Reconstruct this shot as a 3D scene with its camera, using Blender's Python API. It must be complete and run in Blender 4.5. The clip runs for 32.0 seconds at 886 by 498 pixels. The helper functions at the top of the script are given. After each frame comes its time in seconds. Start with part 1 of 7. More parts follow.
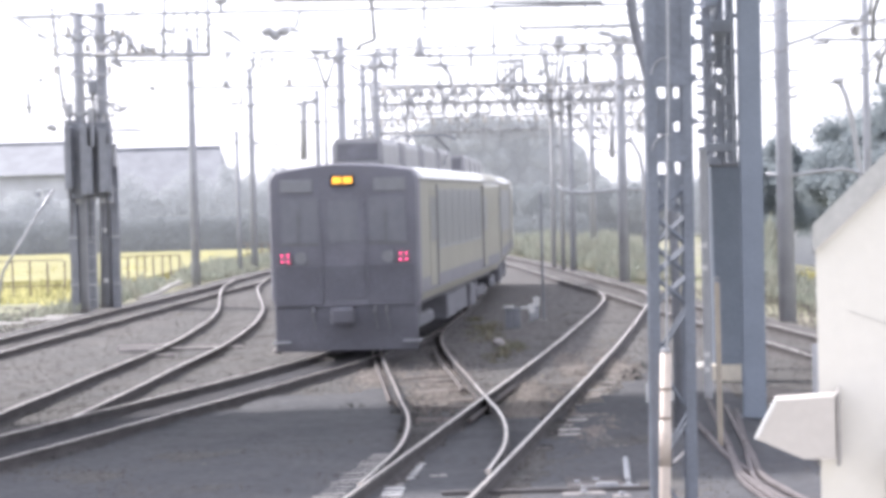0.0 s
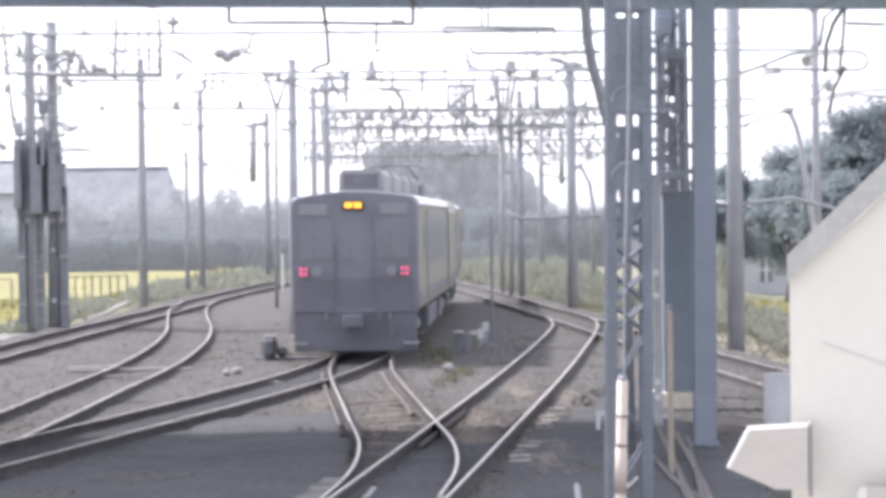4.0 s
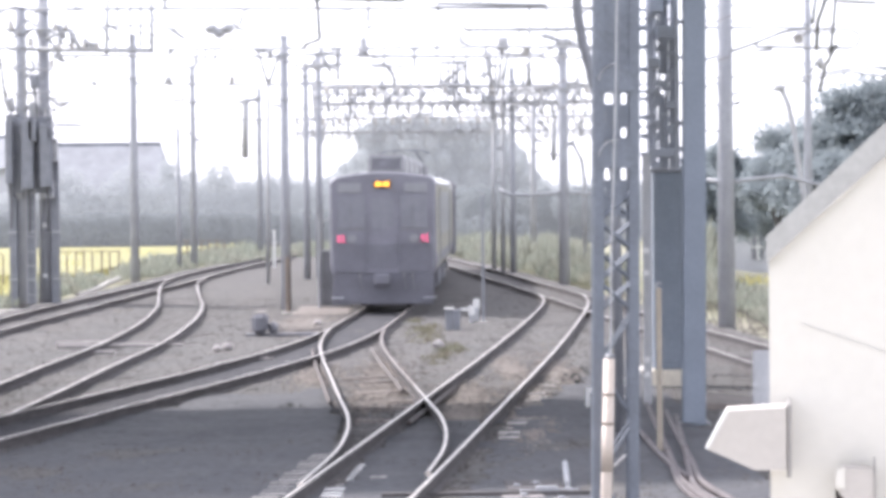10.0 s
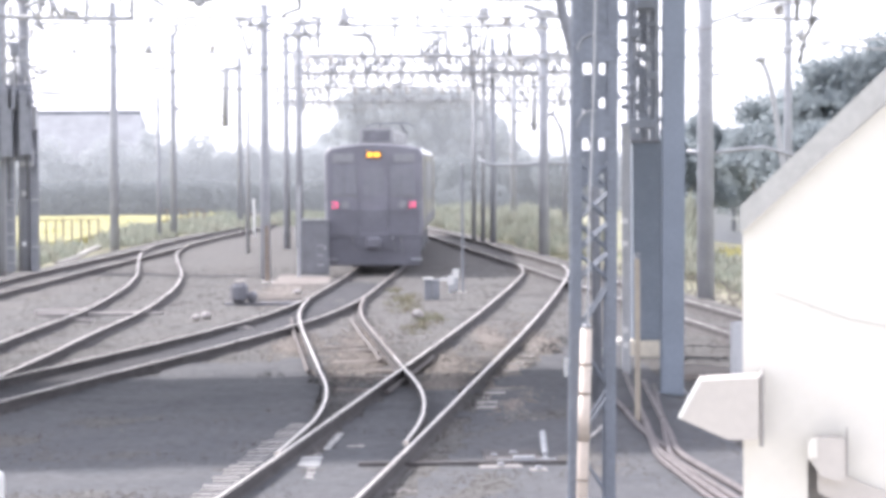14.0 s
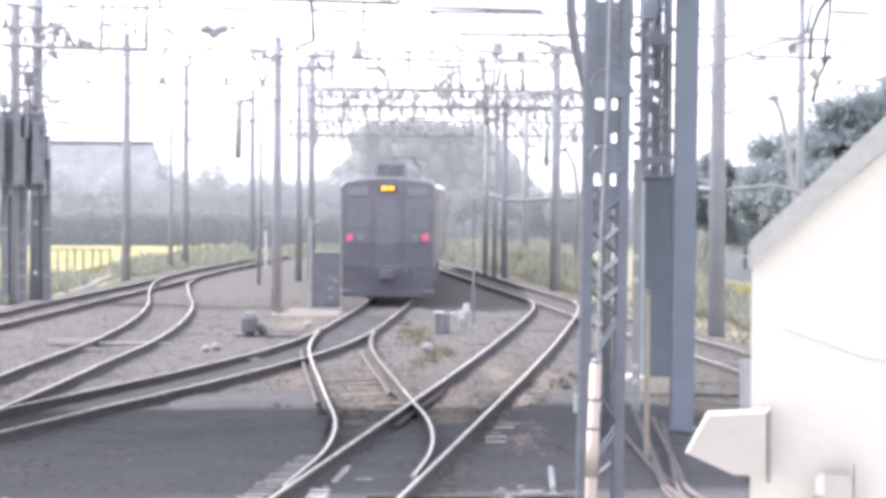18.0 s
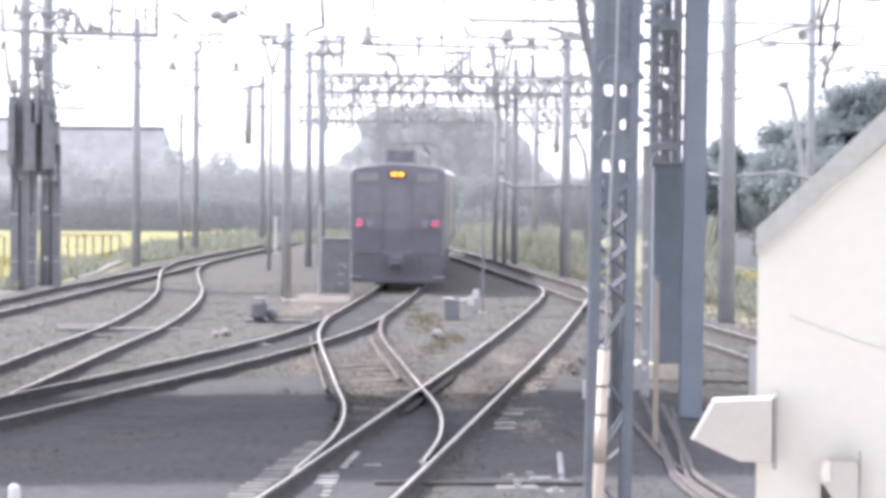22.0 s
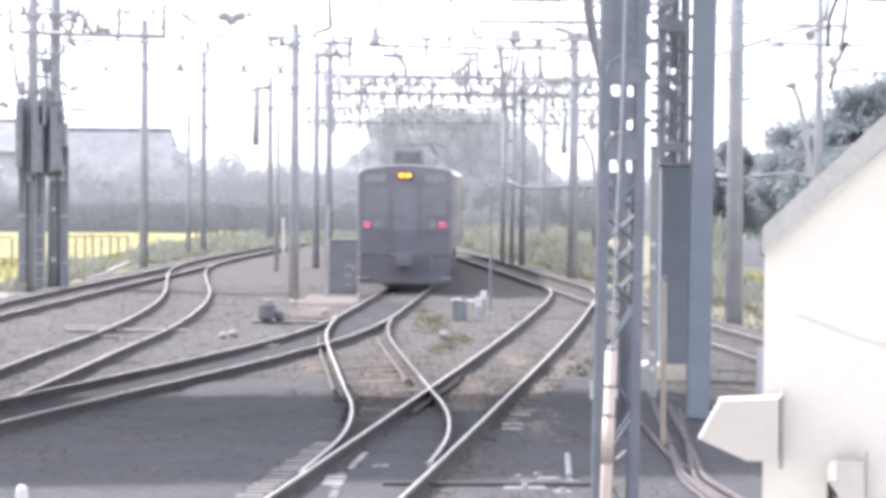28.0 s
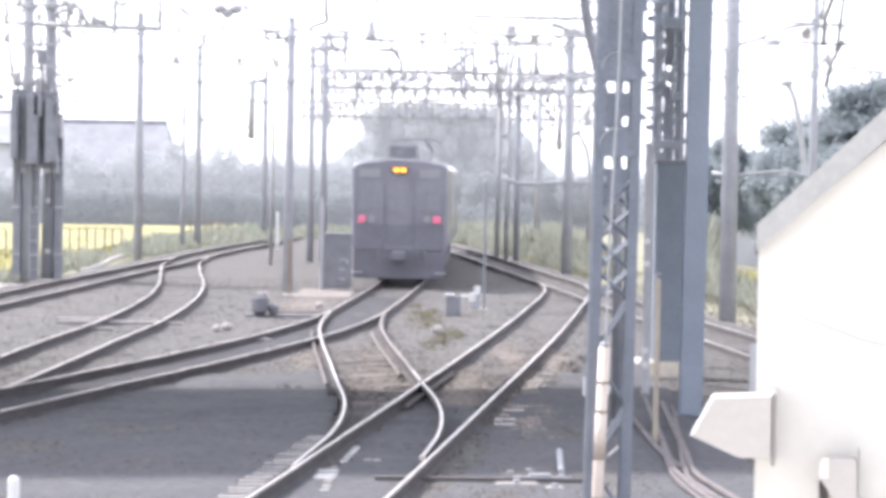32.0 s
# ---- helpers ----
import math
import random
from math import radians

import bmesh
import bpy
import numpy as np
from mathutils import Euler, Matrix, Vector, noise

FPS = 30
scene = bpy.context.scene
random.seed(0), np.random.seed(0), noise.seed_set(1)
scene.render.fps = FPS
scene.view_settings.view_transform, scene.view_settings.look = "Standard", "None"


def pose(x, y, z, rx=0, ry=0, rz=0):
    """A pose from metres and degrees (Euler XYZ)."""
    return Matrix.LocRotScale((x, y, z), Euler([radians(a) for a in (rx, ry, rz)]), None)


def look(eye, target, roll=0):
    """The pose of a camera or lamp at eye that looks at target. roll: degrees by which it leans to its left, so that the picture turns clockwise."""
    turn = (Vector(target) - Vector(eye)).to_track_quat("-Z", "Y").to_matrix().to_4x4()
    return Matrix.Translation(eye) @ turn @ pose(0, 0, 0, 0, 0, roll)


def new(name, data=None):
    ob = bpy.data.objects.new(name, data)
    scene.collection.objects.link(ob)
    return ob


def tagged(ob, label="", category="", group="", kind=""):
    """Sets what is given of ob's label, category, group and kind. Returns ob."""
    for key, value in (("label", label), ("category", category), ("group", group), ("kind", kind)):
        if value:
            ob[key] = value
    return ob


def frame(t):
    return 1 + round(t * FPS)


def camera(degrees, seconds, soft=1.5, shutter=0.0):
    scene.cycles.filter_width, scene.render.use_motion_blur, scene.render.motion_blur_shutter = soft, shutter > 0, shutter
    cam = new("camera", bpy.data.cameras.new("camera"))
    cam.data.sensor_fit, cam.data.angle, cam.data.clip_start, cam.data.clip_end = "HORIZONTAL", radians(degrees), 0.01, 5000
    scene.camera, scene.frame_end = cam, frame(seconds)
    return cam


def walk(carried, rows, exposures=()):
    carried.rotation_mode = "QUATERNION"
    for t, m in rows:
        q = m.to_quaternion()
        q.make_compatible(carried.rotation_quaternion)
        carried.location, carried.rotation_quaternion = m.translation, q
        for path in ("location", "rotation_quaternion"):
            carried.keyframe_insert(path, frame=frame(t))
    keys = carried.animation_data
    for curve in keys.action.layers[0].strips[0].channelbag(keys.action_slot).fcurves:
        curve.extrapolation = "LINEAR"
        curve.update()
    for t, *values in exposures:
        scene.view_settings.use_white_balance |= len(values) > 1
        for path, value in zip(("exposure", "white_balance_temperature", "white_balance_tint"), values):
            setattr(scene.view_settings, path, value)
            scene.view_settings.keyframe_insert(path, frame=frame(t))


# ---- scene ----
# ---------------------------------------------------------------- camera
def view(x, z, yaw, pitch, roll):
    """Eye at (x, 0, z); yaw to the left of +y, pitch up, roll as look()."""
    return pose(x, 0, z, 90 + pitch, 0, yaw) @ pose(0, 0, 0, 0, 0, roll)


cam = camera(18.554, 32.0, soft=4.4)
WALK = [
    (0.0, view(0.004, 2.652, 1.079, -1.077, -1.55)),
    (0.5, view(0.010, 2.651, 1.129, -0.650, -1.71)),
    (1.0, view(0.023, 2.659, 0.780, -0.684, -1.69)),
    (1.5, view(0.018, 2.651, -0.188, -1.035, -1.98)),
    (2.0, view(-0.008, 2.650, 0.137, -1.239, -1.69)),
    (2.5, view(-0.039, 2.654, -0.791, -0.921, -1.89)),
    (3.0, view(-0.068, 2.650, -0.849, -1.872, -1.22)),
    (3.5, view(-0.073, 2.656, -1.351, -1.212, -0.98)),
    (4.0, view(-0.074, 2.659, -0.060, -0.590, -0.81)),
    (4.5, view(-0.069, 2.658, 0.249, 0.213, -0.26)),
    (6.5, view(-0.045, 2.668, -0.013, -0.962, -1.15)),
    (7.0, view(-0.046, 2.665, -0.344, -1.503, -1.02)),
    (7.5, view(-0.044, 2.665, -0.659, -2.081, -0.78)),
    (8.0, view(-0.045, 2.668, -0.093, -1.445, -0.53)),
    (8.5, view(-0.046, 2.669, 0.119, -0.620, -0.54)),
    (9.0, view(-0.046, 2.669, -0.191, 0.070, -0.42)),
    (9.5, view(-0.044, 2.667, -0.394, -0.636, -0.49)),
    (10.0, view(-0.038, 2.668, -0.208, -1.094, -0.62)),
    (10.5, view(-0.029, 2.670, -0.131, -0.869, -0.57)),
    (11.0, view(-0.029, 2.668, -0.361, -1.217, -0.55)),
    (11.5, view(-0.029, 2.667, -0.373, -1.344, -0.48)),
    (12.0, view(-0.027, 2.666, -0.464, -1.509, -0.55)),
    (12.5, view(-0.029, 2.665, -0.548, -1.489, -0.56)),
    (13.0, view(-0.027, 2.665, -0.601, -1.400, -0.52)),
    (13.5, view(-0.025, 2.662, -0.518, -1.451, -0.53)),
    (14.0, view(-0.021, 2.664, -0.620, -1.730, -0.36)),
    (14.5, view(-0.021, 2.664, -0.495, -1.538, -0.29)),
    (16.5, view(-0.017, 2.658, -0.518, -1.498, -0.05)),
    (17.0, view(-0.017, 2.659, -0.366, -1.368, -0.08)),
    (17.5, view(-0.016, 2.656, -0.267, -1.278, 0.18)),
    (18.0, view(-0.015, 2.656, -0.380, -1.002, 0.35)),
    (18.5, view(-0.011, 2.657, -0.385, -1.432, 0.28)),
    (19.0, view(-0.014, 2.656, -0.309, -1.459, 0.49)),
    (19.5, view(-0.014, 2.657, -0.462, -1.083, 0.34)),
    (20.0, view(-0.013, 2.658, -0.361, -0.917, 0.43)),
    (20.5, view(-0.011, 2.655, -0.437, -0.714, 0.48)),
    (21.0, view(-0.010, 2.656, -0.035, -1.169, 0.49)),
    (21.5, view(-0.005, 2.656, -0.170, -0.870, 0.60)),
    (22.0, view(-0.004, 2.656, -0.167, -1.297, 0.44)),
    (22.5, view(-0.004, 2.656, 0.118, -1.051, 0.60)),
    (23.0, view(-0.005, 2.654, -0.188, -1.184, 0.62)),
    (23.5, view(-0.006, 2.657, -0.237, -1.189, 0.58)),
    (24.0, view(-0.010, 2.655, -0.362, -1.312, 0.71)),
    (24.5, view(-0.010, 2.653, 0.586, -1.070, 0.26)),
    (25.0, view(-0.010, 2.653, 0.642, -0.717, 0.55)),
    (25.5, view(-0.010, 2.654, 0.488, -1.347, 0.68)),
    (27.5, view(-0.002, 2.652, 0.064, -0.926, 0.30)),
    (28.0, view(-0.000, 2.651, -0.003, -1.272, 0.39)),
    (28.5, view(0.001, 2.651, 0.225, -1.207, 0.36)),
    (29.0, view(0.002, 2.649, 0.186, -1.249, 0.38)),
    (29.5, view(0.003, 2.650, 0.180, -1.246, 0.52)),
    (30.0, view(0.003, 2.648, 0.010, -1.274, 0.64)),
    (30.5, view(0.004, 2.651, -0.158, -0.998, 0.64)),
    (31.0, view(0.003, 2.648, -0.155, -0.972, 0.83)),
    (31.5, view(0.002, 2.649, -0.220, -1.487, 0.93)),
    (32.0, view(0.000, 2.649, -0.128, -1.374, 0.92)),
]
EXPOSURES = [(t, stops + 0.20, 6200, 16) for t, stops in (
    (0, 1.82), (1, 1.84), (2, 1.70), (4, 1.68), (4.5, 1.55), (6.5, 1.90), (8, 2.12), (9, 1.62), (9.5, 1.7), (10, 1.92), (13, 2.06), (17, 2.04), (20, 1.9), (21, 1.85),
    (23, 1.92), (24, 1.95), (25, 1.66), (25.5, 1.72), (27.5, 1.9), (28, 1.99), (30, 2.08), (32, 2.12))]
walk(cam, WALK, EXPOSURES)

# ---------------------------------------------------------------- light
SUN_AZ, SUN_EL = -54.0, 46.0          # degrees from +y towards +x, and above the horizon
world = bpy.data.worlds.new("sky")
scene.world = world
world.use_nodes = True
wn, wl = world.node_tree.nodes, world.node_tree.links
sky = wn.new("ShaderNodeTexSky")
sky.sky_type, sky.sun_disc = "NISHITA", False
sky.sun_elevation, sky.sun_rotation = radians(SUN_EL), radians(SUN_AZ)
sky.air_density, sky.dust_density, sky.ozone_density = 1.0, 1.5, 1.0
pale = wn.new("ShaderNodeHueSaturation")      # thin high haze takes most of the blue out
pale.inputs["Saturation"].default_value = 0.3
wl.new(sky.outputs[0], pale.inputs["Color"])
veil = wn.new("ShaderNodeMix")                 # an even, bright, hazy sky
veil.data_type = "RGBA"
veil.inputs[0].default_value = 0.75
veil.inputs[7].default_value = (2.66, 2.67, 2.84, 1)
wl.new(pale.outputs[0], veil.inputs[6])
wl.new(veil.outputs[2], wn["Background"].inputs[0])
wn["Background"].inputs[1].default_value = 0.146
sun = new("sun", bpy.data.lights.new("sun", "SUN"))
sun.data.energy, sun.data.angle, sun.data.color = 1.5, radians(3.0), (1.0, 0.95, 0.88)
sun_dir = Vector((math.sin(radians(SUN_AZ)) * math.cos(radians(SUN_EL)), math.cos(radians(SUN_AZ)) * math.cos(radians(SUN_EL)), math.sin(radians(SUN_EL))))
sun.matrix_world = look(sun_dir * 200 + Vector((0, 50, 0)), (0, 50, 0))


# ---------------------------------------------------------------- materials
def mat(name, rgb, rough=0.7, metal=0.0, vary=0.25, scale=6.0, fine=60.0, bump=0.15, space="Object", tint=None, random_tone=0.0, islands=0.0, spec=0.5, trans=0.0):
    """A surface with variation at two scales and a little relief."""
    m = bpy.data.materials.new(name)
    m.use_nodes = True
    n, l = m.node_tree.nodes, m.node_tree.links
    b = n["Principled BSDF"]
    b.inputs["Roughness"].default_value, b.inputs["Metallic"].default_value = rough, metal
    b.inputs["Specular IOR Level"].default_value = spec
    tc = n.new("ShaderNodeTexCoord")
    geo = n.new("ShaderNodeNewGeometry")
    vec = tc.outputs["Object"] if space == "Object" else geo.outputs["Position"]
    big, small = n.new("ShaderNodeTexNoise"), n.new("ShaderNodeTexNoise")
    for node, s in ((big, scale), (small, fine)):
        node.inputs["Scale"].default_value, node.inputs["Detail"].default_value = s, 4
        l.new(vec, node.inputs["Vector"])
    ramp = n.new("ShaderNodeMix")
    ramp.data_type = "RGBA"
    other = tint or tuple(c * (1 - vary) for c in rgb)
    ramp.inputs[6].default_value, ramp.inputs[7].default_value = (*rgb, 1), (*other, 1)
    spread = n.new("ShaderNodeMapRange")
    spread.inputs[1].default_value, spread.inputs[2].default_value = 0.35, 0.65
    l.new(big.outputs[0], spread.inputs[0])
    l.new(spread.outputs[0], ramp.inputs[0])
    tone = n.new("ShaderNodeHueSaturation")
    l.new(ramp.outputs[2], tone.inputs["Color"])
    val = n.new("ShaderNodeMapRange")
    val.inputs[1].default_value, val.inputs[2].default_value = 0.3, 0.7
    val.inputs[3].default_value, val.inputs[4].default_value = 1 - vary * 0.7, 1 + vary * 0.7
    l.new(small.outputs[0], val.inputs[0])
    last = val.outputs[0]
    for source, amount in ((n.new("ShaderNodeObjectInfo").outputs["Random"] if random_tone else None, random_tone), (geo.outputs["Random Per Island"] if islands else None, islands)):
        if amount:
            r = n.new("ShaderNodeMapRange")
            r.inputs[3].default_value, r.inputs[4].default_value = 1 - amount, 1 + amount
            l.new(source, r.inputs[0])
            mul = n.new("ShaderNodeMath")
            mul.operation = "MULTIPLY"
            l.new(last, mul.inputs[0]), l.new(r.outputs[0], mul.inputs[1])
            last = mul.outputs[0]
    l.new(last, tone.inputs["Value"])
    l.new(tone.outputs[0], b.inputs["Base Color"])
    if bump:
        bp = n.new("ShaderNodeBump")
        bp.inputs["Strength"].default_value, bp.inputs["Distance"].default_value = bump, 0.02
        l.new(small.outputs[0], bp.inputs["Height"])
        l.new(bp.outputs[0], b.inputs["Normal"])
    if trans:
        b.inputs["Transmission Weight"].default_value = 0.0
        tr = n.new("ShaderNodeBsdfTranslucent")
        mix = n.new("ShaderNodeMixShader")
        mix.inputs[0].default_value = trans
        l.new(tone.outputs[0], tr.inputs["Color"])
        l.new(b.outputs[0], mix.inputs[1]), l.new(tr.outputs[0], mix.inputs[2])
        l.new(mix.outputs[0], n["Material Output"].inputs["Surface"])
    return m


def glow(name, rgb, strength):
    m = bpy.data.materials.new(name)
    m.use_nodes = True
    b = m.node_tree.nodes["Principled BSDF"]
    b.inputs["Base Color"].default_value = (*rgb, 1)
    b.inputs["Emission Color"].default_value, b.inputs["Emission Strength"].default_value = (*rgb, 1), strength
    return m


M_EARTH = mat("earth", (0.22, 0.20, 0.16), 0.95, vary=0.35, scale=0.25, fine=3, bump=0.4, space="World", tint=(0.24, 0.25, 0.15))
M_BALLAST = mat("ballast", (0.097, 0.090, 0.084), 0.95, vary=0.55, scale=0.9, fine=9, bump=1.0, space="World", tint=(0.082, 0.080, 0.077))
# dark ground colour, part of it standing in for the bridge's shade
M_DARK_GROUND = mat("dark_ground_and_shade", (0.086, 0.086, 0.091), 0.95, vary=0.40, scale=1.1, fine=9, bump=0.7, space="World", tint=(0.070, 0.072, 0.079))
M_STAINED = mat("stained_ballast", (0.078, 0.076, 0.080), 0.95, vary=0.35, scale=1.3, fine=14, bump=0.8, space="World", tint=(0.060, 0.060, 0.065), spec=0.15)
M_PINKWOOD = mat("worn_timber", (0.25, 0.218, 0.20), 0.9, vary=0.35, scale=5, fine=50, bump=0.5, random_tone=0.3)
M_STONE = mat("ballast_stone", (0.112, 0.104, 0.097), 0.9, vary=0.2, scale=3, fine=40, space="World", islands=0.4)
M_PALE_STONE = mat("pale_stone", (0.31, 0.29, 0.28), 0.9, vary=0.2, scale=3, fine=40, islands=0.25)
M_RUBBLE = mat("pale_rubble", (0.27, 0.240, 0.216), 0.95, vary=0.2, scale=3, fine=40, space="World", islands=0.2)
M_SLEEPER = mat("sleeper_wood", (0.14, 0.13, 0.127), 0.9, vary=0.4, scale=4, fine=50, bump=0.5, random_tone=0.35)
M_RAIL_TOP = mat("rail_running_surface", (0.86, 0.79, 0.72), 0.36, 1.0, vary=0.12, scale=2, fine=30, bump=0.02, space="World")
M_RAIL_SIDE = mat("rail_rust", (0.108, 0.100, 0.100), 0.9, 0.1, vary=0.3, scale=3, fine=50, space="World")
M_RAIL_DULL = mat("rail_dull_surface", (0.36, 0.31, 0.285), 0.55, 0.4, vary=0.2, scale=2, fine=30, bump=0.03, space="World")
M_PLATE = mat("steel_plate", (0.30, 0.27, 0.25), 0.6, 0.5, vary=0.3, scale=8)
M_CONCRETE = mat("concrete", (0.50, 0.48, 0.45), 0.9, vary=0.22, scale=1.2, fine=25, bump=0.25)
M_POLE = mat("pole_concrete", (0.37, 0.38, 0.405), 0.9, vary=0.18, scale=1.5, fine=30, bump=0.2)
M_STEEL = mat("painted_steel_blue_grey", (0.42, 0.425, 0.435), 0.6, 0.1, vary=0.12, scale=2, fine=30, bump=0.05)
M_STEEL_BLUE = mat("painted_steel_dull_blue", (0.37, 0.395, 0.45), 0.6, 0.1, vary=0.15, scale=2, fine=30, bump=0.05)
M_CABINET = mat("cabinet_paint_dark", (0.21, 0.215, 0.235), 0.6, 0.1, vary=0.2, scale=3, fine=40, bump=0.06)
M_COLUMN = mat("column_blue_grey", (0.225, 0.258, 0.305), 0.6, 0.1, vary=0.12, scale=2, fine=30, bump=0.05)
M_STEEL_NEAR = mat("mast_steel_blue", (0.185, 0.207, 0.247), 0.6, 0.1, vary=0.2, scale=3, fine=40, bump=0.1)
M_STEEL_DARK = mat("painted_steel_dark", (0.24, 0.25, 0.275), 0.6, 0.1, vary=0.22, scale=4, fine=40, bump=0.1)
M_GALV = mat("galvanised_steel", (0.42, 0.43, 0.45), 0.5, 0.5, vary=0.2, scale=5, fine=60, bump=0.08)
M_CABLE = mat("black_cable", (0.10, 0.10, 0.11), 0.6, vary=0.2, bump=0.05)
M_COPPER = mat("wire_copper", (0.20, 0.18, 0.17), 0.5, 0.6, vary=0.2, bump=0.0)
M_PORCELAIN = mat("porcelain", (0.52, 0.50, 0.47), 0.3, vary=0.15, bump=0.0)
M_PALE_TIE = mat("pale_timber", (0.52, 0.49, 0.46), 0.9, vary=0.3, scale=5, fine=40, bump=0.4, random_tone=0.3)
M_CREAM = mat("cream_paint", (0.74, 0.68, 0.57), 0.8, vary=0.15, scale=3, fine=30, bump=0.15)
M_PVC = mat("cream_pvc", (0.60, 0.52, 0.45), 0.45, vary=0.12, scale=3, fine=40, bump=0.05)
M_WHITE = mat("white_panel", (0.675, 0.655, 0.60), 0.6, vary=0.03, scale=2.5, fine=25, bump=0.05)
M_HOUSING = mat("lamp_housing_paint", (0.50, 0.47, 0.435), 0.6, vary=0.05, scale=4, fine=40, bump=0.04)
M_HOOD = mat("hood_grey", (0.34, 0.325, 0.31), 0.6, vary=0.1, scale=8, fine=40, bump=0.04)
M_TRIM = mat("grey_roof_sheet", (0.43, 0.43, 0.415), 0.5, 0.1, vary=0.12, scale=4, fine=40, bump=0.05)
M_SLAB = mat("bridge_soffit", (0.72, 0.82, 1.0), 0.8, vary=0.15, scale=0.6, fine=10, bump=0.1)
M_ASPHALT = mat("asphalt", (0.055, 0.055, 0.058), 0.9, vary=0.25, scale=1, fine=40)
M_RICE = mat("ripe_rice", (0.62, 0.59, 0.30), 0.8, vary=0.25, scale=0.4, fine=8, bump=0.3, space="World", islands=0.3, trans=0.4)
# grass and leaf colours paled and greyed to stand in for haze
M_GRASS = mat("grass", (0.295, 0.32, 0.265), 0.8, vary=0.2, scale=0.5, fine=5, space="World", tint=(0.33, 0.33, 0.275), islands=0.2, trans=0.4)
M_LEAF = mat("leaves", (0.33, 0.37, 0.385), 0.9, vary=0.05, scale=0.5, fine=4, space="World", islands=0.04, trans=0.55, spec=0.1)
M_LEAF_FAR = mat("far_leaves_hazed", (0.33, 0.35, 0.355), 0.9, vary=0.06, scale=0.1, fine=1, space="World", islands=0.03, trans=0.5)
b_far = M_LEAF_FAR.node_tree.nodes["Principled BSDF"]    # far backdrop, past 160 m: haze painted in as a faint glow
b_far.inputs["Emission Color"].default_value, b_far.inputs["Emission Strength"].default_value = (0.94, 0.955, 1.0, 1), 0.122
M_HEDGE = mat("dark_hedge_hazed", (0.20, 0.22, 0.225), 0.9, vary=0.1, scale=0.3, fine=3, space="World", islands=0.06, trans=0.4)
# haze over the hedge painted in as a weaker glow
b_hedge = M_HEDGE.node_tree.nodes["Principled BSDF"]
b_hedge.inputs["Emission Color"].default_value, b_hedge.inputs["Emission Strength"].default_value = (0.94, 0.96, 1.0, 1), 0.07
M_GRASS_DULL = mat("dull_weeds", (0.20, 0.20, 0.13), 0.9, vary=0.3, scale=0.8, fine=9, space="World", tint=(0.23, 0.20, 0.15), islands=0.25, trans=0.2)
M_SCRUB = mat("dark_scrub", (0.12, 0.125, 0.12), 0.95, vary=0.3, scale=0.8, fine=9, space="World", tint=(0.10, 0.10, 0.105), islands=0.3)
M_GUARD = mat("guard_rail_rust", (0.15, 0.132, 0.126), 0.85, vary=0.3, scale=3, fine=40)
M_TRODDEN = mat("trodden_gravel", (0.25, 0.22, 0.20), 0.95, vary=0.25, scale=1.5, fine=25, bump=0.5)
M_BARK = mat("bark", (0.20, 0.19, 0.185), 0.95, vary=0.35, scale=6, fine=40, bump=0.6)
M_ROOF = mat("roof_tiles", (0.27, 0.28, 0.30), 0.7, vary=0.2, scale=1, fine=12, bump=0.3)
M_HOUSE = mat("house_plaster", (0.60, 0.61, 0.63), 0.9, vary=0.15, scale=0.7, fine=10)
M_RUSTPOST = mat("weathered_post", (0.26, 0.215, 0.18), 0.9, vary=0.3, scale=5)
M_YELLOWPOST = mat("faded_yellow_post", (0.40, 0.35, 0.28), 0.6, vary=0.15, scale=5)
M_ORANGEPIPE = mat("brown_conduit", (0.165, 0.145, 0.145), 0.7, vary=0.3, scale=3)
# train maroon greyed and lifted in the colour to stand in for haze
M_TRAIN_RED = mat("train_hazed_maroon", (0.215, 0.213, 0.246), 0.45, vary=0.15, scale=1.5, fine=30, bump=0.02)
M_TRAIN_LOWER = mat("train_lower_hazed", (0.165, 0.165, 0.192), 0.5, vary=0.2, scale=1.5, fine=30, bump=0.02)
M_TRAIN_IVORY = mat("train_ivory", (0.33, 0.32, 0.265), 0.45, vary=0.1, scale=1.2, fine=30, bump=0.02)
M_SIDE_GLASS = mat("side_glass", (0.235, 0.24, 0.245), 0.3, vary=0.1, bump=0.0)
# near-white colour stands in for the glint along the roof edge
M_ROOF_GLINT = mat("train_roof_glint", (0.82, 0.82, 0.80), 0.22, vary=0.06, bump=0.0)
M_TRAIN_ROOF = mat("train_roof", (0.33, 0.33, 0.34), 0.5, vary=0.15, scale=2, fine=30)
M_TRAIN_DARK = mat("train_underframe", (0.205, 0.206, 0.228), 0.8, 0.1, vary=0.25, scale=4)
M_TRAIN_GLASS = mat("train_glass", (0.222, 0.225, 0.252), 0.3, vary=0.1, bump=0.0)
M_RUBBER = mat("dark_rubber", (0.23, 0.23, 0.24), 0.8, vary=0.15, bump=0.05)
M_SIGNBOX = mat("sign_glass", (0.28, 0.285, 0.30), 0.3, vary=0.1, bump=0.0)
M_AMBER = glow("amber_display", (1.0, 0.42, 0.04), 0.5)
M_DISPLAY = mat("display_black", (0.05, 0.05, 0.05), 0.4, bump=0.0)
M_TAIL = glow("red_lens", (1.0, 0.07, 0.22), 0.62)
M_LAMPWHITE = mat("white_paint", (0.75, 0.75, 0.73), 0.5, vary=0.08, bump=0.03)


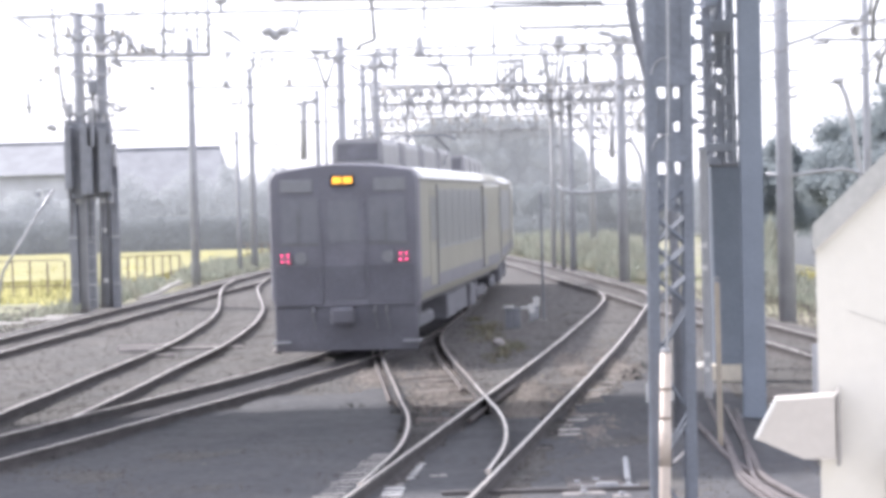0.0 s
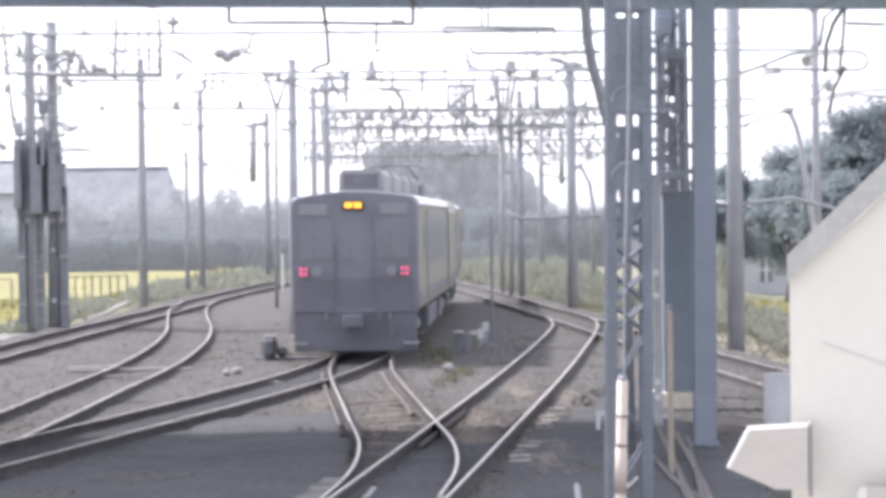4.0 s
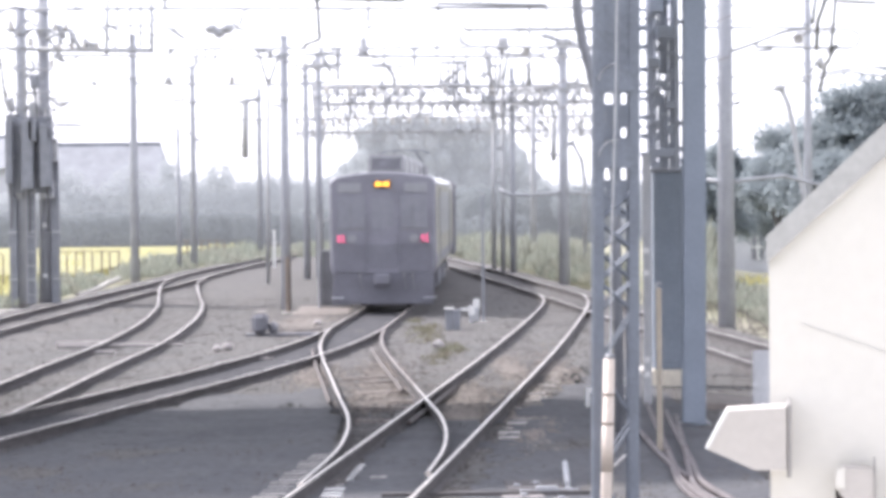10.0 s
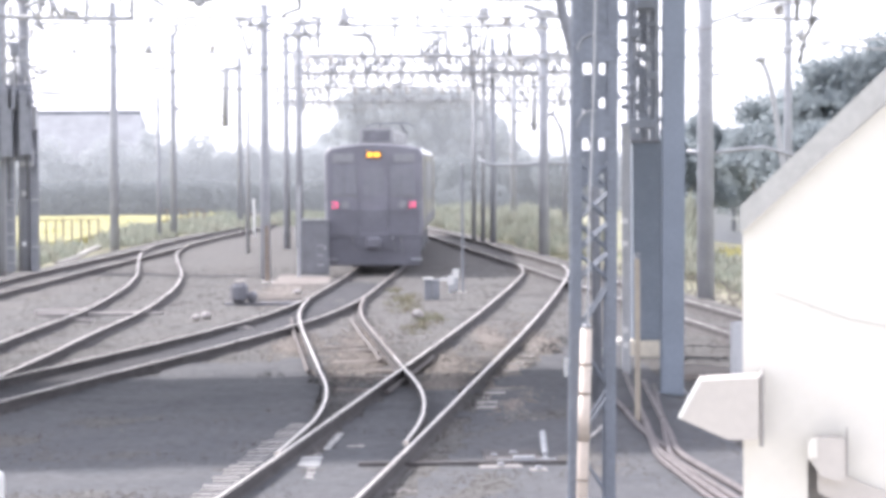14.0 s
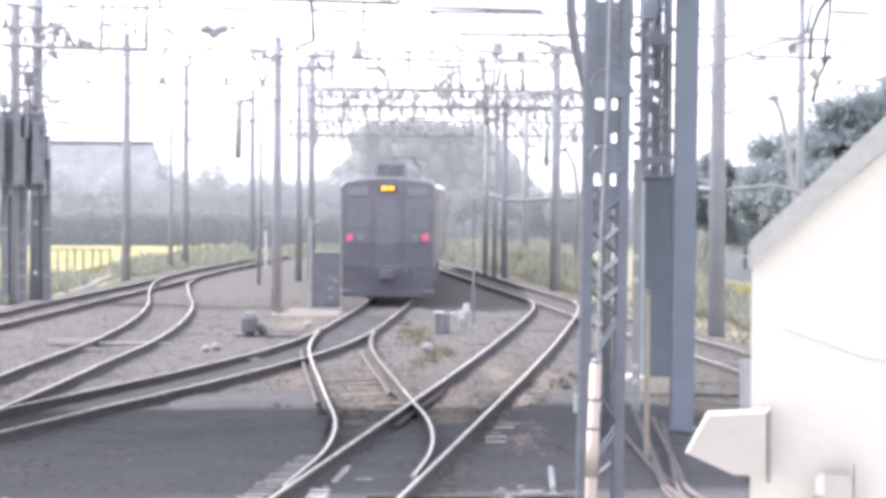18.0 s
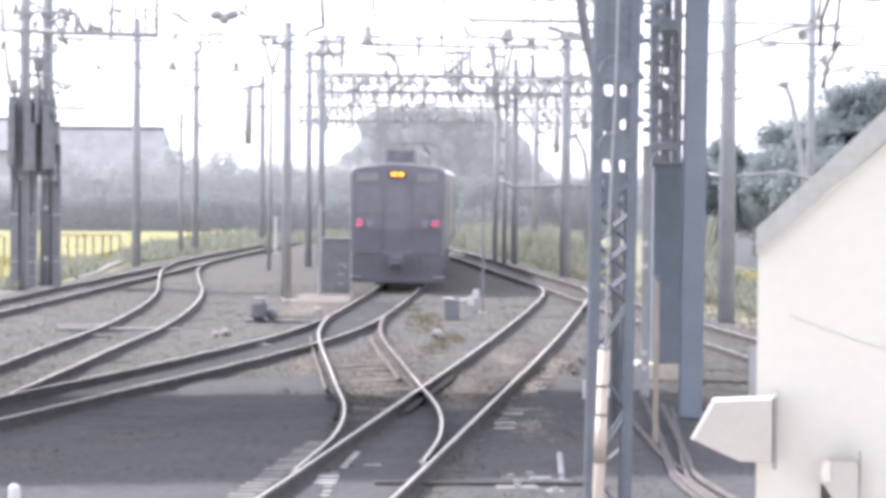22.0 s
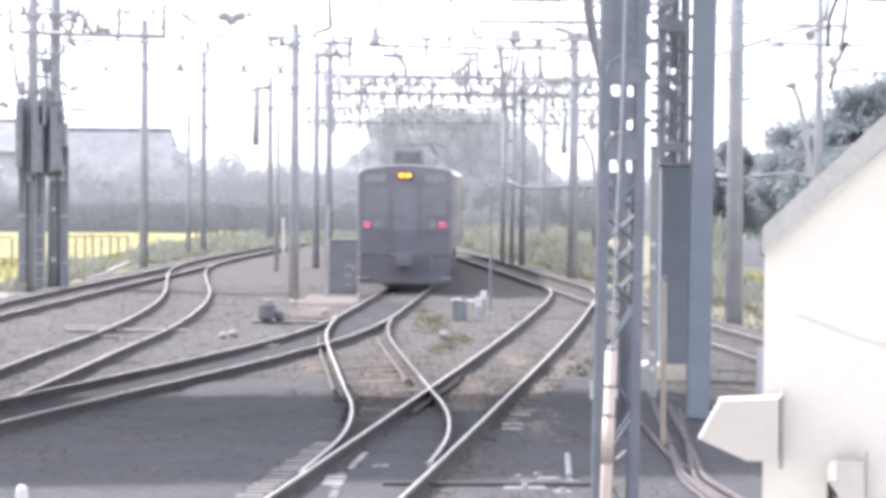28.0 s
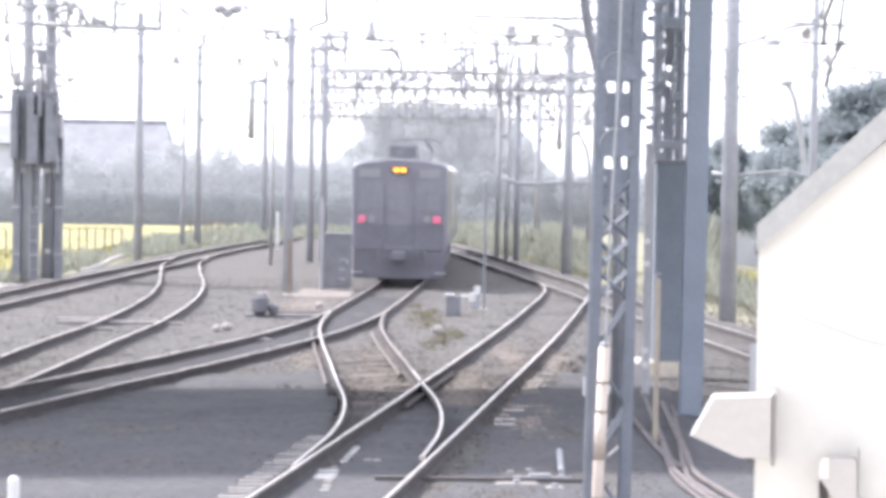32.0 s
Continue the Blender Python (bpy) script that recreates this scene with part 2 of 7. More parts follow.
# ---------------------------------------------------------------- building blocks
def curve(pts, n=5):
    """A smooth run of points through pts."""
    pts = [Vector(p) for p in pts]
    out = []
    for i in range(len(pts) - 1):
        a, b, c, d = pts[max(i - 1, 0)], pts[i], pts[i + 1], pts[min(i + 2, len(pts) - 1)]
        for k in range(n):
            t = k / n
            out.append(0.5 * (2 * b + (c - a) * t + (2 * a - 5 * b + 4 * c - d) * t * t + (3 * b - a - 3 * c + d) * t ** 3))
    return out + [pts[-1]]


def finish(name, bm, material, smooth=False):
    bmesh.ops.recalc_face_normals(bm, faces=bm.faces)
    me = bpy.data.meshes.new(name)
    bm.to_mesh(me)
    bm.free()
    for one in (material if isinstance(material, (list, tuple)) else [material]):
        me.materials.append(one)
    if smooth:
        me.polygons.foreach_set("use_smooth", [True] * len(me.polygons))
    return me


def part(name, bm, material, parent, label="", smooth=False):
    ob = new(name, finish(name, bm, material, smooth))
    ob.parent = parent
    return tagged(ob, label)


def share(name, me, parent, m):
    ob = new(name, me)
    ob.parent = parent
    ob.matrix_basis = m
    return ob


def thing(name, x=0, y=0, z=0, rz=0, label="", category="", group="", kind=""):
    ob = new(name)
    ob.empty_display_size = 0.2
    ob.matrix_basis = pose(x, y, z, 0, 0, rz)
    return tagged(ob, label, category, group, kind)


def solo(name, bm, material, label="", category="", group="", kind="", smooth=False):
    return tagged(new(name, finish(name, bm, material, smooth)), label, category, group, kind)


def box(bm, x0, x1, y0, y1, z0, z1, bevel=0.0):
    vs = [bm.verts.new((x, y, z)) for z in (z0, z1) for y in (y0, y1) for x in (x0, x1)]
    fs = [bm.faces.new([vs[i] for i in q]) for q in ((0, 2, 3, 1), (4, 5, 7, 6), (0, 1, 5, 4), (2, 6, 7, 3), (0, 4, 6, 2), (1, 3, 7, 5))]
    if bevel:
        es = list({e for f in fs for e in f.edges})
        bmesh.ops.bevel(bm, geom=es, offset=bevel, segments=1, affect="EDGES", clamp_overlap=True)
    return bm


def boxm(x0, x1, y0, y1, z0, z1, bevel=0.0):
    return box(bmesh.new(), x0, x1, y0, y1, z0, z1, bevel)


def tube(bm, pts, r, seg=8, r_end=None, cap=True):
    """A round bar along points, tapering from r to r_end."""
    pts = [Vector(p) for p in pts]
    rings, up = [], None
    for i, p in enumerate(pts):
        d = (pts[min(i + 1, len(pts) - 1)] - pts[max(i - 1, 0)]).normalized()
        if up is None or abs(d.dot(up)) > 0.95:
            up = Vector((0, 0, 1)) if abs(d.z) < 0.9 else Vector((0, 1, 0))
        a = d.cross(up).normalized()
        b = a.cross(d).normalized()
        k = i / (len(pts) - 1)
        rr = r if r_end is None else r + (r_end - r) * k
        rings.append([bm.verts.new(p + (a * math.cos(2 * math.pi * j / seg) + b * math.sin(2 * math.pi * j / seg)) * rr) for j in range(seg)])
    for u, v in zip(rings, rings[1:]):
        for j in range(seg):
            bm.faces.new((u[j], u[(j + 1) % seg], v[(j + 1) % seg], v[j]))
    if cap:
        bm.faces.new(rings[0][::-1])
        bm.faces.new(rings[-1])
    return bm


def tubem(pts, r, seg=8, r_end=None):
    return tube(bmesh.new(), pts, r, seg, r_end)


def lathe(bm, x, y, profile, seg=14):
    """A turned shape about a vertical axis; profile of (radius, z)."""
    rings = [[bm.verts.new((x + r * math.cos(2 * math.pi * j / seg), y + r * math.sin(2 * math.pi * j / seg), z)) for j in range(seg)] for r, z in profile]
    for u, v in zip(rings, rings[1:]):
        for j in range(seg):
            bm.faces.new((u[j], u[(j + 1) % seg], v[(j + 1) % seg], v[j]))
    bm.faces.new(rings[0][::-1]), bm.faces.new(rings[-1])
    return bm


def extrude_profile(outline, y0, y1):
    """A prism of an x-z outline between y0 and y1."""
    bm = bmesh.new()
    a = [bm.verts.new((x, y0, z)) for x, z in outline]
    b = [bm.verts.new((x, y1, z)) for x, z in outline]
    n = len(a)
    for i in range(n):
        bm.faces.new((a[i], a[(i + 1) % n], b[(i + 1) % n], b[i]))
    bm.faces.new(a[::-1]), bm.faces.new(b)
    return bm


# ---------------------------------------------------------------- plan of the tracks
def smooth_line(pts, step=0.6):
    """Points every step metres along a smooth line x(y) through pts of (y, x)."""
    pts = sorted(pts)
    ys, xs = np.array([p[0] for p in pts], float), np.array([p[1] for p in pts], float)
    slope = np.gradient(xs, ys)
    out, y = [], ys[0]
    while y < ys[-1]:
        i = min(int(np.searchsorted(ys, y, side="right")) - 1, len(ys) - 2)
        h = ys[i + 1] - ys[i]
        k = (y - ys[i]) / h
        x = (2 * k**3 - 3 * k**2 + 1) * xs[i] + (k**3 - 2 * k**2 + k) * h * slope[i] + (3 * k**2 - 2 * k**3) * xs[i + 1] + (k**3 - k**2) * h * slope[i + 1]
        out.append((float(x), float(y)))
        y += step
    out.append((float(xs[-1]), float(ys[-1])))
    return out


GAUGE = 1.067
LINE_RIGHT = [(2, -3.2), (10, -2.36), (23.1, -0.93), (28, -0.42), (35.8, 0.37), (41, 0.9), (49, 1.68), (59.4, 2.61), (65.5, 3.11), (69.4, 3.35), (73.4, 3.39), (77.3, 3.15)]
LINE_FAR_RIGHT = [(2, 8.6), (20, 7.25), (40.5, 5.74), (48, 5.19), (53.5, 4.76), (60.5, 4.27), (66.5, 3.87), (72.4, 3.48), (78.8, 3.04), (88.2, 2.37), (100, 1.56), (112.6, 0.55), (129, -0.99), (157.1, -4.52), (193, -10.62), (242.6, -22.4)]
LINE_MAIN = [(8, -12), (23.5, -7.05), (30.5, -5.52), (34.6, -4.74), (39.5, -3.77), (44.4, -2.9), (48.1, -2.33), (51.6, -1.95), (55.6, -1.64), (60.6, -1.4), (66.6, -1.15), (72.6, -0.95), (79.6, -0.79), (86.5, -0.62), (93.4, -0.66), (101.2, -0.92), (111.8, -1.6), (127.9, -3.5), (155.8, -7.79), (191.4, -13.88), (240.3, -25.88)]
LINE_CROSS = [(24.4, -0.82), (26.3, -0.68), (28.9, -0.51), (30.9, -0.48), (33.4, -0.55), (35.6, -0.7), (40.8, -1.04), (44.7, -1.3), (49.7, -1.56), (52.6, -1.62), (56.1, -1.6)]
LINE_SIDING = [(23.5, -6.76), (33.4, -6.01), (38.3, -5.89), (44.2, -5.82), (51.1, -5.71), (57, -5.82), (62.8, -6.06), (69.3, -6.52), (78.2, -7.39), (87.8, -8.21), (94.5, -8.49)]
LINE_LEFT = [(15, -11.6), (38.9, -10.25), (55.4, -9.67), (61.9, -9.45), (69.6, -9.24), (75, -9.07), (83.8, -8.74), (91.6, -8.53), (100.4, -8.33), (109.2, -7.99), (122, -7.41), (146.3, -7.41), (191.1, -14.34), (239.2, -27.6)]


def rail_mesh(name, line, side, lo=-1e9, hi=1e9, step=1.0):
    """One rail with foot, web and head along a track's line; the crossover's right rail is hardly worn past the crossing."""
    pts = [Vector((x, y, 0)) for x, y in smooth_line(line, step) if lo <= y <= hi]
    prof = [(-0.060, -0.150), (0.060, -0.150), (0.060, -0.138), (0.012, -0.120), (0.012, -0.040), (0.0325, -0.030), (0.0325, -0.004), (0.0135, 0.0), (-0.0135, 0.0), (-0.0325, -0.004), (-0.0325, -0.030), (-0.012, -0.040), (-0.012, -0.120), (-0.060, -0.138)]
    bm = bmesh.new()
    rings = []
    for i, p in enumerate(pts):
        d = (pts[min(i + 1, len(pts) - 1)] - pts[max(i - 1, 0)]).normalized()
        nrm = Vector((d.y, -d.x, 0))
        rings.append([bm.verts.new(p + nrm * (side * GAUGE / 2 + a + side * 0.0325) + Vector((0, 0, b))) for a, b in prof])
    n = len(prof)
    for u, v in zip(rings, rings[1:]):
        for j in range(n):
            f = bm.faces.new((u[j], u[(j + 1) % n], v[(j + 1) % n], v[j]))
            f.material_index = 1 if j != 7 else 2 if line is LINE_CROSS and side > 0 and u[0].co.y > 37.5 else 0
    bm.faces.new(rings[0]), bm.faces.new(rings[-1][::-1])
    return finish(name, bm, [M_RAIL_TOP, M_RAIL_SIDE, M_RAIL_DULL])


def x_on(line_pts, y):
    return float(np.interp(y, [p[1] for p in line_pts], [p[0] for p in line_pts]))


def track(name, line, lo, hi, label, sleepers=(0, 0), rails=((0, 0), (0, 0)), length=2.1, spacing=0.6):
    """A track: two rails and its sleepers. rails: for the left and right rail, how far each is cut short."""
    t = thing(name, label=label, category="railway track", kind="structure")
    for side, (cut0, cut1) in zip((-1, 1), rails):
        ob = new("rail", rail_mesh("rail", line, side, lo + cut0, hi - cut1))
        ob.parent = t
    bm = boxm(-length / 2, length / 2, -0.1, 0.1, -0.30, -0.145, 0.012)
    me = finish("sleeper", bm, M_SLEEPER)
    y = sleepers[0]
    pts = smooth_line(line, 0.5)
    while y < sleepers[1]:
        x0, x1 = x_on(pts, y - 0.5), x_on(pts, y + 0.5)
        share("sleeper", me, t, pose(x_on(pts, y) + random.uniform(-0.03, 0.03), y, random.uniform(-0.012, 0.004), 0, 0, math.degrees(math.atan2(x0 - x1, 1.0)) + random.uniform(-0.6, 0.6)))
        y += spacing * random.uniform(0.96, 1.04)
    return t


# ---------------------------------------------------------------- ground
def build_ground():
    bm = bmesh.new()
    xs = [-1500, -300, -120, -60, -40, -25, -16, -12.6, 11.5, 14, 20, 40, 80, 300, 1500]
    ys = [-300, -30, 0, 20, 40, 60, 80, 100, 120, 150, 200, 300, 600, 3000]
    grid = [[bm.verts.new((x, y, -0.75 if (x < -13 or x > 12) else -0.42)) for x in xs] for y in ys]
    for j in range(len(ys) - 1):
        for i in range(len(xs) - 1):
            bm.faces.new((grid[j][i], grid[j][i + 1], grid[j + 1][i + 1], grid[j + 1][i]))
    solo("ground", bm, M_EARTH, "dry earth with thin weeds beside the railway", "ground", kind="structure")


def build_ballast():
    """The ballasted bed of the yard, uneven, with shoulders down to the ground; it bends away with the lines."""
    bm = bmesh.new()
    left, right = smooth_line(LINE_LEFT, 1.0), smooth_line(LINE_FAR_RIGHT, 1.0)
    rows = []
    y = 14.0
    while y < 258:
        xl, xr = x_on(left, max(y, 15)) - 2.2, x_on(right, y) + 2.1
        row = []
        n = 70
        for i in range(n + 1):
            k = i / n
            x = xl + (xr - xl) * k
            z = -0.142 + 0.035 * noise.noise((x * 0.9, y * 0.55, 0)) + 0.022 * noise.noise((x * 2.7, y * 2.1, 3))
            if 21 < y < 29.4 and -1.75 < x - (-0.62 + 0.104 * (y - 26.4)) < 0.55:
                z -= 0.05                       # worn hollow where the timbers show
            edge = min(i, n - i)
            if edge < 2:
                z = (-0.62, -0.40)[edge] if edge == 0 else -0.33
            row.append(bm.verts.new((x, y, z)))
        rows.append(row)
        y += 0.6 if y < 80 else 3.0
    for a, b in zip(rows, rows[1:]):
        for i in range(len(a) - 1):
            bm.faces.new((a[i], a[i + 1], b[i + 1], b[i]))
    solo("ballast_bed", bm, M_BALLAST, "grey-brown railway ballast bed across the yard", "ballast", kind="structure", smooth=True)


def build_stones():
    """Loose ballast stones, thick near the camera."""
    rnd = random.Random(5)
    verts, faces = [], []
    base = [(1, 0, 0), (-1, 0, 0), (0, 1, 0), (0, -1, 0), (0, 0, 1), (0, 0, -1)]
    tri = [(0, 2, 4), (2, 1, 4), (1, 3, 4), (3, 0, 4), (2, 0, 5), (1, 2, 5), (3, 1, 5), (0, 3, 5)]
    for k in range(42000):
        y = 22 + 56 * rnd.random() ** 1.5
        x = y * rnd.uniform(-0.185, 0.185)
        s = rnd.uniform(0.016, 0.042)
        a = rnd.uniform(0, 6.28)
        c, d = math.cos(a), math.sin(a)
        o = len(verts)
        z = -0.146 + 0.03 * noise.noise((x * 0.9, y * 0.55, 0))
        for px, py, pz in base:
            q = s * rnd.uniform(0.7, 1.25)
            verts.append((x + (px * c - py * d) * q, y + (px * d + py * c) * q, z + pz * q * 0.6))
        faces += [tuple(o + i for i in f) for f in tri]
    me = bpy.data.meshes.new("ballast_stones")
    me.from_pydata(verts, [], faces)
    me.materials.append(M_STONE)
    tagged(new("ballast_stones", me), "loose grey-brown ballast stones between the rails", "gravel", kind="stuff")


build_ground()
build_ballast()
build_stones()

# ---------------------------------------------------------------- the bridge over the tracks
def h_column(x, y, top, w, d, label):
    """A steel H column on a concrete foot."""
    c = thing("bridge_column", x, y, -0.3, 0, label, "column", "columns under the bridge")
    c.matrix_basis = pose(x, y, -0.3, 0, 0.5 if w < 0.3 else 0, 0)
    t = 0.03
    part("flange", boxm(-w / 2, w / 2, -d / 2, -d / 2 + t, 0.15, top + 0.3, 0.004), M_COLUMN, c)
    part("flange", boxm(-w / 2, w / 2, d / 2 - t, d / 2, 0.15, top + 0.3, 0.004), M_COLUMN, c)
    part("web", boxm(-0.012, 0.012, -d / 2 + t, d / 2 - t, 0.15, top + 0.3), M_COLUMN, c)
    part("base_plate", boxm(-w / 2 - 0.08, w / 2 + 0.08, -d / 2 - 0.08, d / 2 + 0.08, 0.12, 0.15, 0.004), M_COLUMN, c)
    for sx in (-1, 1):
        for sy in (-1, 1):
            part("anchor_bolt", tubem([(sx * (w / 2 + 0.04), sy * (d / 2 + 0.04), 0.15), (sx * (w / 2 + 0.04), sy * (d / 2 + 0.04), 0.22)], 0.016, 6), M_GALV, c)
    part("concrete_foot", boxm(-w / 2 - 0.1, w / 2 + 0.2, -d / 2 - 0.09, d / 2 + 0.3, -0.1, 0.12, 0.02), M_CONCRETE, c, "pale weathered concrete foot")
    return c


HALF, SOFFIT = 4.65, 5.87


def build_bridge():
    b = thing("overbridge", 0, 36.25, 0, 12.0, label="blue-grey bridge deck crossing above the tracks on steel columns", category="bridge", kind="structure")
    part("deck", boxm(-45, 45, -HALF, HALF, SOFFIT + 0.35, SOFFIT + 0.7), M_SLAB, b)
    for y in (-HALF + 0.15, -1.6, 1.5, HALF - 0.15):
        part("girder", boxm(-45, 45, y - 0.15, y + 0.15, SOFFIT, SOFFIT + 0.347, 0.01), M_SLAB, b)
    for y in (-HALF + 0.1, HALF - 0.1):
        part("parapet", boxm(-45, 45, y - 0.1, y + 0.1, SOFFIT + 0.703, SOFFIT + 1.8, 0.02), M_SLAB, b)
    part("roadway", boxm(-45, 45, -HALF + 0.21, HALF - 0.21, SOFFIT + 0.703, SOFFIT + 0.76), M_ASPHALT, b)
    h_column(3.115, 33.0, SOFFIT, 0.27, 0.27, "blue-grey painted steel H column under the bridge")
    k = thing("tall_cabinet", 3.41, 40.0, -0.3, 0, "tall narrow blue-grey equipment cabinet on a cream foot", "cabinet")
    part("case", boxm(-0.21, 0.21, -0.2, 0.2, 0.4, 3.3, 0.015), M_COLUMN, k)
    part("door", boxm(-0.18, 0.18, -0.216, -0.202, 0.5, 3.2, 0.006), M_COLUMN, k)
    part("lid", boxm(-0.24, 0.24, -0.24, 0.22, 3.3, 3.35, 0.01), M_STEEL_DARK, k)
    part("foot", boxm(-0.26, 0.28, -0.26, 0.26, -0.1, 0.398, 0.02), M_CREAM, k, "cream painted concrete foot")
    for x in (-14.5, 12.5):
        for y in (33.0, 40.0):
            h_column(x, y + 0.2126 * x, SOFFIT, 0.4, 0.35, "blue-grey painted steel H column under the bridge")


build_bridge()


# ---------------------------------------------------------------- tracks
track("track_main", LINE_MAIN, 20, 255, "main line with shiny worn rails curving away", (26, 112), ((0, 0), (0, 0)))
track("track_right", LINE_RIGHT, 4, 76, "running line with bright rails leading to a turnout", (20, 73), ((0, 0), (0, 3)))
track("track_crossover", LINE_CROSS, 25, 56.2, "crossover track between two lines with bright curved rails", (27, 54), ((0.3, 0.2), (1.4, 0.4)), length=2.3)
track("track_siding", LINE_SIDING, 28, 97, "siding with an S-shaped pair of bright rails", (32, 95), ((0, 2), (6, 0)))
track("track_far_left", LINE_LEFT, 20, 255, "outer line beside the rice field", (52, 130))
track("track_far_right", LINE_FAR_RIGHT, 6, 255, "outer line curving away past the poles", (42, 110))


# ---------------------------------------------------------------- train
CAR_L, CAR_W = 20.2, 2.55


def car_outline(w, z0, z1, crown=0.10, corner=0.20):
    h = w / 2
    pts = [(-h + 0.05, z0), (h - 0.05, z0), (h, z0 + 0.18), (h, z1 - corner)]
    for i in range(1, 7):
        a = i / 6 * math.pi / 2
        pts.append((h - corner + corner * math.cos(a), z1 - corner + corner * math.sin(a)))
    for i in range(1, 8):
        k = i / 8
        x = (h - corner) * (1 - 2 * k)
        pts.append((x, z1 + crown * (1 - (1 - 2 * k) ** 2)))
    for i in range(0, 7):
        a = math.pi / 2 + i / 6 * math.pi / 2
        pts.append((-h + corner + corner * math.cos(a), z1 - corner + corner * math.sin(a)))
    pts.append((-h, z0 + 0.18))
    return pts


def wheelset(parent, y):
    ob = part("wheelset", bmesh.new(), M_TRAIN_DARK, parent)
    ob.matrix_basis = pose(0, y, 0.43)
    for s in (-1, 1):
        part("wheel", tubem([(s * 0.533, 0, 0), (s * 0.655, 0, 0)], 0.43, 24), M_RAIL_SIDE, ob)
        tube_f = tubem([(s * 0.505, 0, 0), (s * 0.5325, 0, 0)], 0.455, 24)
        part("flange", tube_f, M_RAIL_SIDE, ob)
    part("axle", tubem([(-0.8, 0, 0), (0.8, 0, 0)], 0.08, 10), M_TRAIN_DARK, ob)
    return ob


WHEELS = []


def build_car(rear_cab):
    """A car with its floor's middle at the origin, y ahead; the cab with tail lamps at the back (-y) if rear_cab."""
    car = thing("train_car", label="dark maroon and ivory commuter car" + (" with lit red tail lamps" if rear_cab else " coupled ahead of another"), category="train", group="cars of the departing train")
    h, y0, y1 = CAR_W / 2, -CAR_L / 2, CAR_L / 2
    body = part("body", extrude_profile(car_outline(CAR_W, 0.92, 3.18), y0 + 0.35, y1), M_TRAIN_IVORY, car, smooth=False)
    # lower side band in maroon, 4 mm proud
    for s in (-1, 1):
        part("maroon_band", boxm(s * h + 0.001 if s > 0 else -h - 0.006, h + 0.006 if s > 0 else -h - 0.001, y0 + 0.4, y1 - 0.05, 1.06, 1.30), M_TRAIN_RED, car)
        # a door near each end with its dark pocket edge, and a band of windows between them
        for yd, edge in ((y0 + 1.9, y0 + 3.22), (y0 + 14.92, y0 + 14.78)):
            d = part("side_door", boxm(s * h - 0.002 if s > 0 else -h - 0.012, h + 0.012 if s > 0 else -h + 0.002, yd, yd + 1.3, 1.12, 2.85, 0.006), M_TRAIN_IVORY, car)
            for q in (0.08, 0.70):
                part("door_pane", boxm(h + 0.010 if s > 0 else -h - 0.017, h + 0.017 if s > 0 else -h - 0.010, yd + q, yd + q + 0.52, 1.90, 2.68, 0.003), M_SIDE_GLASS, d)
            part("door_seal", boxm(h + 0.002 if s > 0 else -h - 0.03, h + 0.03 if s > 0 else -h - 0.002, edge, edge + 0.13, 1.10, 2.90), M_RUBBER, d, "dark rubber door edge")
        for k in range(7):
            yw = y0 + 3.62 + k * 1.56
            wdw = part("side_window", boxm(h + 0.001 if s > 0 else -h - 0.01, h + 0.01 if s > 0 else -h - 0.001, yw, yw + 1.50, 1.78, 2.82, 0.003), M_SIDE_GLASS, car)
            part("window_frame", boxm(h + 0.001 if s > 0 else -h - 0.02, h + 0.02 if s > 0 else -h - 0.001, yw - 0.02, yw + 1.52, 1.74, 1.776), M_GALV, wdw)
        part("gutter", boxm(h - 0.01 if s > 0 else -h - 0.035, h + 0.035 if s > 0 else -h + 0.01, y0 + 0.35, y1, 2.97, 3.01, 0.008), M_TRAIN_ROOF, car)
        # pale strips added along the roof edge as its painted glint
        part("roof_edge_glint", extrude_profile([(s * (h - 0.19 + 0.2 * math.cos(a) * q), 2.985 + 0.2 * math.sin(a) * q) for q, aa in ((1.0, range(0, 7)), (0.9, range(6, -1, -1))) for a in [k * math.pi / 13 for k in aa]], y0 + 0.30, y0 + 15.4), M_ROOF_GLINT, car, "glossy roof edge painted white as a glint")
        part("low_edge_glint", extrude_profile([(s * (h - 0.19 + 0.2 * math.cos(a) * q), 2.905 + 0.2 * math.sin(a) * q) for q, aa in ((1.0, range(0, 7)), (0.88, range(6, -1, -1))) for a in [k * math.pi / 13 for k in aa]], y0 + 15.43, y1), M_ROOF_GLINT, car, "lower roof edge under the pantograph, painted white as a glint")
    # roof sheet over the body
    roof = [(x * 0.985, z + 0.006) for x, z in car_outline(CAR_W, 0.92, 3.18) if z > 3.06]
    roof += [(x * 0.9, z - 0.05) for x, z in reversed(roof)]
    part("roof", extrude_profile(roof, y0 + 0.36, y1 - 0.02), M_TRAIN_ROOF, car)
    # air-conditioning units
    for k in range(4):
        ya = y0 + 2.3 + k * 3.9
        ac = part("air_conditioner", extrude_profile([(-0.46, 3.22), (0.46, 3.22), (0.46, 3.62), (0.38, 3.74), (-0.38, 3.74), (-0.46, 3.62)], ya, ya + 2.7), M_TRAIN_ROOF, car)
        part("grille", boxm(-0.36, 0.36, ya - 0.02, ya - 0.002, 3.36, 3.66, 0.004), M_TRAIN_DARK, ac)
    if rear_cab:
        pg = part("pantograph", tubem([(-0.5, 4.5, 3.42), (0.5, 4.5, 3.42)], 0.04, 8), M_STEEL_DARK, car)
        for s in (-1, 1):
            part("pantograph_arm", tubem([(s * 0.45, 4.5, 3.44), (s * 0.5, 5.6, 3.72), (s * 0.3, 4.6, 4.02)], 0.03, 6), M_STEEL_DARK, pg)
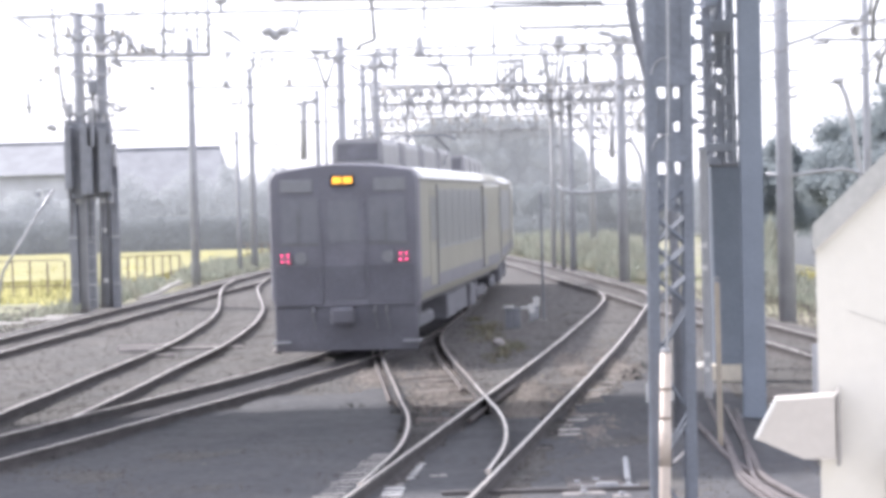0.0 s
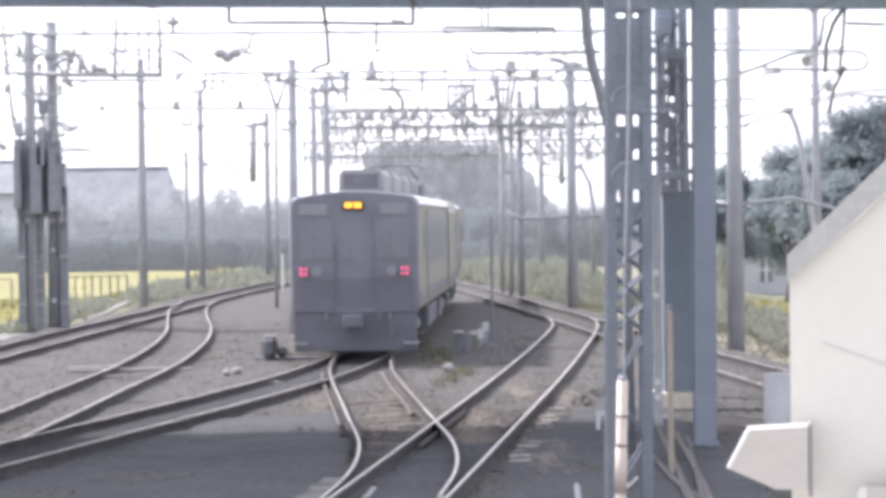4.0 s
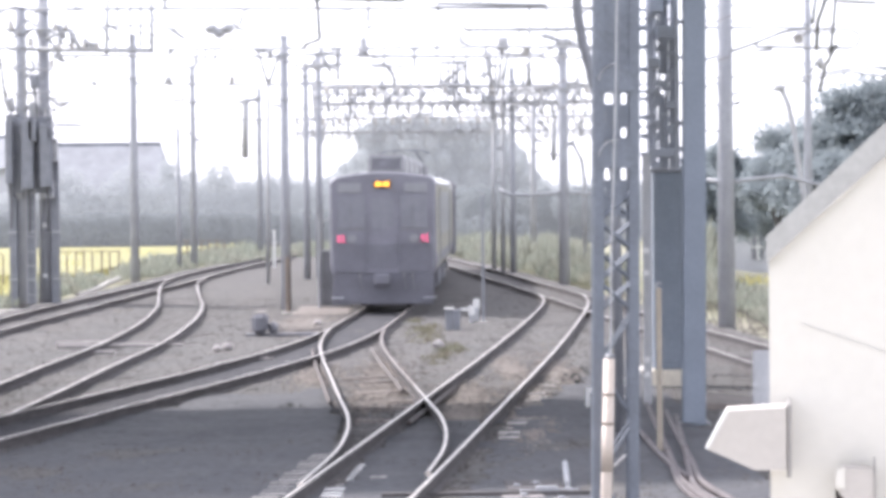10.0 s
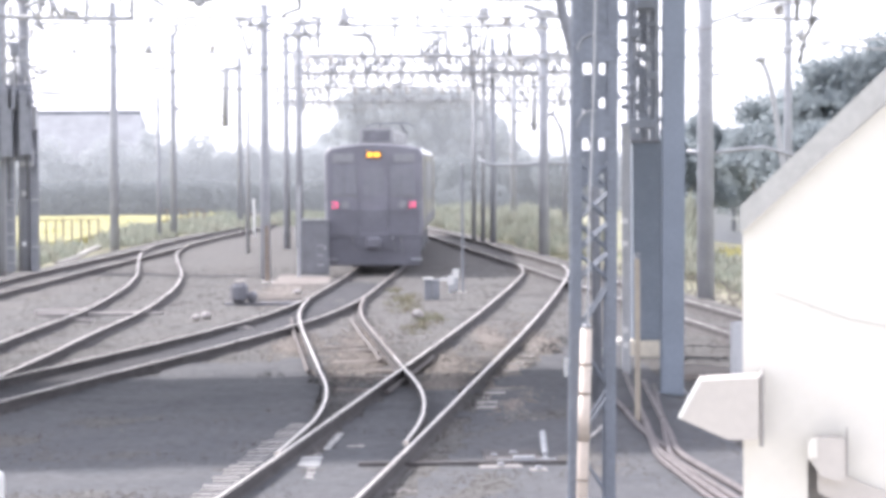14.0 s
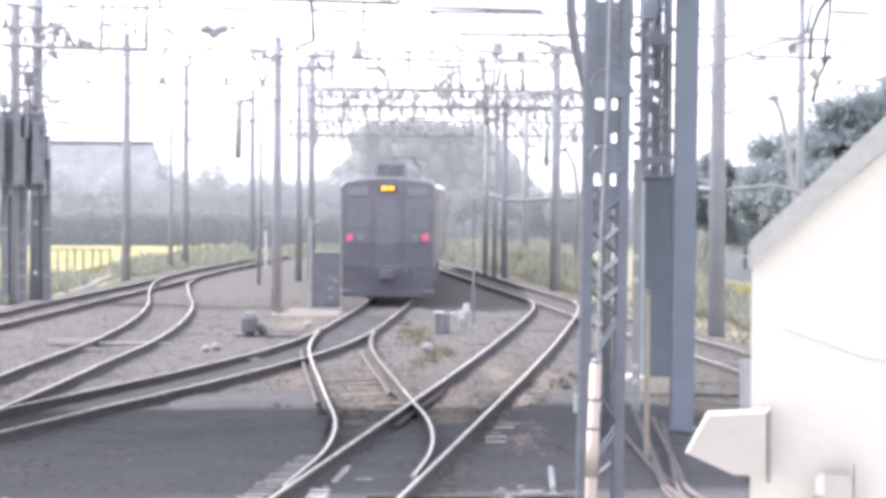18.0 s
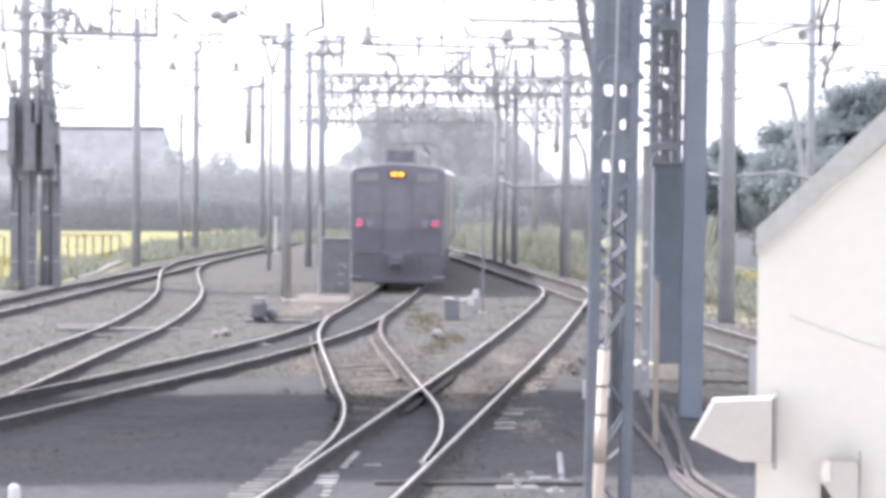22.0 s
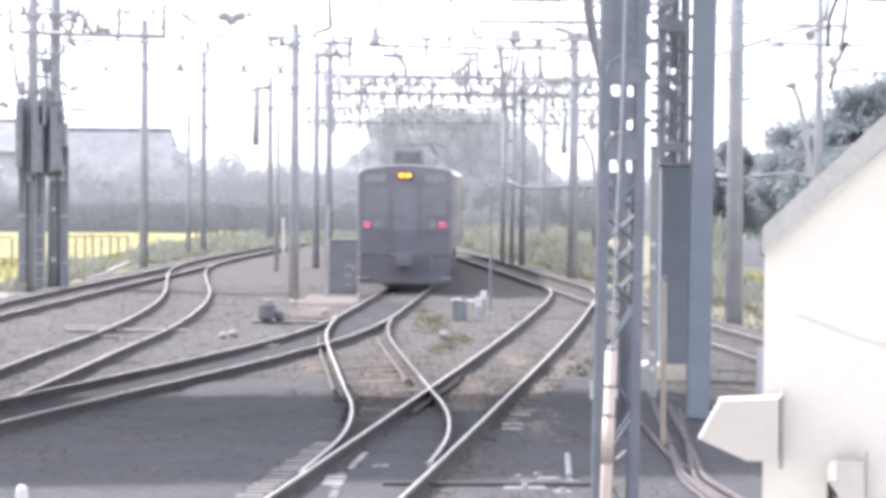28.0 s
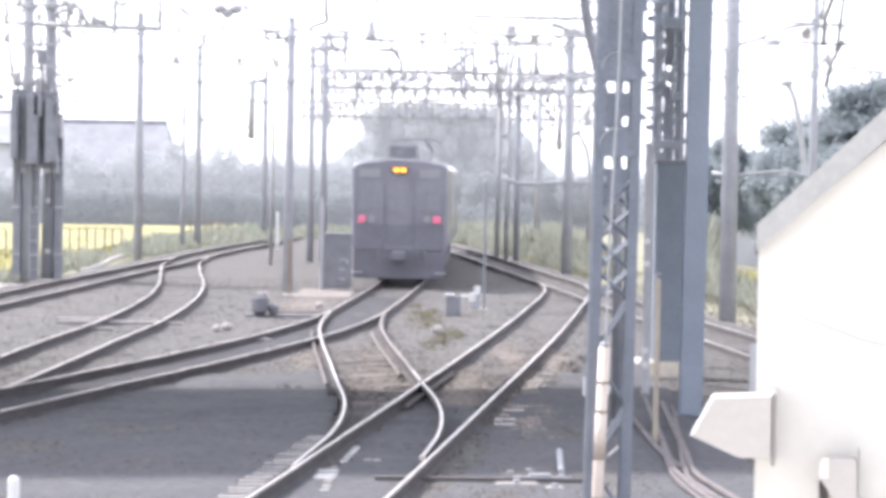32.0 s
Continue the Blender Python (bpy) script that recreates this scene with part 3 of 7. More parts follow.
        part("collector_bow", tubem([(-0.75, 4.6, 3.95), (-0.5, 4.6, 4.05), (0.5, 4.6, 4.05), (0.75, 4.6, 3.95)], 0.025, 6), M_STEEL_DARK, pg)
    # underframe gear and bogies
    part("underframe", boxm(-1.05, 1.05, y0 + 0.4, y1 - 0.1, 0.80, 0.93), M_TRAIN_DARK, car)
    for ya, yb, xa, xb in ((-3.6, -1.2, -1.15, -0.2), (-0.8, 2.0, -1.15, 1.1), (2.4, 3.9, 0.1, 1.15), (-3.4, -1.4, 0.2, 1.15)):
        part("equipment_box", boxm(xa, xb, ya, yb, 0.32, 0.80, 0.03), M_TRAIN_DARK, car)
    for yb in (-6.9, 6.9):
        bogie = part("bogie", boxm(-0.95, 0.95, yb - 0.25, yb + 0.25, 0.42, 0.80, 0.03), M_TRAIN_DARK, car)
        for s in (-1, 1):
            part("side_frame", boxm(s * 0.98 - 0.08, s * 0.98 + 0.08, yb - 1.45, yb + 1.45, 0.38, 0.62, 0.05), M_TRAIN_DARK, bogie)
        for q in (-1.05, 1.05):
            WHEELS.append(wheelset(car, yb + q))
    # end wall
    end = y0
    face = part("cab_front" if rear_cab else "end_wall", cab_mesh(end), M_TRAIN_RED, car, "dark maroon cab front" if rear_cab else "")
    if rear_cab:
        for x0, x1 in ((-1.06, -0.42), (0.42, 1.06)):
            w = part("cab_window", boxm(x0, x1, end - 0.018, end - 0.004, 1.95, 2.70, 0.006), M_TRAIN_GLASS, face, "dark cab window")
            part("wiper", boxm(x0 + 0.28, x0 + 0.30, end - 0.035, end - 0.02, 1.95, 2.5), M_RUBBER, w)
            part("window_rubber", boxm(x0 - 0.03, x1 + 0.03, end - 0.012, end - 0.0035, 1.91, 1.948), M_RUBBER, w)
        # front made darker below z 1.56, door included
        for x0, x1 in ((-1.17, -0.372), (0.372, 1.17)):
            part("lower_panel", boxm(x0, x1, end - 0.012, end - 0.003, 0.90, 1.56, 0.004), M_TRAIN_LOWER, face, "darker lower front panel")
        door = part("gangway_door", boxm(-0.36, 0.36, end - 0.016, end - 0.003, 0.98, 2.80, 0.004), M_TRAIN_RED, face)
        part("door_lower_panel", boxm(-0.345, 0.345, end - 0.0205, end - 0.0165, 1.0, 1.56, 0.002), M_TRAIN_LOWER, door, "darker lower panel of the door")
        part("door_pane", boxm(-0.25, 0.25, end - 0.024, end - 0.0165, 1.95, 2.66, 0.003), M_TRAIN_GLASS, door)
        for x0, x1 in ((-1.07, -0.52), (0.52, 1.06)):
            part("sign_box", boxm(x0, x1, end - 0.02, end - 0.003, 2.80, 3.02, 0.008), M_SIGNBOX, face, "pale unlit destination box")
        disp = part("display", boxm(-0.20, 0.20, end - 0.06, end - 0.003, 2.91, 3.08, 0.01), M_DISPLAY, face, "dark display with two amber lit blocks")
        for x0, x1 in ((-0.165, -0.015), (0.015, 0.165)):
            part("lit_bar", boxm(x0, x1, end - 0.066, end - 0.0605, 2.945, 3.05), M_AMBER, disp)
        for s in (-1, 1):
            lamp = part("tail_lamp", tubem([(s * 1.0, end - 0.06, 1.70), (s * 1.0, end - 0.002, 1.70)], 0.10, 16), M_TRAIN_RED, face, "round tail lamp with a red lens")
            for ox, oz in ((-0.05, 0.05), (0.05, 0.05), (-0.05, -0.05), (0.05, -0.05)):
                part("lens", boxm(s * 1.0 + ox - 0.02, s * 1.0 + ox + 0.02, end - 0.072, end - 0.061, 1.70 + oz - 0.02, 1.70 + oz + 0.02, 0.006), M_TAIL, lamp, "glowing red lens")
            part("head_lamp", tubem([(s * 0.74, end - 0.05, 1.70), (s * 0.74, end - 0.002, 1.70)], 0.10, 16), M_SIGNBOX, face, "unlit head lamp")
            part("handrail", tubem([(s * 0.40, end - 0.03, 1.2), (s * 0.40, end - 0.08, 1.25), (s * 0.40, end - 0.08, 2.2), (s * 0.40, end - 0.03, 2.25)], 0.014, 6), M_TRAIN_RED, face)
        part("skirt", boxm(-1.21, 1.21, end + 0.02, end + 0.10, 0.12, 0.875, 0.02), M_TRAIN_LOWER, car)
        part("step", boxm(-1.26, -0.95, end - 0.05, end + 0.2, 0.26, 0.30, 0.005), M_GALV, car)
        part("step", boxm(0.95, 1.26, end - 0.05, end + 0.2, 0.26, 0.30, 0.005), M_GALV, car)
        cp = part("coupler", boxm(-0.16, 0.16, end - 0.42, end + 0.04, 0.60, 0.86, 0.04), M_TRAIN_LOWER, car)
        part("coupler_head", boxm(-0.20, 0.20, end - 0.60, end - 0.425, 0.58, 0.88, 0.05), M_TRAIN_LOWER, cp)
        for x in (-0.55, 0.5, 0.7):
            part("brake_hose", tubem([(x, end + 0.04, 0.9), (x, end - 0.18, 0.78), (x + 0.05, end - 0.15, 0.5)], 0.025, 6), M_RUBBER, car)
    else:
        part("gangway", boxm(-0.45, 0.45, end - 0.33, end - 0.003, 1.0, 2.80, 0.05), M_RUBBER, car)
    return car


def cab_mesh(end):
    """The end wall: the body's outline pulled in at the corners to a rounded front."""
    bm = bmesh.new()
    rings = []
    for k, y in ((1.0, end + 0.352), (0.999, end + 0.16), (0.99, end + 0.05), (0.965, end)):
        rings.append([bm.verts.new((x * k, y, 2.1 + (z - 2.1) * (0.5 + 0.5 * k))) for x, z in car_outline(CAR_W, 0.86, 3.18)])
    n = len(rings[0])
    for u, v in zip(rings, rings[1:]):
        for j in range(n):
            bm.faces.new((u[j], u[(j + 1) % n], v[(j + 1) % n], v[j]))
    bm.faces.new(rings[0]), bm.faces.new(rings[-1][::-1])
    return bm


CAR_A, CAR_B = build_car(True), build_car(False)


# ---------------------------------------------------------------- masts, poles, wires
def concrete_pole(x, y, top, r, label="tapered grey concrete catenary pole", bands=(), lean=0.0):
    p = thing("catenary_pole", x, y, -0.4, 0, label, "pole", "catenary poles")
    part("shaft", tubem([(0, 0, 0), (lean / 2, 0, top / 2), (lean, 0, top + 0.4)], r * 1.12, 14, r * 0.86), M_POLE, p, smooth=True)
    part("cap", tubem([(lean, 0, top + 0.4), (lean, 0, top + 0.43)], r * 0.9, 14), M_GALV, p)
    for z in bands:
        part("band", tubem([(0, 0, z + 0.4), (0, 0, z + 0.48)], r * 1.2, 14), M_GALV, p)
    return p


def insulator(name, x, y, z, h, r, label, down=True):
    t = thing(name, x, y, z, 0, label, "insulator", "line insulators")
    s = -1 if down else 1
    part("pin", tubem([(0, 0, 0), (0, 0, s * h)], r * 0.25, 8), M_GALV, t)
    for k in range(4):
        zz = s * h * (0.2 + 0.2 * k)
        part("shed", lathe(bmesh.new(), 0, 0, [(r * 0.3, zz + 0.03), (r, zz - 0.02), (r * 0.9, zz - 0.035), (r * 0.3, zz - 0.02)]), M_PORCELAIN, t, smooth=True)
    return t


def wire(name, pts, r, label, material=None, group="overhead wires"):
    return solo(name, tubem(pts, r, 5), material or M_COPPER, label, "wire", group)


def beam(name, a, b, w, label, material=None):
    """A straight square steel beam between two points."""
    return solo(name, tubem([a, b], w * 0.7, 4), material or M_STEEL, label, "beam", "cross beams")


def truss(x0, x1, y, z0, z1, label):
    """A lattice cross beam between two poles."""
    t = thing("lattice_beam", (x0 + x1) / 2, y, z0, 0, label, "lattice beam", "lattice beams over the tracks")
    h, hw = z1 - z0, (x1 - x0) / 2
    for yy in (-0.25, 0.25):
        for zz in (0, h):
            part("chord", tubem([(-hw, yy, zz), (hw, yy, zz)], 0.06, 4), M_STEEL, t)
    n = int(2 * hw / 0.42)
    for yy in (-0.25, 0.25):
        for k in range(n):
            a, b = -hw + 2 * hw * k / n, -hw + 2 * hw * (k + 1) / n
            part("lacing", tubem([(a, yy, 0 if k % 2 else h), (b, yy, h if k % 2 else 0)], 0.03, 4), M_STEEL, t)
            if yy < 0:
                q = 0.5 + 0.5 * math.sin(k * 5.1)
                if k % 2:
                    part("insulator", lathe(bmesh.new(), a + 0.1, yy - 0.1, [(0.03, h + 0.05), (0.10, h - 0.05), (0.07, h - 0.12), (0.11, h - 0.18), (0.06, h - 0.28 - 0.1 * q)], 8), M_PORCELAIN, t)
                if k % 3 == 0:
                    part("hanger", tubem([(a, yy, h + 0.2 * q), (a + 0.05, yy, -0.35 - 0.35 * q)], 0.045, 5), M_STEEL, t)
                if k % 4 == 1:
                    part("hanger_arm", tubem([(a - 0.3, yy, -0.25 - 0.2 * q), (a + 0.5, yy, -0.2 - 0.25 * q)], 0.035, 5), M_STEEL, t)
                part("dropper", tubem([(a + 0.1, yy, -0.03), (a + 0.1 + 0.08 * math.sin(k * 2.3), yy, -0.2 - 0.22 * abs(math.sin(k * 1.7)))], 0.035, 5), M_STEEL, t)
    return t


# the near mast with its conduit
def battened_mast(x, y, w, height, leg, hoops, label):
    """Four broad angle legs held by batten plates with round drain holes, arched plates between; thin single lacing low down."""
    m = thing("lattice_mast", x, y, -0.35, 0, label, "lattice mast", "steel lattice masts")
    m.matrix_basis = pose(x, y, -0.35, 0, 0.62, 0)
    h = w / 2
    part("footing", boxm(-h - 0.2, h + 0.2, -h - 0.2, h + 0.2, 0, 0.25, 0.03), M_CONCRETE, m)
    for sx in (-1, 1):
        for sy in (-1, 1):
            bm = boxm(*sorted((sx * h, sx * (h - leg))), *sorted((sy * h, sy * (h - 0.01))), 0.2, height)
            box(bm, *sorted((sx * h, sx * (h - 0.01))), *sorted((sy * (h - 0.0101), sy * (h - leg))), 0.2, height)
            part("leg", bm, M_STEEL_NEAR, m)
    inner = h - leg * 0.5
    for sy in (-1, 1):
        yy = sy * (h - 0.016)
        z, flip = 0.45, 1
        while z < hoops[0] - 0.50:
            step, r = (0.36, 0.011) if z < 1.9 else (0.2, 0.0125)
            part("brace", tubem([(-flip * inner, yy, z), (flip * inner, yy, z + step)], r, 4), M_STEEL_NEAR, m)
            if z >= 1.9:
                part("brace", tubem([(flip * inner, yy - sy * 0.014, z), (-flip * inner, yy - sy * 0.014, z + step)], r, 4), M_STEEL_NEAR, m)
            z, flip = z + step, -flip
    for k, top in enumerate(hoops):
        # arched plate, its highlight painted on as a pale half rim; under it a bay of window openings beside a middle
        # post
        arc = [(-w * 0.40 * math.cos(a), top - w * 0.37 + w * 0.37 * math.sin(a)) for a in [i * math.pi / 14 for i in range(15)]]
        part("arched_plate", extrude_profile([(-w * 0.40, top - 0.185)] + arc + [(w * 0.40, top - 0.185)], -h - 0.012, -h - 0.003), M_STEEL_NEAR, m)
        part("rim", tubem([(px, -h - 0.018, pz) for px, pz in arc[:8]], 0.0055, 6), M_GALV, m, "pale half rim as a painted highlight")
        part("back_plate", boxm(-h + 0.012, h - 0.012, h - 0.022, h - 0.012, top - 0.185, top - 0.03), M_STEEL_NEAR, m)
        z0 = top - 0.185
        if k == 2:
            # the top bay is closed by a plain sheet but for one slot
            part("sheet", boxm(-inner, inner, -h + 0.012, -h + 0.022, hoops[1] - 0.02, z0 - 0.05), M_STEEL_NEAR, m)
            part("post", boxm(-0.027, 0.027, -h + 0.012, -h + 0.022, z0 - 0.049, z0), M_STEEL_NEAR, m)
            continue
        part("post", boxm(-0.027, 0.027, -h + 0.012, -h + 0.022, z0 - 0.315, z0), M_STEEL_NEAR, m)
        for xa, xb, za, zb in ((-inner, inner, 0.08, 0.131), (-inner * 0.62, inner * 0.62, 0.131, 0.206), (-inner, inner, 0.206, 0.236), (-inner, 0.02, 0.236, 0.315), (0.02, inner, 0.30, 0.33)):
            part("batten", boxm(xa, xb, -h + 0.0225, -h + 0.0305, z0 - zb, z0 - za), M_STEEL_NEAR, m)
        part("brace", tubem([(-inner, h - 0.03, z0 - 0.3), (inner, h - 0.03, z0 - 0.2)], 0.008, 4), M_STEEL_NEAR, m)
    return m


def crowded_mast(x, y, w, d, height, leg, label):
    """A lattice mast whose face is nearly hidden by ducts, cleats and junction boxes."""
    q = random.Random(21)
    m = thing("lattice_mast", x, y, -0.35, 0, label, "lattice mast", "steel lattice masts")
    part("footing", boxm(-w / 2 - 0.2, w / 2 + 0.2, -d / 2 - 0.2, d / 2 + 0.2, 0, 0.3, 0.03), M_CONCRETE, m)
    for sx in (-1, 1):
        for sy in (-1, 1):
            bm = boxm(*sorted((sx * w / 2, sx * (w / 2 - leg))), *sorted((sy * d / 2, sy * (d / 2 - 0.01))), 0.3, height)
            box(bm, *sorted((sx * w / 2, sx * (w / 2 - 0.01))), *sorted((sy * (d / 2 - 0.0101), sy * (d / 2 - leg))), 0.3, height)
            part("leg", bm, M_STEEL_BLUE, m)
    z, flip = 0.4, 1
    while z + 0.3 < height:
        for sy in (-1, 1):
            yy = sy * (d / 2 - 0.018)
            a = w / 2 - leg * 0.5
            part("brace", tubem([(-flip * a, yy, z), (flip * a, yy, z + 0.3)], 0.02, 4), M_STEEL_BLUE, m)
        z, flip = z + 0.3, -flip
    for k, px in enumerate((-0.15, -0.085, 0.035, 0.155)):
        r = (0.028, 0.02, 0.032, 0.022)[k]
        part("cable_riser", tubem([(px, -d / 2 - 0.05, 0.3), (px + 0.012, -d / 2 - 0.05, height * 0.5), (px - 0.01, -d / 2 - 0.05, height - 0.2)], r, 8), M_STEEL_BLUE, m)
    for px, z0, z1, bw in ((-0.03, 3.0, 4.55, 0.045), (0.12, 3.2, 5.6, 0.03), (0.0, 4.9, 7.2, 0.045)):
        part("duct", boxm(px - bw, px + bw, -d / 2 - 0.03, -d / 2 + 0.05, z0, z1, 0.006), M_STEEL_BLUE, m)
    z = 3.4
    while z < height - 0.3:
        px, bw, bh = q.uniform(-0.2, 0.16), q.uniform(0.03, 0.11), q.uniform(0.02, 0.09)
        part("cleat", boxm(px - bw, px + bw, -d / 2 - 0.095, -d / 2 - 0.012, z, z + bh, 0.004), M_STEEL_BLUE, m)
        z += q.uniform(0.03, 0.085)
    for px, pz, bw, bh in ((-0.16, 5.0, 0.2, 0.16), (0.02, 5.45, 0.3, 0.2), (-0.05, 3.6, 0.42, 0.14), (0.1, 4.35, 0.2, 0.13), (-0.12, 5.85, 0.22, 0.3)):
        part("junction_box", boxm(px - bw / 2, px + bw / 2, -d / 2 - 0.16, -d / 2 - 0.1, pz, pz + bh, 0.01), M_STEEL_BLUE, m)
    for pz in (2.7, 3.1, 3.35, 3.62, 3.9, 4.2, 4.5, 4.62, 4.95, 5.3, 5.6, 5.9):
        part("stand_off", boxm(-w / 2 - 0.11, -w / 2 - 0.002, -0.06, 0.06, pz, pz + q.uniform(0.03, 0.09)), M_STEEL_BLUE, m)
    for pz, ph in ((4.05, 0.1), (4.72, 0.12), (5.28, 0.16), (5.75, 0.5)):
        part("side_plate", boxm(-w / 2 - 0.2, -w / 2 - 0.112, -0.05, 0.03, pz, pz + ph, 0.004), M_STEEL_BLUE, m)
        part("plate_arm", boxm(-w / 2 - 0.2, -w / 2 - 0.003, 0.0305, 0.05, pz + 0.02, pz + 0.05), M_STEEL_BLUE, m)
    for pz in (3.7, 4.1, 4.75, 5.15, 5.7):
        part("stand_off", boxm(w / 2 + 0.002, w / 2 + 0.14, -0.05, 0.05, pz, pz + q.uniform(0.03, 0.08)), M_STEEL_BLUE, m)
    return m


battened_mast(1.143, 18.0, 0.30, 9.2, 0.068, (3.384, 3.885, 4.565), "dark blue-grey steel mast with arched batten plates")
crowded_mast(3.59, 42.6, 0.48, 0.46, 10.0, 0.10, "blue-grey steel lattice mast crowded with ducts and boxes")
sp = thing("steel_post", 2.80, 36.0, -0.3, 0, "slim grey steel post with white marks", "post")
part("shaft", boxm(-0.05, 0.05, -0.05, 0.05, 0, 3.5, 0.008), M_STEEL, sp)
for z in (0.55, 0.75, 1.9, 2.2):
    part("white_mark", boxm(-0.052, 0.02, -0.056, -0.0505, z, z + 0.07), M_LAMPWHITE, sp)

c = thing("conduit_pipe", 1.115, 17.72, -0.3, 0, "cream plastic conduit pipe strapped to the mast", "pipe")
part("pipe", tubem([(-0.068, 0, 0), (-0.008, 0, 1.90)], 0.0375, 14), M_PVC, c, smooth=True)
part("pipe_sleeve", tubem([(-0.0314, 0, 1.16), (-0.0219, 0, 1.46)], 0.0395, 14), M_PVC, c, smooth=True)
part("pipe_cap", tubem([(-0.008, 0, 1.901), (-0.007, 0, 1.93)], 0.028, 12), M_GALV, c, smooth=True)
for z in (0.9, 1.47, 1.66):
    k = -0.068 + 0.0316 * z
    part("strap", tubem([(k - 0.001, 0, z), (k, 0, z + 0.014)], 0.042, 14), M_RUSTPOST, c)
part("cable", tubem([(0.0, 0, 1.93), (0.012, 0, 2.6), (0.05, 0.0, 3.6), (0.075, 0.0, 4.8), (0.10, 0.02, 8)], 0.008, 8), M_GALV, c, "thin pale cable rising from the pipe")

# poles (x, y, top, radius)
for x, y, top, r in ((-10.81, 98, 8.63, 0.135), (-10.17, 115, 8.33, 0.12), (-8.31, 130, 7.96, 0.12), (-3.73, 68, 6.73, 0.105), (-4.45, 95, 7.41, 0.10), (-4.03, 95.6, 7.80, 0.115),
                     (2.92, 100, 7.39, 0.10), (4.45, 120, 6.82, 0.11), (4.12, 86, 7.61, 0.14), (6.13, 57, 9.3, 0.15), (11.05, 80, 9.2, 0.11), (-10.33, 110, 5.57, 0.08)):
    concrete_pole(x, y, top, r * 1.1, bands=(top - 0.5, top - 1.6))
tower = [concrete_pole(-11.36, 75, 8.01, 0.165, "stout grey concrete pole of a switch tower", (7.3, 5.2)), concrete_pole(-10.80, 75.4, 8.31, 0.18, "stout grey concrete pole of a switch tower", (7.3, 5.2))]
for x, z, w, h in ((-11.62, 3.15, 0.20, 1.75), (-11.12, 3.0, 0.34, 1.9), (-10.62, 3.05, 0.32, 1.75), (-10.98, 4.3, 0.24, 0.6), (-10.9, 5.75, 0.24, 0.4), (-10.5, 4.35, 0.16, 0.35)):
    sb = thing("switch_box", x, 74.45, z, 0, "blue-grey steel switch box clamped to the tower poles", "switch box", "switchgear on the towers")
    part("case", boxm(-w / 2, w / 2, -0.2, 0.16, 0, h, 0.02), M_STEEL_DARK, sb)
    part("door", boxm(-w / 2 + 0.03, w / 2 - 0.03, -0.215, -0.202, 0.04, h - 0.05, 0.005), M_STEEL_DARK, sb)
    part("clamp", boxm(-w / 2 - 0.02, w / 2 + 0.02, 0.162, 0.4, h * 0.4, h * 0.4 + 0.08), M_GALV, sb)
    part("cable", tubem([(0, 0, 0), (0.04, 0.02, -0.5), (0.0, 0.1, -1.2)], 0.025, 6), M_CABLE, sb)
mb = thing("mounting_board", -11.1, 74.72, 2.9, 0, "blue-grey steel board carrying the tower's switch boxes", "mounting board")
part("board", boxm(-0.62, 0.60, 0, 0.03, 0, 2.1, 0.01), M_STEEL_DARK, mb)
for x in (-0.5, 0.5):
    part("rail", boxm(x - 0.03, x + 0.03, -0.04, -0.002, -0.1, 2.3), M_STEEL_DARK, mb)
for x, y in ((-11.6, 74.85), (-11.12, 74.85), (-10.5, 75.2)):
    dk = thing("cable_duct", x, y, -0.4, 0, "blue-grey steel cable duct standing against the tower pole", "cable duct", "tower cable ducts")
    part("duct", boxm(-0.11, 0.11, -0.1, 0.1, 0, 4.2, 0.012), M_STEEL_DARK, dk)
    for z in (0.9, 2.2, 3.5):
        part("clip", boxm(-0.125, 0.125, -0.112, -0.1015, z, z + 0.06), M_GALV, dk)
for z in (0.55, 1.95):
    part("white_mark", boxm(-0.06, 0.06, -0.20, -0.186, z + 0.4, z + 0.52), M_LAMPWHITE, tower[1])
tl = thing("tower_ladder", -11.1, 74.7, -0.4, 0, "narrow steel climbing ladder between the tower poles", "ladder")
for sx in (-0.13, 0.13):
    part("stile", tubem([(sx, 0, 0), (sx, 0, 7.6)], 0.022, 6), M_STEEL, tl)
for k in range(18):
    part("rung", tubem([(-0.13, 0, 0.5 + k * 0.4), (0.13, 0, 0.5 + k * 0.4)], 0.016, 5), M_STEEL, tl)
beam("cross_beam", (-13, 75, 8.0), (4.6, 75, 7.86), 0.06, "long thin steel cross beam over the tracks")
truss(-4.4, 6.0, 100, 6.15, 6.75, "blue-grey lattice beam over the tracks")
truss(-6.8, 8.6, 135, 5.95, 6.65, "far blue-grey lattice beam over the tracks")
for a, b in (((-6.6, 68, 6.45), (4.2, 68, 6.40)), ((-10.7, 98, 6.9), (6.2, 98, 6.6)), ((-3.7, 68, 6.28), (4.4, 68, 6.12))):
    beam("cross_beam", a, b, 0.045, "thin steel cross span between poles")

def rig(name, label, category, group, rods, material=None):
    """A thing made of round rods, each of them a part; rods: (part name, points, radius)."""
    at = Vector(rods[0][1][0])
    t = thing(name, at.x, at.y, at.z, 0, label, category, group)
    for pname, pts, r in rods:
        part(pname, tubem([Vector(p) - at for p in pts], max(r * 1.35, 0.026), 6), material or M_STEEL, t, smooth=True)
    return t


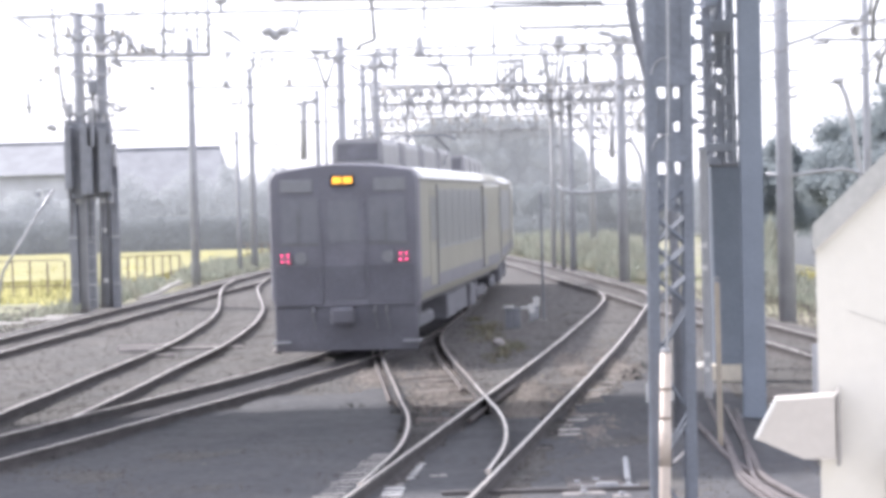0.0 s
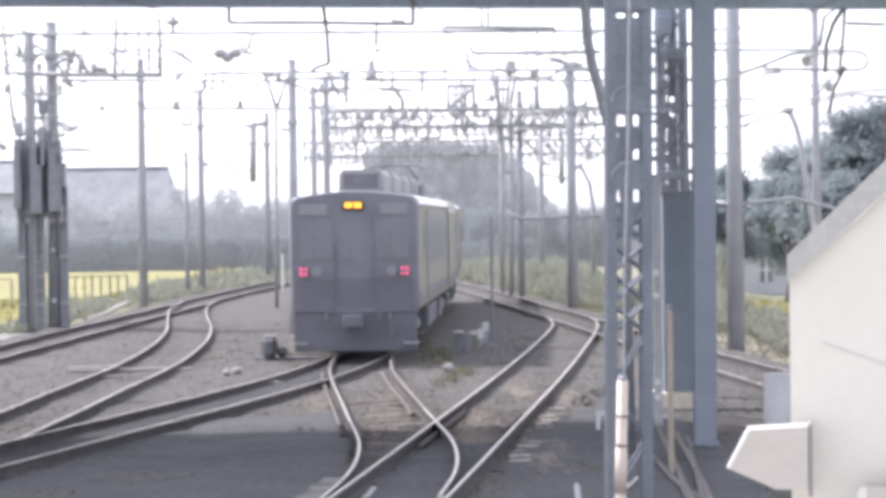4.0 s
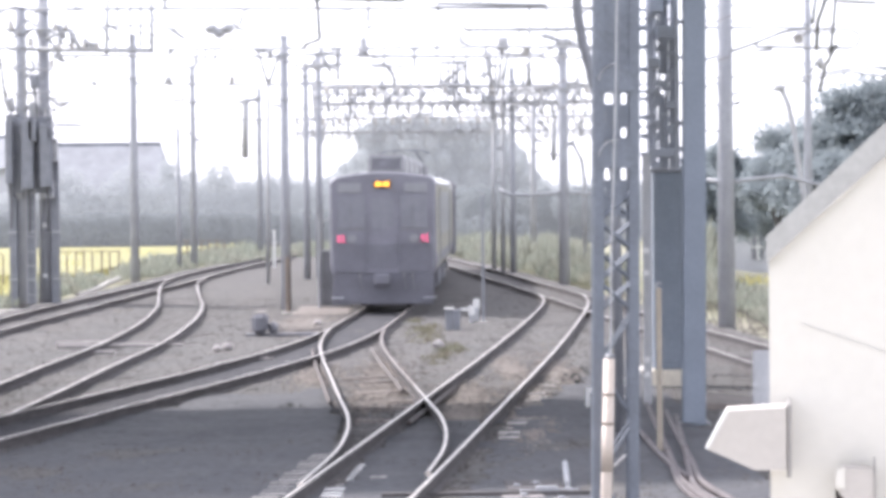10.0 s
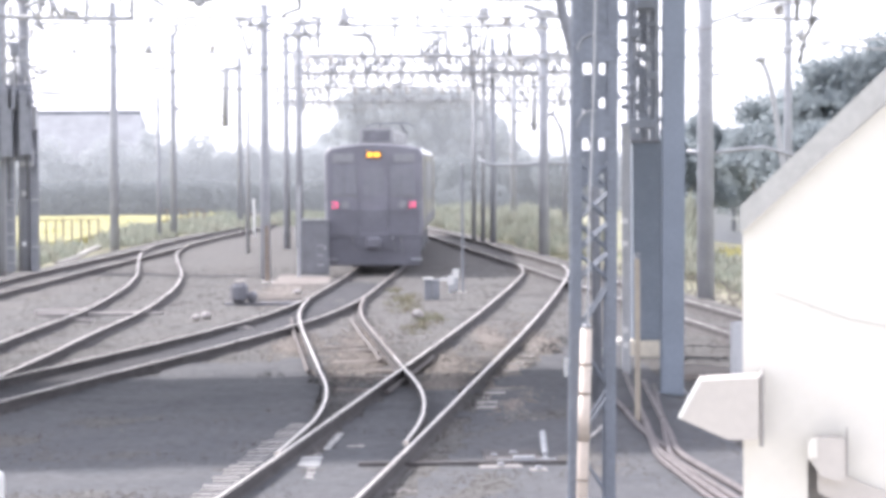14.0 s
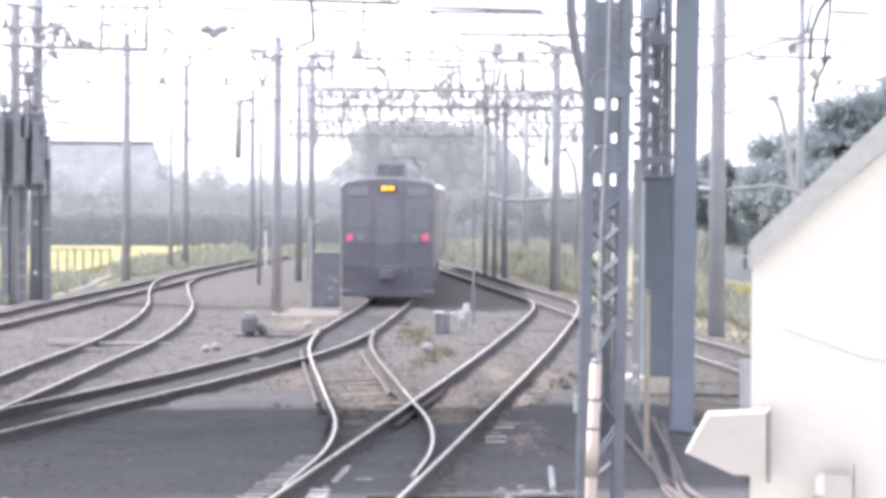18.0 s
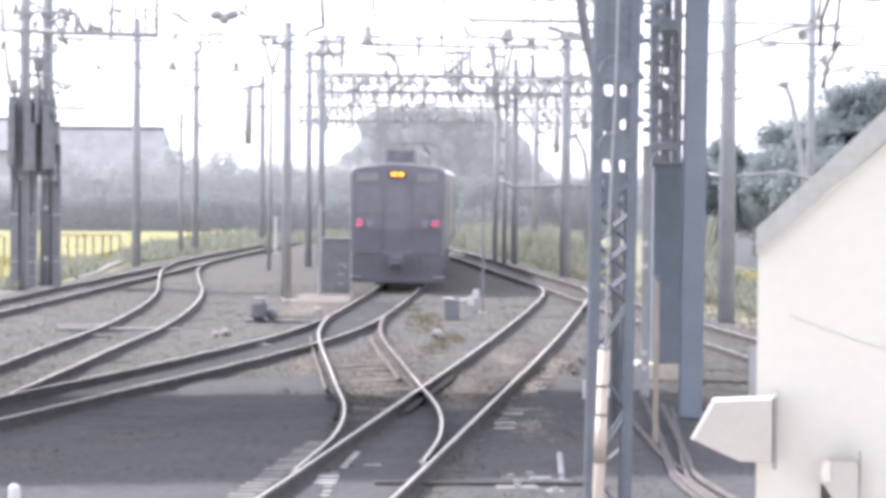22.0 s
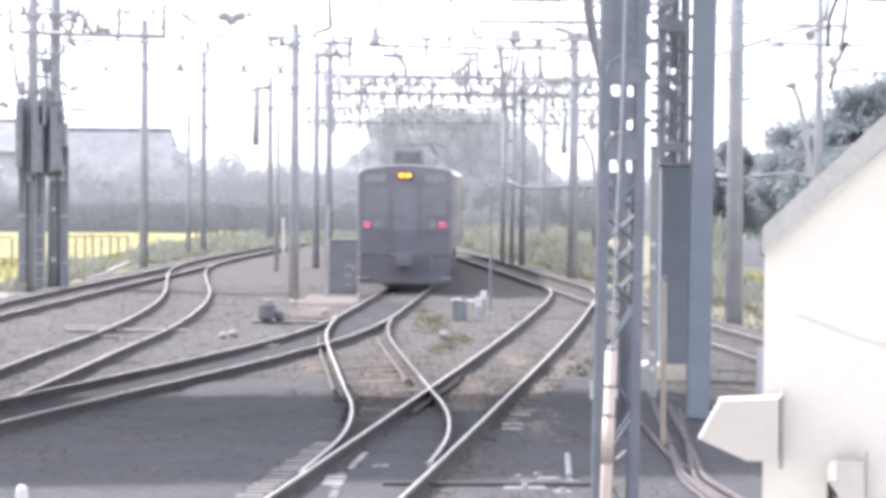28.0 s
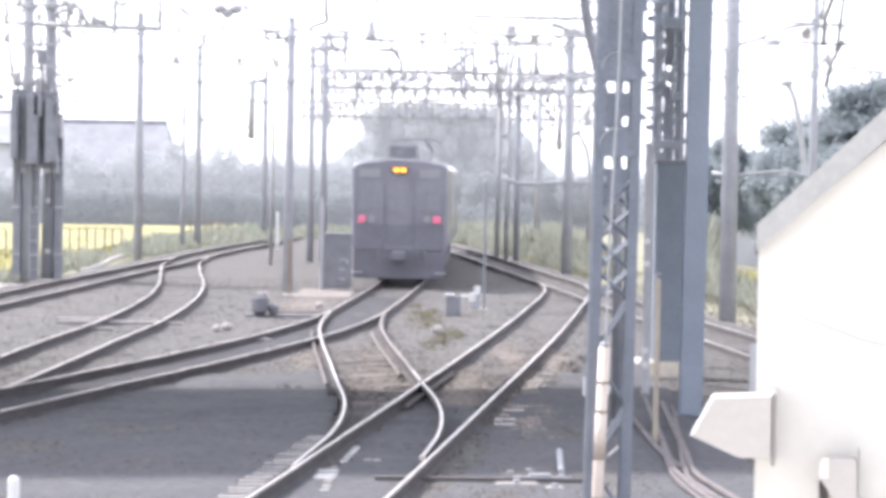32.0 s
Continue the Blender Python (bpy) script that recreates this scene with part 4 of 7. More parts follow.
rig("switchgear_rack", "square steel frame carrying line switches beside the tower", "switch frame", "switchgear on the towers", [
    ("upright", [(-8.94, 75.00, 8.37), (-9.00, 75.00, 6.72)], 0.039),
    ("upright", [(-7.75, 75.00, 8.36), (-7.73, 75.00, 6.74)], 0.039),
    ("rail", [(-8.94, 75.00, 8.37), (-7.75, 75.00, 8.36)], 0.023),
    ("rail", [(-8.97, 75.00, 7.97), (-7.74, 75.00, 7.96)], 0.031),
    ("rail", [(-8.98, 75.00, 7.50), (-7.76, 75.00, 7.49)], 0.020),
    ("support_beam", [(-10.92, 75.00, 6.87), (-7.70, 75.00, 6.80)], 0.055),
    ("support_beam", [(-10.45, 75.00, 6.70), (-7.72, 75.00, 6.65)], 0.031),
    ("blade", [(-8.68, 75.00, 8.09), (-8.68, 75.00, 7.53)], 0.023),
    ("blade", [(-8.32, 75.00, 8.09), (-8.32, 75.00, 7.52)], 0.023),
    ("blade", [(-8.04, 75.00, 8.09), (-8.05, 75.00, 6.90)], 0.027),
    ("curved_blade", [(-8.88, 75.00, 7.45), (-8.67, 75.00, 7.37), (-8.54, 75.00, 7.18), (-8.62, 75.00, 7.00), (-8.81, 75.00, 6.93)], 0.023),
    ("curved_blade", [(-7.76, 75.00, 7.36), (-7.79, 75.00, 7.05), (-7.98, 75.00, 6.93)], 0.023),
    ("blade", [(-8.32, 75.00, 7.49), (-8.33, 75.00, 6.85)], 0.023),
])
rig("overhead_bracket", "thin steel hanger frame below the bridge", "hanger frame", "hanger frames", [
    ("rod", [(-3.16, 40.30, 6.11), (-3.16, 40.30, 5.65)], 0.013),
    ("rod", [(-3.16, 40.30, 5.65), (-1.80, 40.30, 5.63), (-0.43, 40.30, 5.59)], 0.011),
    ("rod", [(-0.42, 40.30, 6.09), (-0.43, 40.30, 5.59)], 0.013),
])
rig("overhead_bracket", "angled steel hanger with a registration arm", "hanger frame", "hanger frames", [
    ("rod", [(-1.79, 40.40, 6.11), (-1.72, 40.40, 5.53)], 0.021),
    ("rod", [(-1.72, 40.40, 5.53), (-1.69, 40.40, 5.03)], 0.017),
    ("arm", [(-1.69, 40.40, 5.03), (-1.91, 40.40, 4.96), (-1.95, 40.40, 4.89)], 0.017),
])
rig("cross_span", "thin cross wire with a clamped insulator", "cross wire", "cross spans", [
    ("wire", [(-12.32, 75.00, 7.43), (-9.04, 75.00, 7.40)], 0.016),
    ("dropper", [(-9.81, 75.00, 8.78), (-9.82, 75.00, 7.96)], 0.023),
    ("clamp", [(-10.05, 75.00, 7.97), (-9.66, 75.00, 7.96)], 0.039),
])
rig("cross_span", "thin cross wire with turned-up end", "cross wire", "cross spans", [
    ("wire", [(-6.64, 68.00, 6.97), (-3.71, 68.00, 6.92)], 0.021),
    ("wire", [(-4.71, 68.00, 7.45), (-4.80, 68.00, 7.05)], 0.028),
    ("brace", [(-7.07, 68.00, 7.24), (-6.64, 68.00, 6.97), (-6.22, 68.00, 6.71)], 0.014),
])
rig("signal_beam", "horizontal steel beam with hanging rods", "hanger beam", "hanger frames", [
    ("beam", [(0.15, 75.00, 8.03), (3.18, 75.00, 7.94)], 0.047),
    ("rod", [(1.17, 75.00, 8.47), (1.16, 75.00, 8.02)], 0.027),
    ("rod", [(1.34, 75.00, 8.61), (1.34, 75.00, 8.02)], 0.027),
    ("rod", [(0.15, 75.00, 8.03), (0.12, 75.00, 6.53)], 0.020),
    ("rod", [(3.15, 75.00, 7.94), (3.16, 75.00, 7.29)], 0.017),
    ("rod", [(2.68, 75.00, 7.95), (2.68, 75.00, 5.70)], 0.023),
])
rig("registration_arm", "looped steel registration arm of the catenary", "registration arm", "registration arms", [
    ("arm", [(5.08, 86.00, 7.95), (3.43, 86.00, 7.95), (1.03, 86.00, 7.98)], 0.054),
    ("arm", [(5.08, 86.00, 7.36), (2.35, 86.00, 7.42), (1.21, 86.00, 7.44), (0.96, 86.00, 7.59), (0.83, 86.00, 7.95)], 0.036),
    ("brace", [(3.52, 86.00, 7.79), (4.15, 86.00, 7.57), (5.04, 86.00, 7.31)], 0.045),
    ("brace", [(4.15, 86.00, 7.57), (3.34, 86.00, 7.07)], 0.027),
    ("rod", [(2.76, 86.00, 8.51), (2.75, 86.00, 7.40)], 0.018),
])
rig("registration_arm", "looped steel registration arm of the catenary", "registration arm", "registration arms", [
    ("arm", [(5.73, 57.00, 6.17), (7.49, 57.00, 6.15), (8.77, 57.00, 6.10), (8.94, 57.00, 6.01), (8.97, 57.00, 5.89), (8.89, 57.00, 5.75), (8.73, 57.00, 5.71), (6.83, 57.00, 5.76), (6.75, 57.00, 5.82)], 0.024),
    ("brace", [(5.72, 57.00, 5.50), (6.65, 57.00, 5.79), (7.31, 57.00, 6.05), (7.87, 57.00, 6.14)], 0.030),
    ("arm", [(6.75, 57.00, 5.55), (6.79, 57.00, 5.67), (7.13, 57.00, 5.69)], 0.024),
])
rig("feeder_tube", "dark bent cable tube beside the mast", "cable tube", "", [
    ("tube", [(1.64, 32.00, 5.94), (1.66, 32.00, 5.44), (1.68, 32.00, 5.14), (1.70, 32.00, 4.77), (1.75, 32.00, 4.47), (1.83, 32.00, 4.17), (1.92, 32.00, 3.80), (2.04, 32.00, 3.43), (2.12, 32.00, 2.83), (2.15, 32.00, -0.30)], 0.043),
], M_STEEL_DARK)
rig("twin_mast", "twin-legged steel mast with splayed head", "steel mast", "steel masts", [
    ("leg", [(2.26, 100.00, 6.97), (2.20, 100.00, -0.41)], 0.062),
    ("leg", [(2.59, 100.00, 6.96), (2.54, 100.00, -0.41)], 0.062),
    ("strut", [(1.91, 100.00, 8.01), (2.19, 100.00, 6.86)], 0.052),
    ("strut", [(2.80, 100.00, 8.00), (2.59, 100.00, 6.86)], 0.052),
    ("rung", [(2.25, 100.00, 5.72), (2.58, 100.00, 5.71)], 0.042),
    ("rung", [(2.24, 100.00, 4.47), (2.57, 100.00, 4.46)], 0.042),
    ("rung", [(2.23, 100.00, 3.21), (2.56, 100.00, 3.21)], 0.042),
    ("arm", [(1.80, 100.00, 8.01), (3.47, 100.00, 7.87)], 0.031),
])
rig("strut_mast", "slim steel mast with V-shaped arms", "steel mast", "steel masts", [
    ("leg", [(-5.46, 90.00, 6.55), (-5.52, 90.00, -0.31)], 0.047),
    ("arm", [(-5.46, 90.00, 6.50), (-5.68, 90.00, 7.25), (-5.84, 90.00, 7.75)], 0.037),
    ("arm", [(-5.42, 90.00, 6.49), (-5.19, 90.00, 7.15), (-5.00, 90.00, 7.56)], 0.037),
    ("arm", [(-5.88, 90.00, 7.60), (-5.50, 90.00, 7.53)], 0.037),
])
rig("square_bracket", "small square steel frame on the lattice beam", "switch frame", "switchgear on the towers", [
    ("upright", [(0.30, 100.00, 7.69), (0.29, 100.00, 6.69)], 0.042),
    ("upright", [(1.24, 100.00, 7.68), (1.23, 100.00, 6.68)], 0.042),
    ("rail", [(0.30, 100.00, 7.67), (1.24, 100.00, 7.66)], 0.031),
    ("blade", [(0.61, 100.00, 7.56), (0.61, 100.00, 6.81)], 0.031),
    ("blade", [(0.91, 100.00, 7.56), (0.90, 100.00, 6.81)], 0.031),
    ("brace", [(0.34, 100.00, 6.77), (1.20, 100.00, 7.49)], 0.026),
    ("rail", [(0.30, 100.00, 6.79), (1.23, 100.00, 6.79)], 0.052),
])
rig("hanging_post", "short hanging post on a bracket arm", "bracket arm", "bracket arms", [
    ("arm", [(-9.33, 130.00, 7.34), (-8.89, 130.00, 7.36), (-8.35, 130.00, 7.52)], 0.068),
    ("post", [(-8.95, 130.00, 7.53), (-9.00, 130.00, 4.66)], 0.122),
])
rig("tower_gear", "cross arms and fuse gear between two tower poles", "switch gear", "switchgear on the towers", [
    ("cross_arm", [(-11.66, 75.00, 7.39), (-10.29, 75.00, 7.43)], 0.031),
    ("cross_arm", [(-11.70, 75.00, 6.89), (-10.26, 75.00, 6.85)], 0.047),
    ("cross_arm", [(-11.62, 75.00, 6.35), (-10.45, 75.00, 6.31)], 0.027),
    ("cross_arm", [(-11.58, 75.00, 5.64), (-10.46, 75.00, 5.70)], 0.023),
    ("cross_arm", [(-11.09, 75.00, 4.76), (-9.68, 75.00, 4.74)], 0.020),
    ("brace", [(-11.26, 75.00, 7.70), (-10.88, 75.00, 7.51)], 0.031),
    ("brace", [(-10.57, 75.00, 7.15), (-10.17, 75.00, 6.51)], 0.039),
    ("brace", [(-10.67, 75.00, 7.15), (-10.06, 75.00, 7.38)], 0.039),
    ("arm", [(-10.65, 75.00, 5.59), (-10.30, 75.00, 5.29), (-10.09, 75.00, 5.38)], 0.031),
    ("brace", [(-11.24, 75.00, 6.06), (-10.89, 75.00, 6.53)], 0.023),
    ("spur", [(-10.29, 75.00, 7.54), (-10.17, 75.00, 7.15)], 0.062),
    ("spur", [(-10.01, 75.00, 7.38), (-9.70, 75.00, 6.85)], 0.047),
    ("cable", [(-12.08, 75.00, 7.86), (-11.96, 75.00, 7.39), (-11.89, 75.00, 5.99), (-11.80, 75.00, 5.36)], 0.023),
    ("cable", [(-11.66, 75.00, 7.86), (-11.66, 75.00, 7.39)], 0.023),
])
rig("street_lamp", "curved-neck lamp post in front of the trees", "lamp post", "lamps", [
    ("neck", [(9.59, 75.00, 5.68), (9.82, 75.00, 5.13), (9.97, 75.00, 4.43), (10.12, 75.00, 3.33), (10.30, 75.00, 2.23), (10.34, 75.00, -0.55)], 0.055),
    ("head", [(9.45, 75.00, 5.60), (9.73, 75.00, 5.55)], 0.078),
])
rig("drop_pipes", "bent cable pipes hanging from the bridge", "cable pipes", "", [
    ("pipe", [(6.25, 42.10, 6.19), (6.24, 42.10, 5.89), (6.07, 42.10, 5.63), (5.96, 42.10, 5.32), (5.94, 42.10, 4.88)], 0.026),
    ("pipe", [(6.26, 42.10, 5.89), (6.22, 42.10, 5.41), (6.15, 42.10, 4.79)], 0.013),
    ("pipe", [(6.25, 42.10, 4.97), (6.08, 42.10, 4.66), (5.99, 42.10, 4.25)], 0.026),
    ("rod", [(6.28, 42.10, 5.64), (6.88, 42.10, 5.61)], 0.009),
])
rig("guy_wire", "thin sagging service wire", "wire", "overhead wires", [
    ("wire", [(6.14, 57.00, 4.49), (6.76, 57.00, 4.75), (7.96, 57.00, 5.07), (8.67, 57.00, 5.21), (9.48, 57.00, 5.11), (10.33, 57.00, 5.05)], 0.018),
])
rig("pale_cable", "pale sagging cable between posts", "wire", "overhead wires", [
    ("cable", [(5.74, 57.00, 2.97), (6.13, 57.00, 2.91), (6.75, 57.00, 2.99), (7.35, 57.00, 3.04), (7.94, 57.00, 2.88), (8.65, 57.00, 2.69)], 0.036),
], M_GALV)
rig("pale_cable", "pale sagging cable between posts", "wire", "overhead wires", [
    ("cable", [(2.05, 86.00, 2.90), (2.41, 86.00, 2.72), (3.04, 86.00, 2.70), (4.11, 86.00, 2.78), (5.01, 86.00, 2.74)], 0.045),
], M_GALV)
rig("hook_lamp", "curved-neck lamp post beside the line", "lamp post", "lamps", [
    ("neck", [(5.05, 100.00, 4.65), (5.22, 100.00, 4.49), (5.46, 100.00, 4.02), (5.58, 100.00, 3.19), (5.56, 100.00, -0.43)], 0.052),
    ("head", [(4.86, 100.00, 4.49), (5.22, 100.00, 4.69)], 0.062),
])
rig("side_mast", "slim pole with small bracket arms", "pole", "steel masts", [
    ("leg", [(4.33, 118.00, 6.74), (4.28, 118.00, -0.39)], 0.07),
    ("arm", [(4.32, 118.00, 5.15), (4.81, 118.00, 5.02)], 0.049),
    ("arm", [(4.32, 118.00, 4.65), (5.67, 118.00, 4.40)], 0.037),
    ("arm", [(3.40, 118.00, 6.26), (4.33, 118.00, 5.51)], 0.037),
])
rig("low_span", "thin cross wire between far poles", "cross wire", "cross spans", [
    ("wire", [(-10.27, 115.00, 6.86), (-7.39, 115.00, 6.82)], 0.024),
    ("wire", [(-10.27, 115.00, 6.12), (-7.16, 115.00, 6.03)], 0.024),
    ("wire", [(-10.16, 115.00, 5.19), (-9.32, 115.00, 5.18), (-8.61, 115.00, 4.86), (-8.25, 115.00, 4.86)], 0.036),
    ("bracket", [(-10.98, 115.00, 7.47), (-10.94, 115.00, 6.94), (-10.56, 115.00, 6.94), (-10.55, 115.00, 7.46)], 0.030),
])
rig("cross_span", "thin cross wire between the poles", "cross wire", "cross spans", [
    ("wire", [(-3.74, 86.00, 6.94), (-1.23, 86.00, 6.89), (-0.61, 86.00, 6.78), (-0.60, 86.00, 7.31)], 0.022),
    ("arm", [(2.43, 86.00, 5.55), (4.13, 86.00, 5.60)], 0.027),
    ("arm", [(2.43, 86.00, 6.04), (4.94, 86.00, 6.11)], 0.031),
    ("brace", [(3.41, 86.00, 5.28), (3.69, 86.00, 6.03)], 0.036),
    ("brace", [(3.87, 86.00, 7.07), (4.14, 86.00, 6.62)], 0.036),
    ("brace", [(4.14, 86.00, 6.17), (5.03, 86.00, 6.43)], 0.027),
    ("wire", [(4.21, 86.00, 8.32), (5.23, 86.00, 8.63)], 0.027),
])
rig("dropper_frame", "hanging dropper rods on the cross beam", "droppers", "droppers", [
    ("rod", [(-2.33, 68.00, 6.40), (-2.38, 68.00, 5.62)], 0.028),
    ("rod", [(-1.20, 68.00, 6.37), (-1.21, 68.00, 6.01), (-0.99, 68.00, 5.72), (-0.96, 68.00, 5.47)], 0.028),
    ("rod", [(-2.82, 68.00, 6.39), (-2.55, 68.00, 5.83)], 0.028),
    ("rod", [(-2.52, 68.00, 5.97), (-3.25, 68.00, 6.02)], 0.028),
    ("rod", [(-5.87, 68.00, 6.45), (-5.94, 68.00, 6.04)], 0.025),
    ("rod", [(-6.23, 68.00, 6.00), (-5.87, 68.00, 6.04)], 0.014),
])
rig("blue_post", "blue-grey square post beside the hut", "post", "", [
    ("post", [(3.41, 28.00, 1.04), (3.40, 28.00, -0.19)], 0.117),
], M_STEEL)
rig("cross_span", "cluttered arms and braces of the curve mast", "bracket arms", "bracket arms", [
    ("post", [(4.45, 100.00, 5.39), (4.44, 100.00, 3.97)], 0.073),
    ("brace", [(3.27, 100.00, 6.19), (3.73, 100.00, 6.70)], 0.031),
    ("brace", [(3.88, 100.00, 6.18), (4.34, 100.00, 6.70)], 0.031),
    ("arm", [(2.83, 100.00, 6.07), (4.81, 100.00, 6.09)], 0.031),
    ("brace", [(1.59, 100.00, 7.05), (2.07, 100.00, 7.22)], 0.042),
    ("arm", [(1.86, 100.00, 7.34), (1.94, 100.00, 7.01)], 0.052),
])
rig("hanger_rods", "thin hanging rods between the cross wires", "droppers", "droppers", [
    ("rod", [(-3.10, 86.00, 8.46), (-3.11, 86.00, 7.44)], 0.014),
    ("rod", [(-1.02, 86.00, 8.62), (-1.03, 86.00, 7.46)], 0.014),
    ("rod", [(-1.99, 86.00, 9.04), (-2.03, 86.00, 8.27)], 0.036),
    ("rod", [(-2.03, 86.00, 8.04), (-1.22, 86.00, 8.57)], 0.022),
    ("lump", [(2.23, 86.00, 7.71), (2.24, 86.00, 7.29)], 0.134),
    ("lump", [(4.13, 86.00, 7.64), (4.15, 86.00, 7.39)], 0.179),
    ("rod", [(-1.52, 86.00, 7.37), (-1.52, 86.00, 6.80)], 0.027),
    ("rod", [(-0.55, 86.00, 7.37), (-0.55, 86.00, 6.79)], 0.027),
    ("rod", [(-3.02, 86.00, 7.37), (-3.03, 86.00, 6.83)], 0.027),
    ("rod", [(-3.74, 86.00, 6.80), (-2.94, 86.00, 6.86)], 0.027),
    ("rod", [(3.61, 86.00, 7.39), (4.95, 86.00, 7.69)], 0.027),
    ("rod", [(1.81, 86.00, 7.26), (1.86, 86.00, 6.19)], 0.036),
    ("rod", [(3.01, 86.00, 6.89), (3.01, 86.00, 6.18)], 0.027),
    ("rod", [(4.59, 86.00, 7.06), (4.58, 86.00, 6.17)], 0.018),
])
rig("insulator_rack", "small porcelain insulators along a thin cross wire", "insulators", "line insulators", [
    ("wire", [(-10.79, 98.00, 6.87), (-5.43, 98.00, 6.77)], 0.024),
    ("insulator", [(-9.53, 98.00, 7.13), (-9.53, 98.00, 6.84)], 0.092),
    ("insulator", [(-7.83, 98.00, 8.05), (-7.83, 98.00, 7.48)], 0.031),
    ("wire", [(-10.80, 98.00, 6.22), (-6.57, 98.00, 6.19)], 0.018),
    ("wire", [(-8.66, 98.00, 5.59), (-5.50, 98.00, 5.53)], 0.018),
    ("insulator", [(-12.26, 98.00, 6.98), (-12.14, 98.00, 6.84)], 0.071),
    ("insulator", [(-9.46, 98.00, 8.04), (-9.44, 98.00, 7.94)], 0.092),
    ("insulator", [(-12.25, 98.00, 8.37), (-12.21, 98.00, 8.21)], 0.143),
    ("arm", [(-5.80, 98.00, 6.08), (-5.39, 98.00, 6.01)], 0.051),
    ("arm", [(-13.65, 98.00, 6.46), (-13.25, 98.00, 6.17), (-13.18, 98.00, 6.25)], 0.051),
    ("arm", [(-13.82, 98.00, 5.44), (-12.60, 98.00, 5.39)], 0.020),
])
rig("feeder_cables", "thin feeder cables fanning out from the tower", "feeder cables", "overhead wires", [
    ("cable", [(-14.12, 75.00, 9.11), (-13.18, 75.00, 8.15), (-12.54, 75.00, 7.59), (-11.91, 75.00, 6.94)], 0.020),
    ("cable", [(-14.43, 75.00, 8.64), (-13.17, 75.00, 8.02), (-12.23, 75.00, 7.37), (-11.79, 75.00, 7.07)], 0.016),
    ("cable", [(-12.09, 75.00, 9.13), (-12.06, 75.00, 8.19), (-11.99, 75.00, 7.25), (-11.78, 75.00, 5.46)], 0.023),
    ("wire", [(-14.11, 75.00, 7.95), (-11.86, 75.00, 7.91)], 0.017),
    ("wire", [(-14.11, 75.00, 7.45), (-11.92, 75.00, 7.41)], 0.017),
    ("wire", [(-14.11, 75.00, 6.92), (-11.91, 75.00, 6.88)], 0.017),
    ("wire", [(-14.10, 75.00, 6.58), (-12.85, 75.00, 6.65), (-12.38, 75.00, 6.75)], 0.016),
    ("wire", [(-13.78, 75.00, 5.48), (-11.84, 75.00, 5.47)], 0.016),
    ("insulator", [(-12.80, 75.00, 5.87), (-12.76, 75.00, 5.28)], 0.039),
    ("insulator", [(-12.29, 75.00, 4.87), (-12.18, 75.00, 4.94), (-12.05, 75.00, 4.81)], 0.070),
    ("insulator", [(-12.41, 75.00, 6.28), (-12.44, 75.00, 6.15)], 0.047),
])
rig("feeder_cables", "short jumper wires between arms of the tower", "feeder cables", "overhead wires", [
    ("jumper", [(-11.84, 75.00, 7.57), (-11.60, 75.00, 7.26), (-11.21, 75.00, 7.23), (-10.98, 75.00, 7.54)], 0.020),
    ("jumper", [(-10.66, 75.00, 7.42), (-10.27, 75.00, 7.24), (-10.19, 75.00, 6.99), (-9.88, 75.00, 6.96)], 0.023),
    ("jumper", [(-10.50, 75.00, 6.77), (-10.19, 75.00, 6.52), (-9.80, 75.00, 6.62)], 0.023),
    ("jumper", [(-10.57, 75.00, 5.55), (-10.25, 75.00, 5.27), (-9.94, 75.00, 5.46)], 0.023),
    ("jumper", [(-9.41, 75.00, 7.82), (-9.07, 75.00, 7.43), (-8.70, 75.00, 6.81)], 0.016),
    ("jumper", [(-7.69, 75.00, 7.68), (-7.41, 75.00, 7.45), (-7.03, 75.00, 7.26)], 0.016),
    ("insulator", [(-9.96, 75.00, 7.30), (-9.94, 75.00, 6.99)], 0.047),
    ("insulator", [(-9.60, 75.00, 7.15), (-9.53, 75.00, 6.90)], 0.062),
])
rig("overhead_bracket", "short steel arms clamped to the concrete pole", "bracket arms", "bracket arms", [
    ("arm", [(5.70, 57.00, 6.60), (6.41, 57.00, 6.63)], 0.021),
    ("arm", [(5.70, 57.00, 6.31), (6.34, 57.00, 6.30)], 0.018),
    ("arm", [(5.76, 57.00, 5.12), (6.61, 57.00, 5.13)], 0.021),
    ("arm", [(5.71, 57.00, 4.93), (6.14, 57.00, 5.05)], 0.018),
    ("arm", [(5.74, 57.00, 4.55), (6.43, 57.00, 4.56)], 0.018),
    ("arm", [(5.72, 57.00, 4.01), (6.12, 57.00, 3.99)], 0.018),
    ("wire", [(6.14, 57.00, 4.72), (7.30, 57.00, 5.04), (8.61, 57.00, 5.26), (10.03, 57.00, 5.32)], 0.012),
])
rig("overhead_bracket", "short steel arms clamped to the concrete pole", "bracket arms", "bracket arms", [
    ("arm", [(10.82, 80.00, 7.42), (11.91, 80.00, 7.41)], 0.025),
    ("arm", [(10.75, 80.00, 6.50), (11.75, 80.00, 6.54)], 0.025),
    ("brace", [(10.92, 80.00, 6.00), (11.78, 80.00, 7.01)], 0.029),
    ("brace", [(11.21, 80.00, 7.67), (11.33, 80.00, 8.50), (11.76, 80.00, 8.84)], 0.042),
    ("insulator", [(11.41, 80.00, 6.67), (11.48, 80.00, 6.31)], 0.075),
])
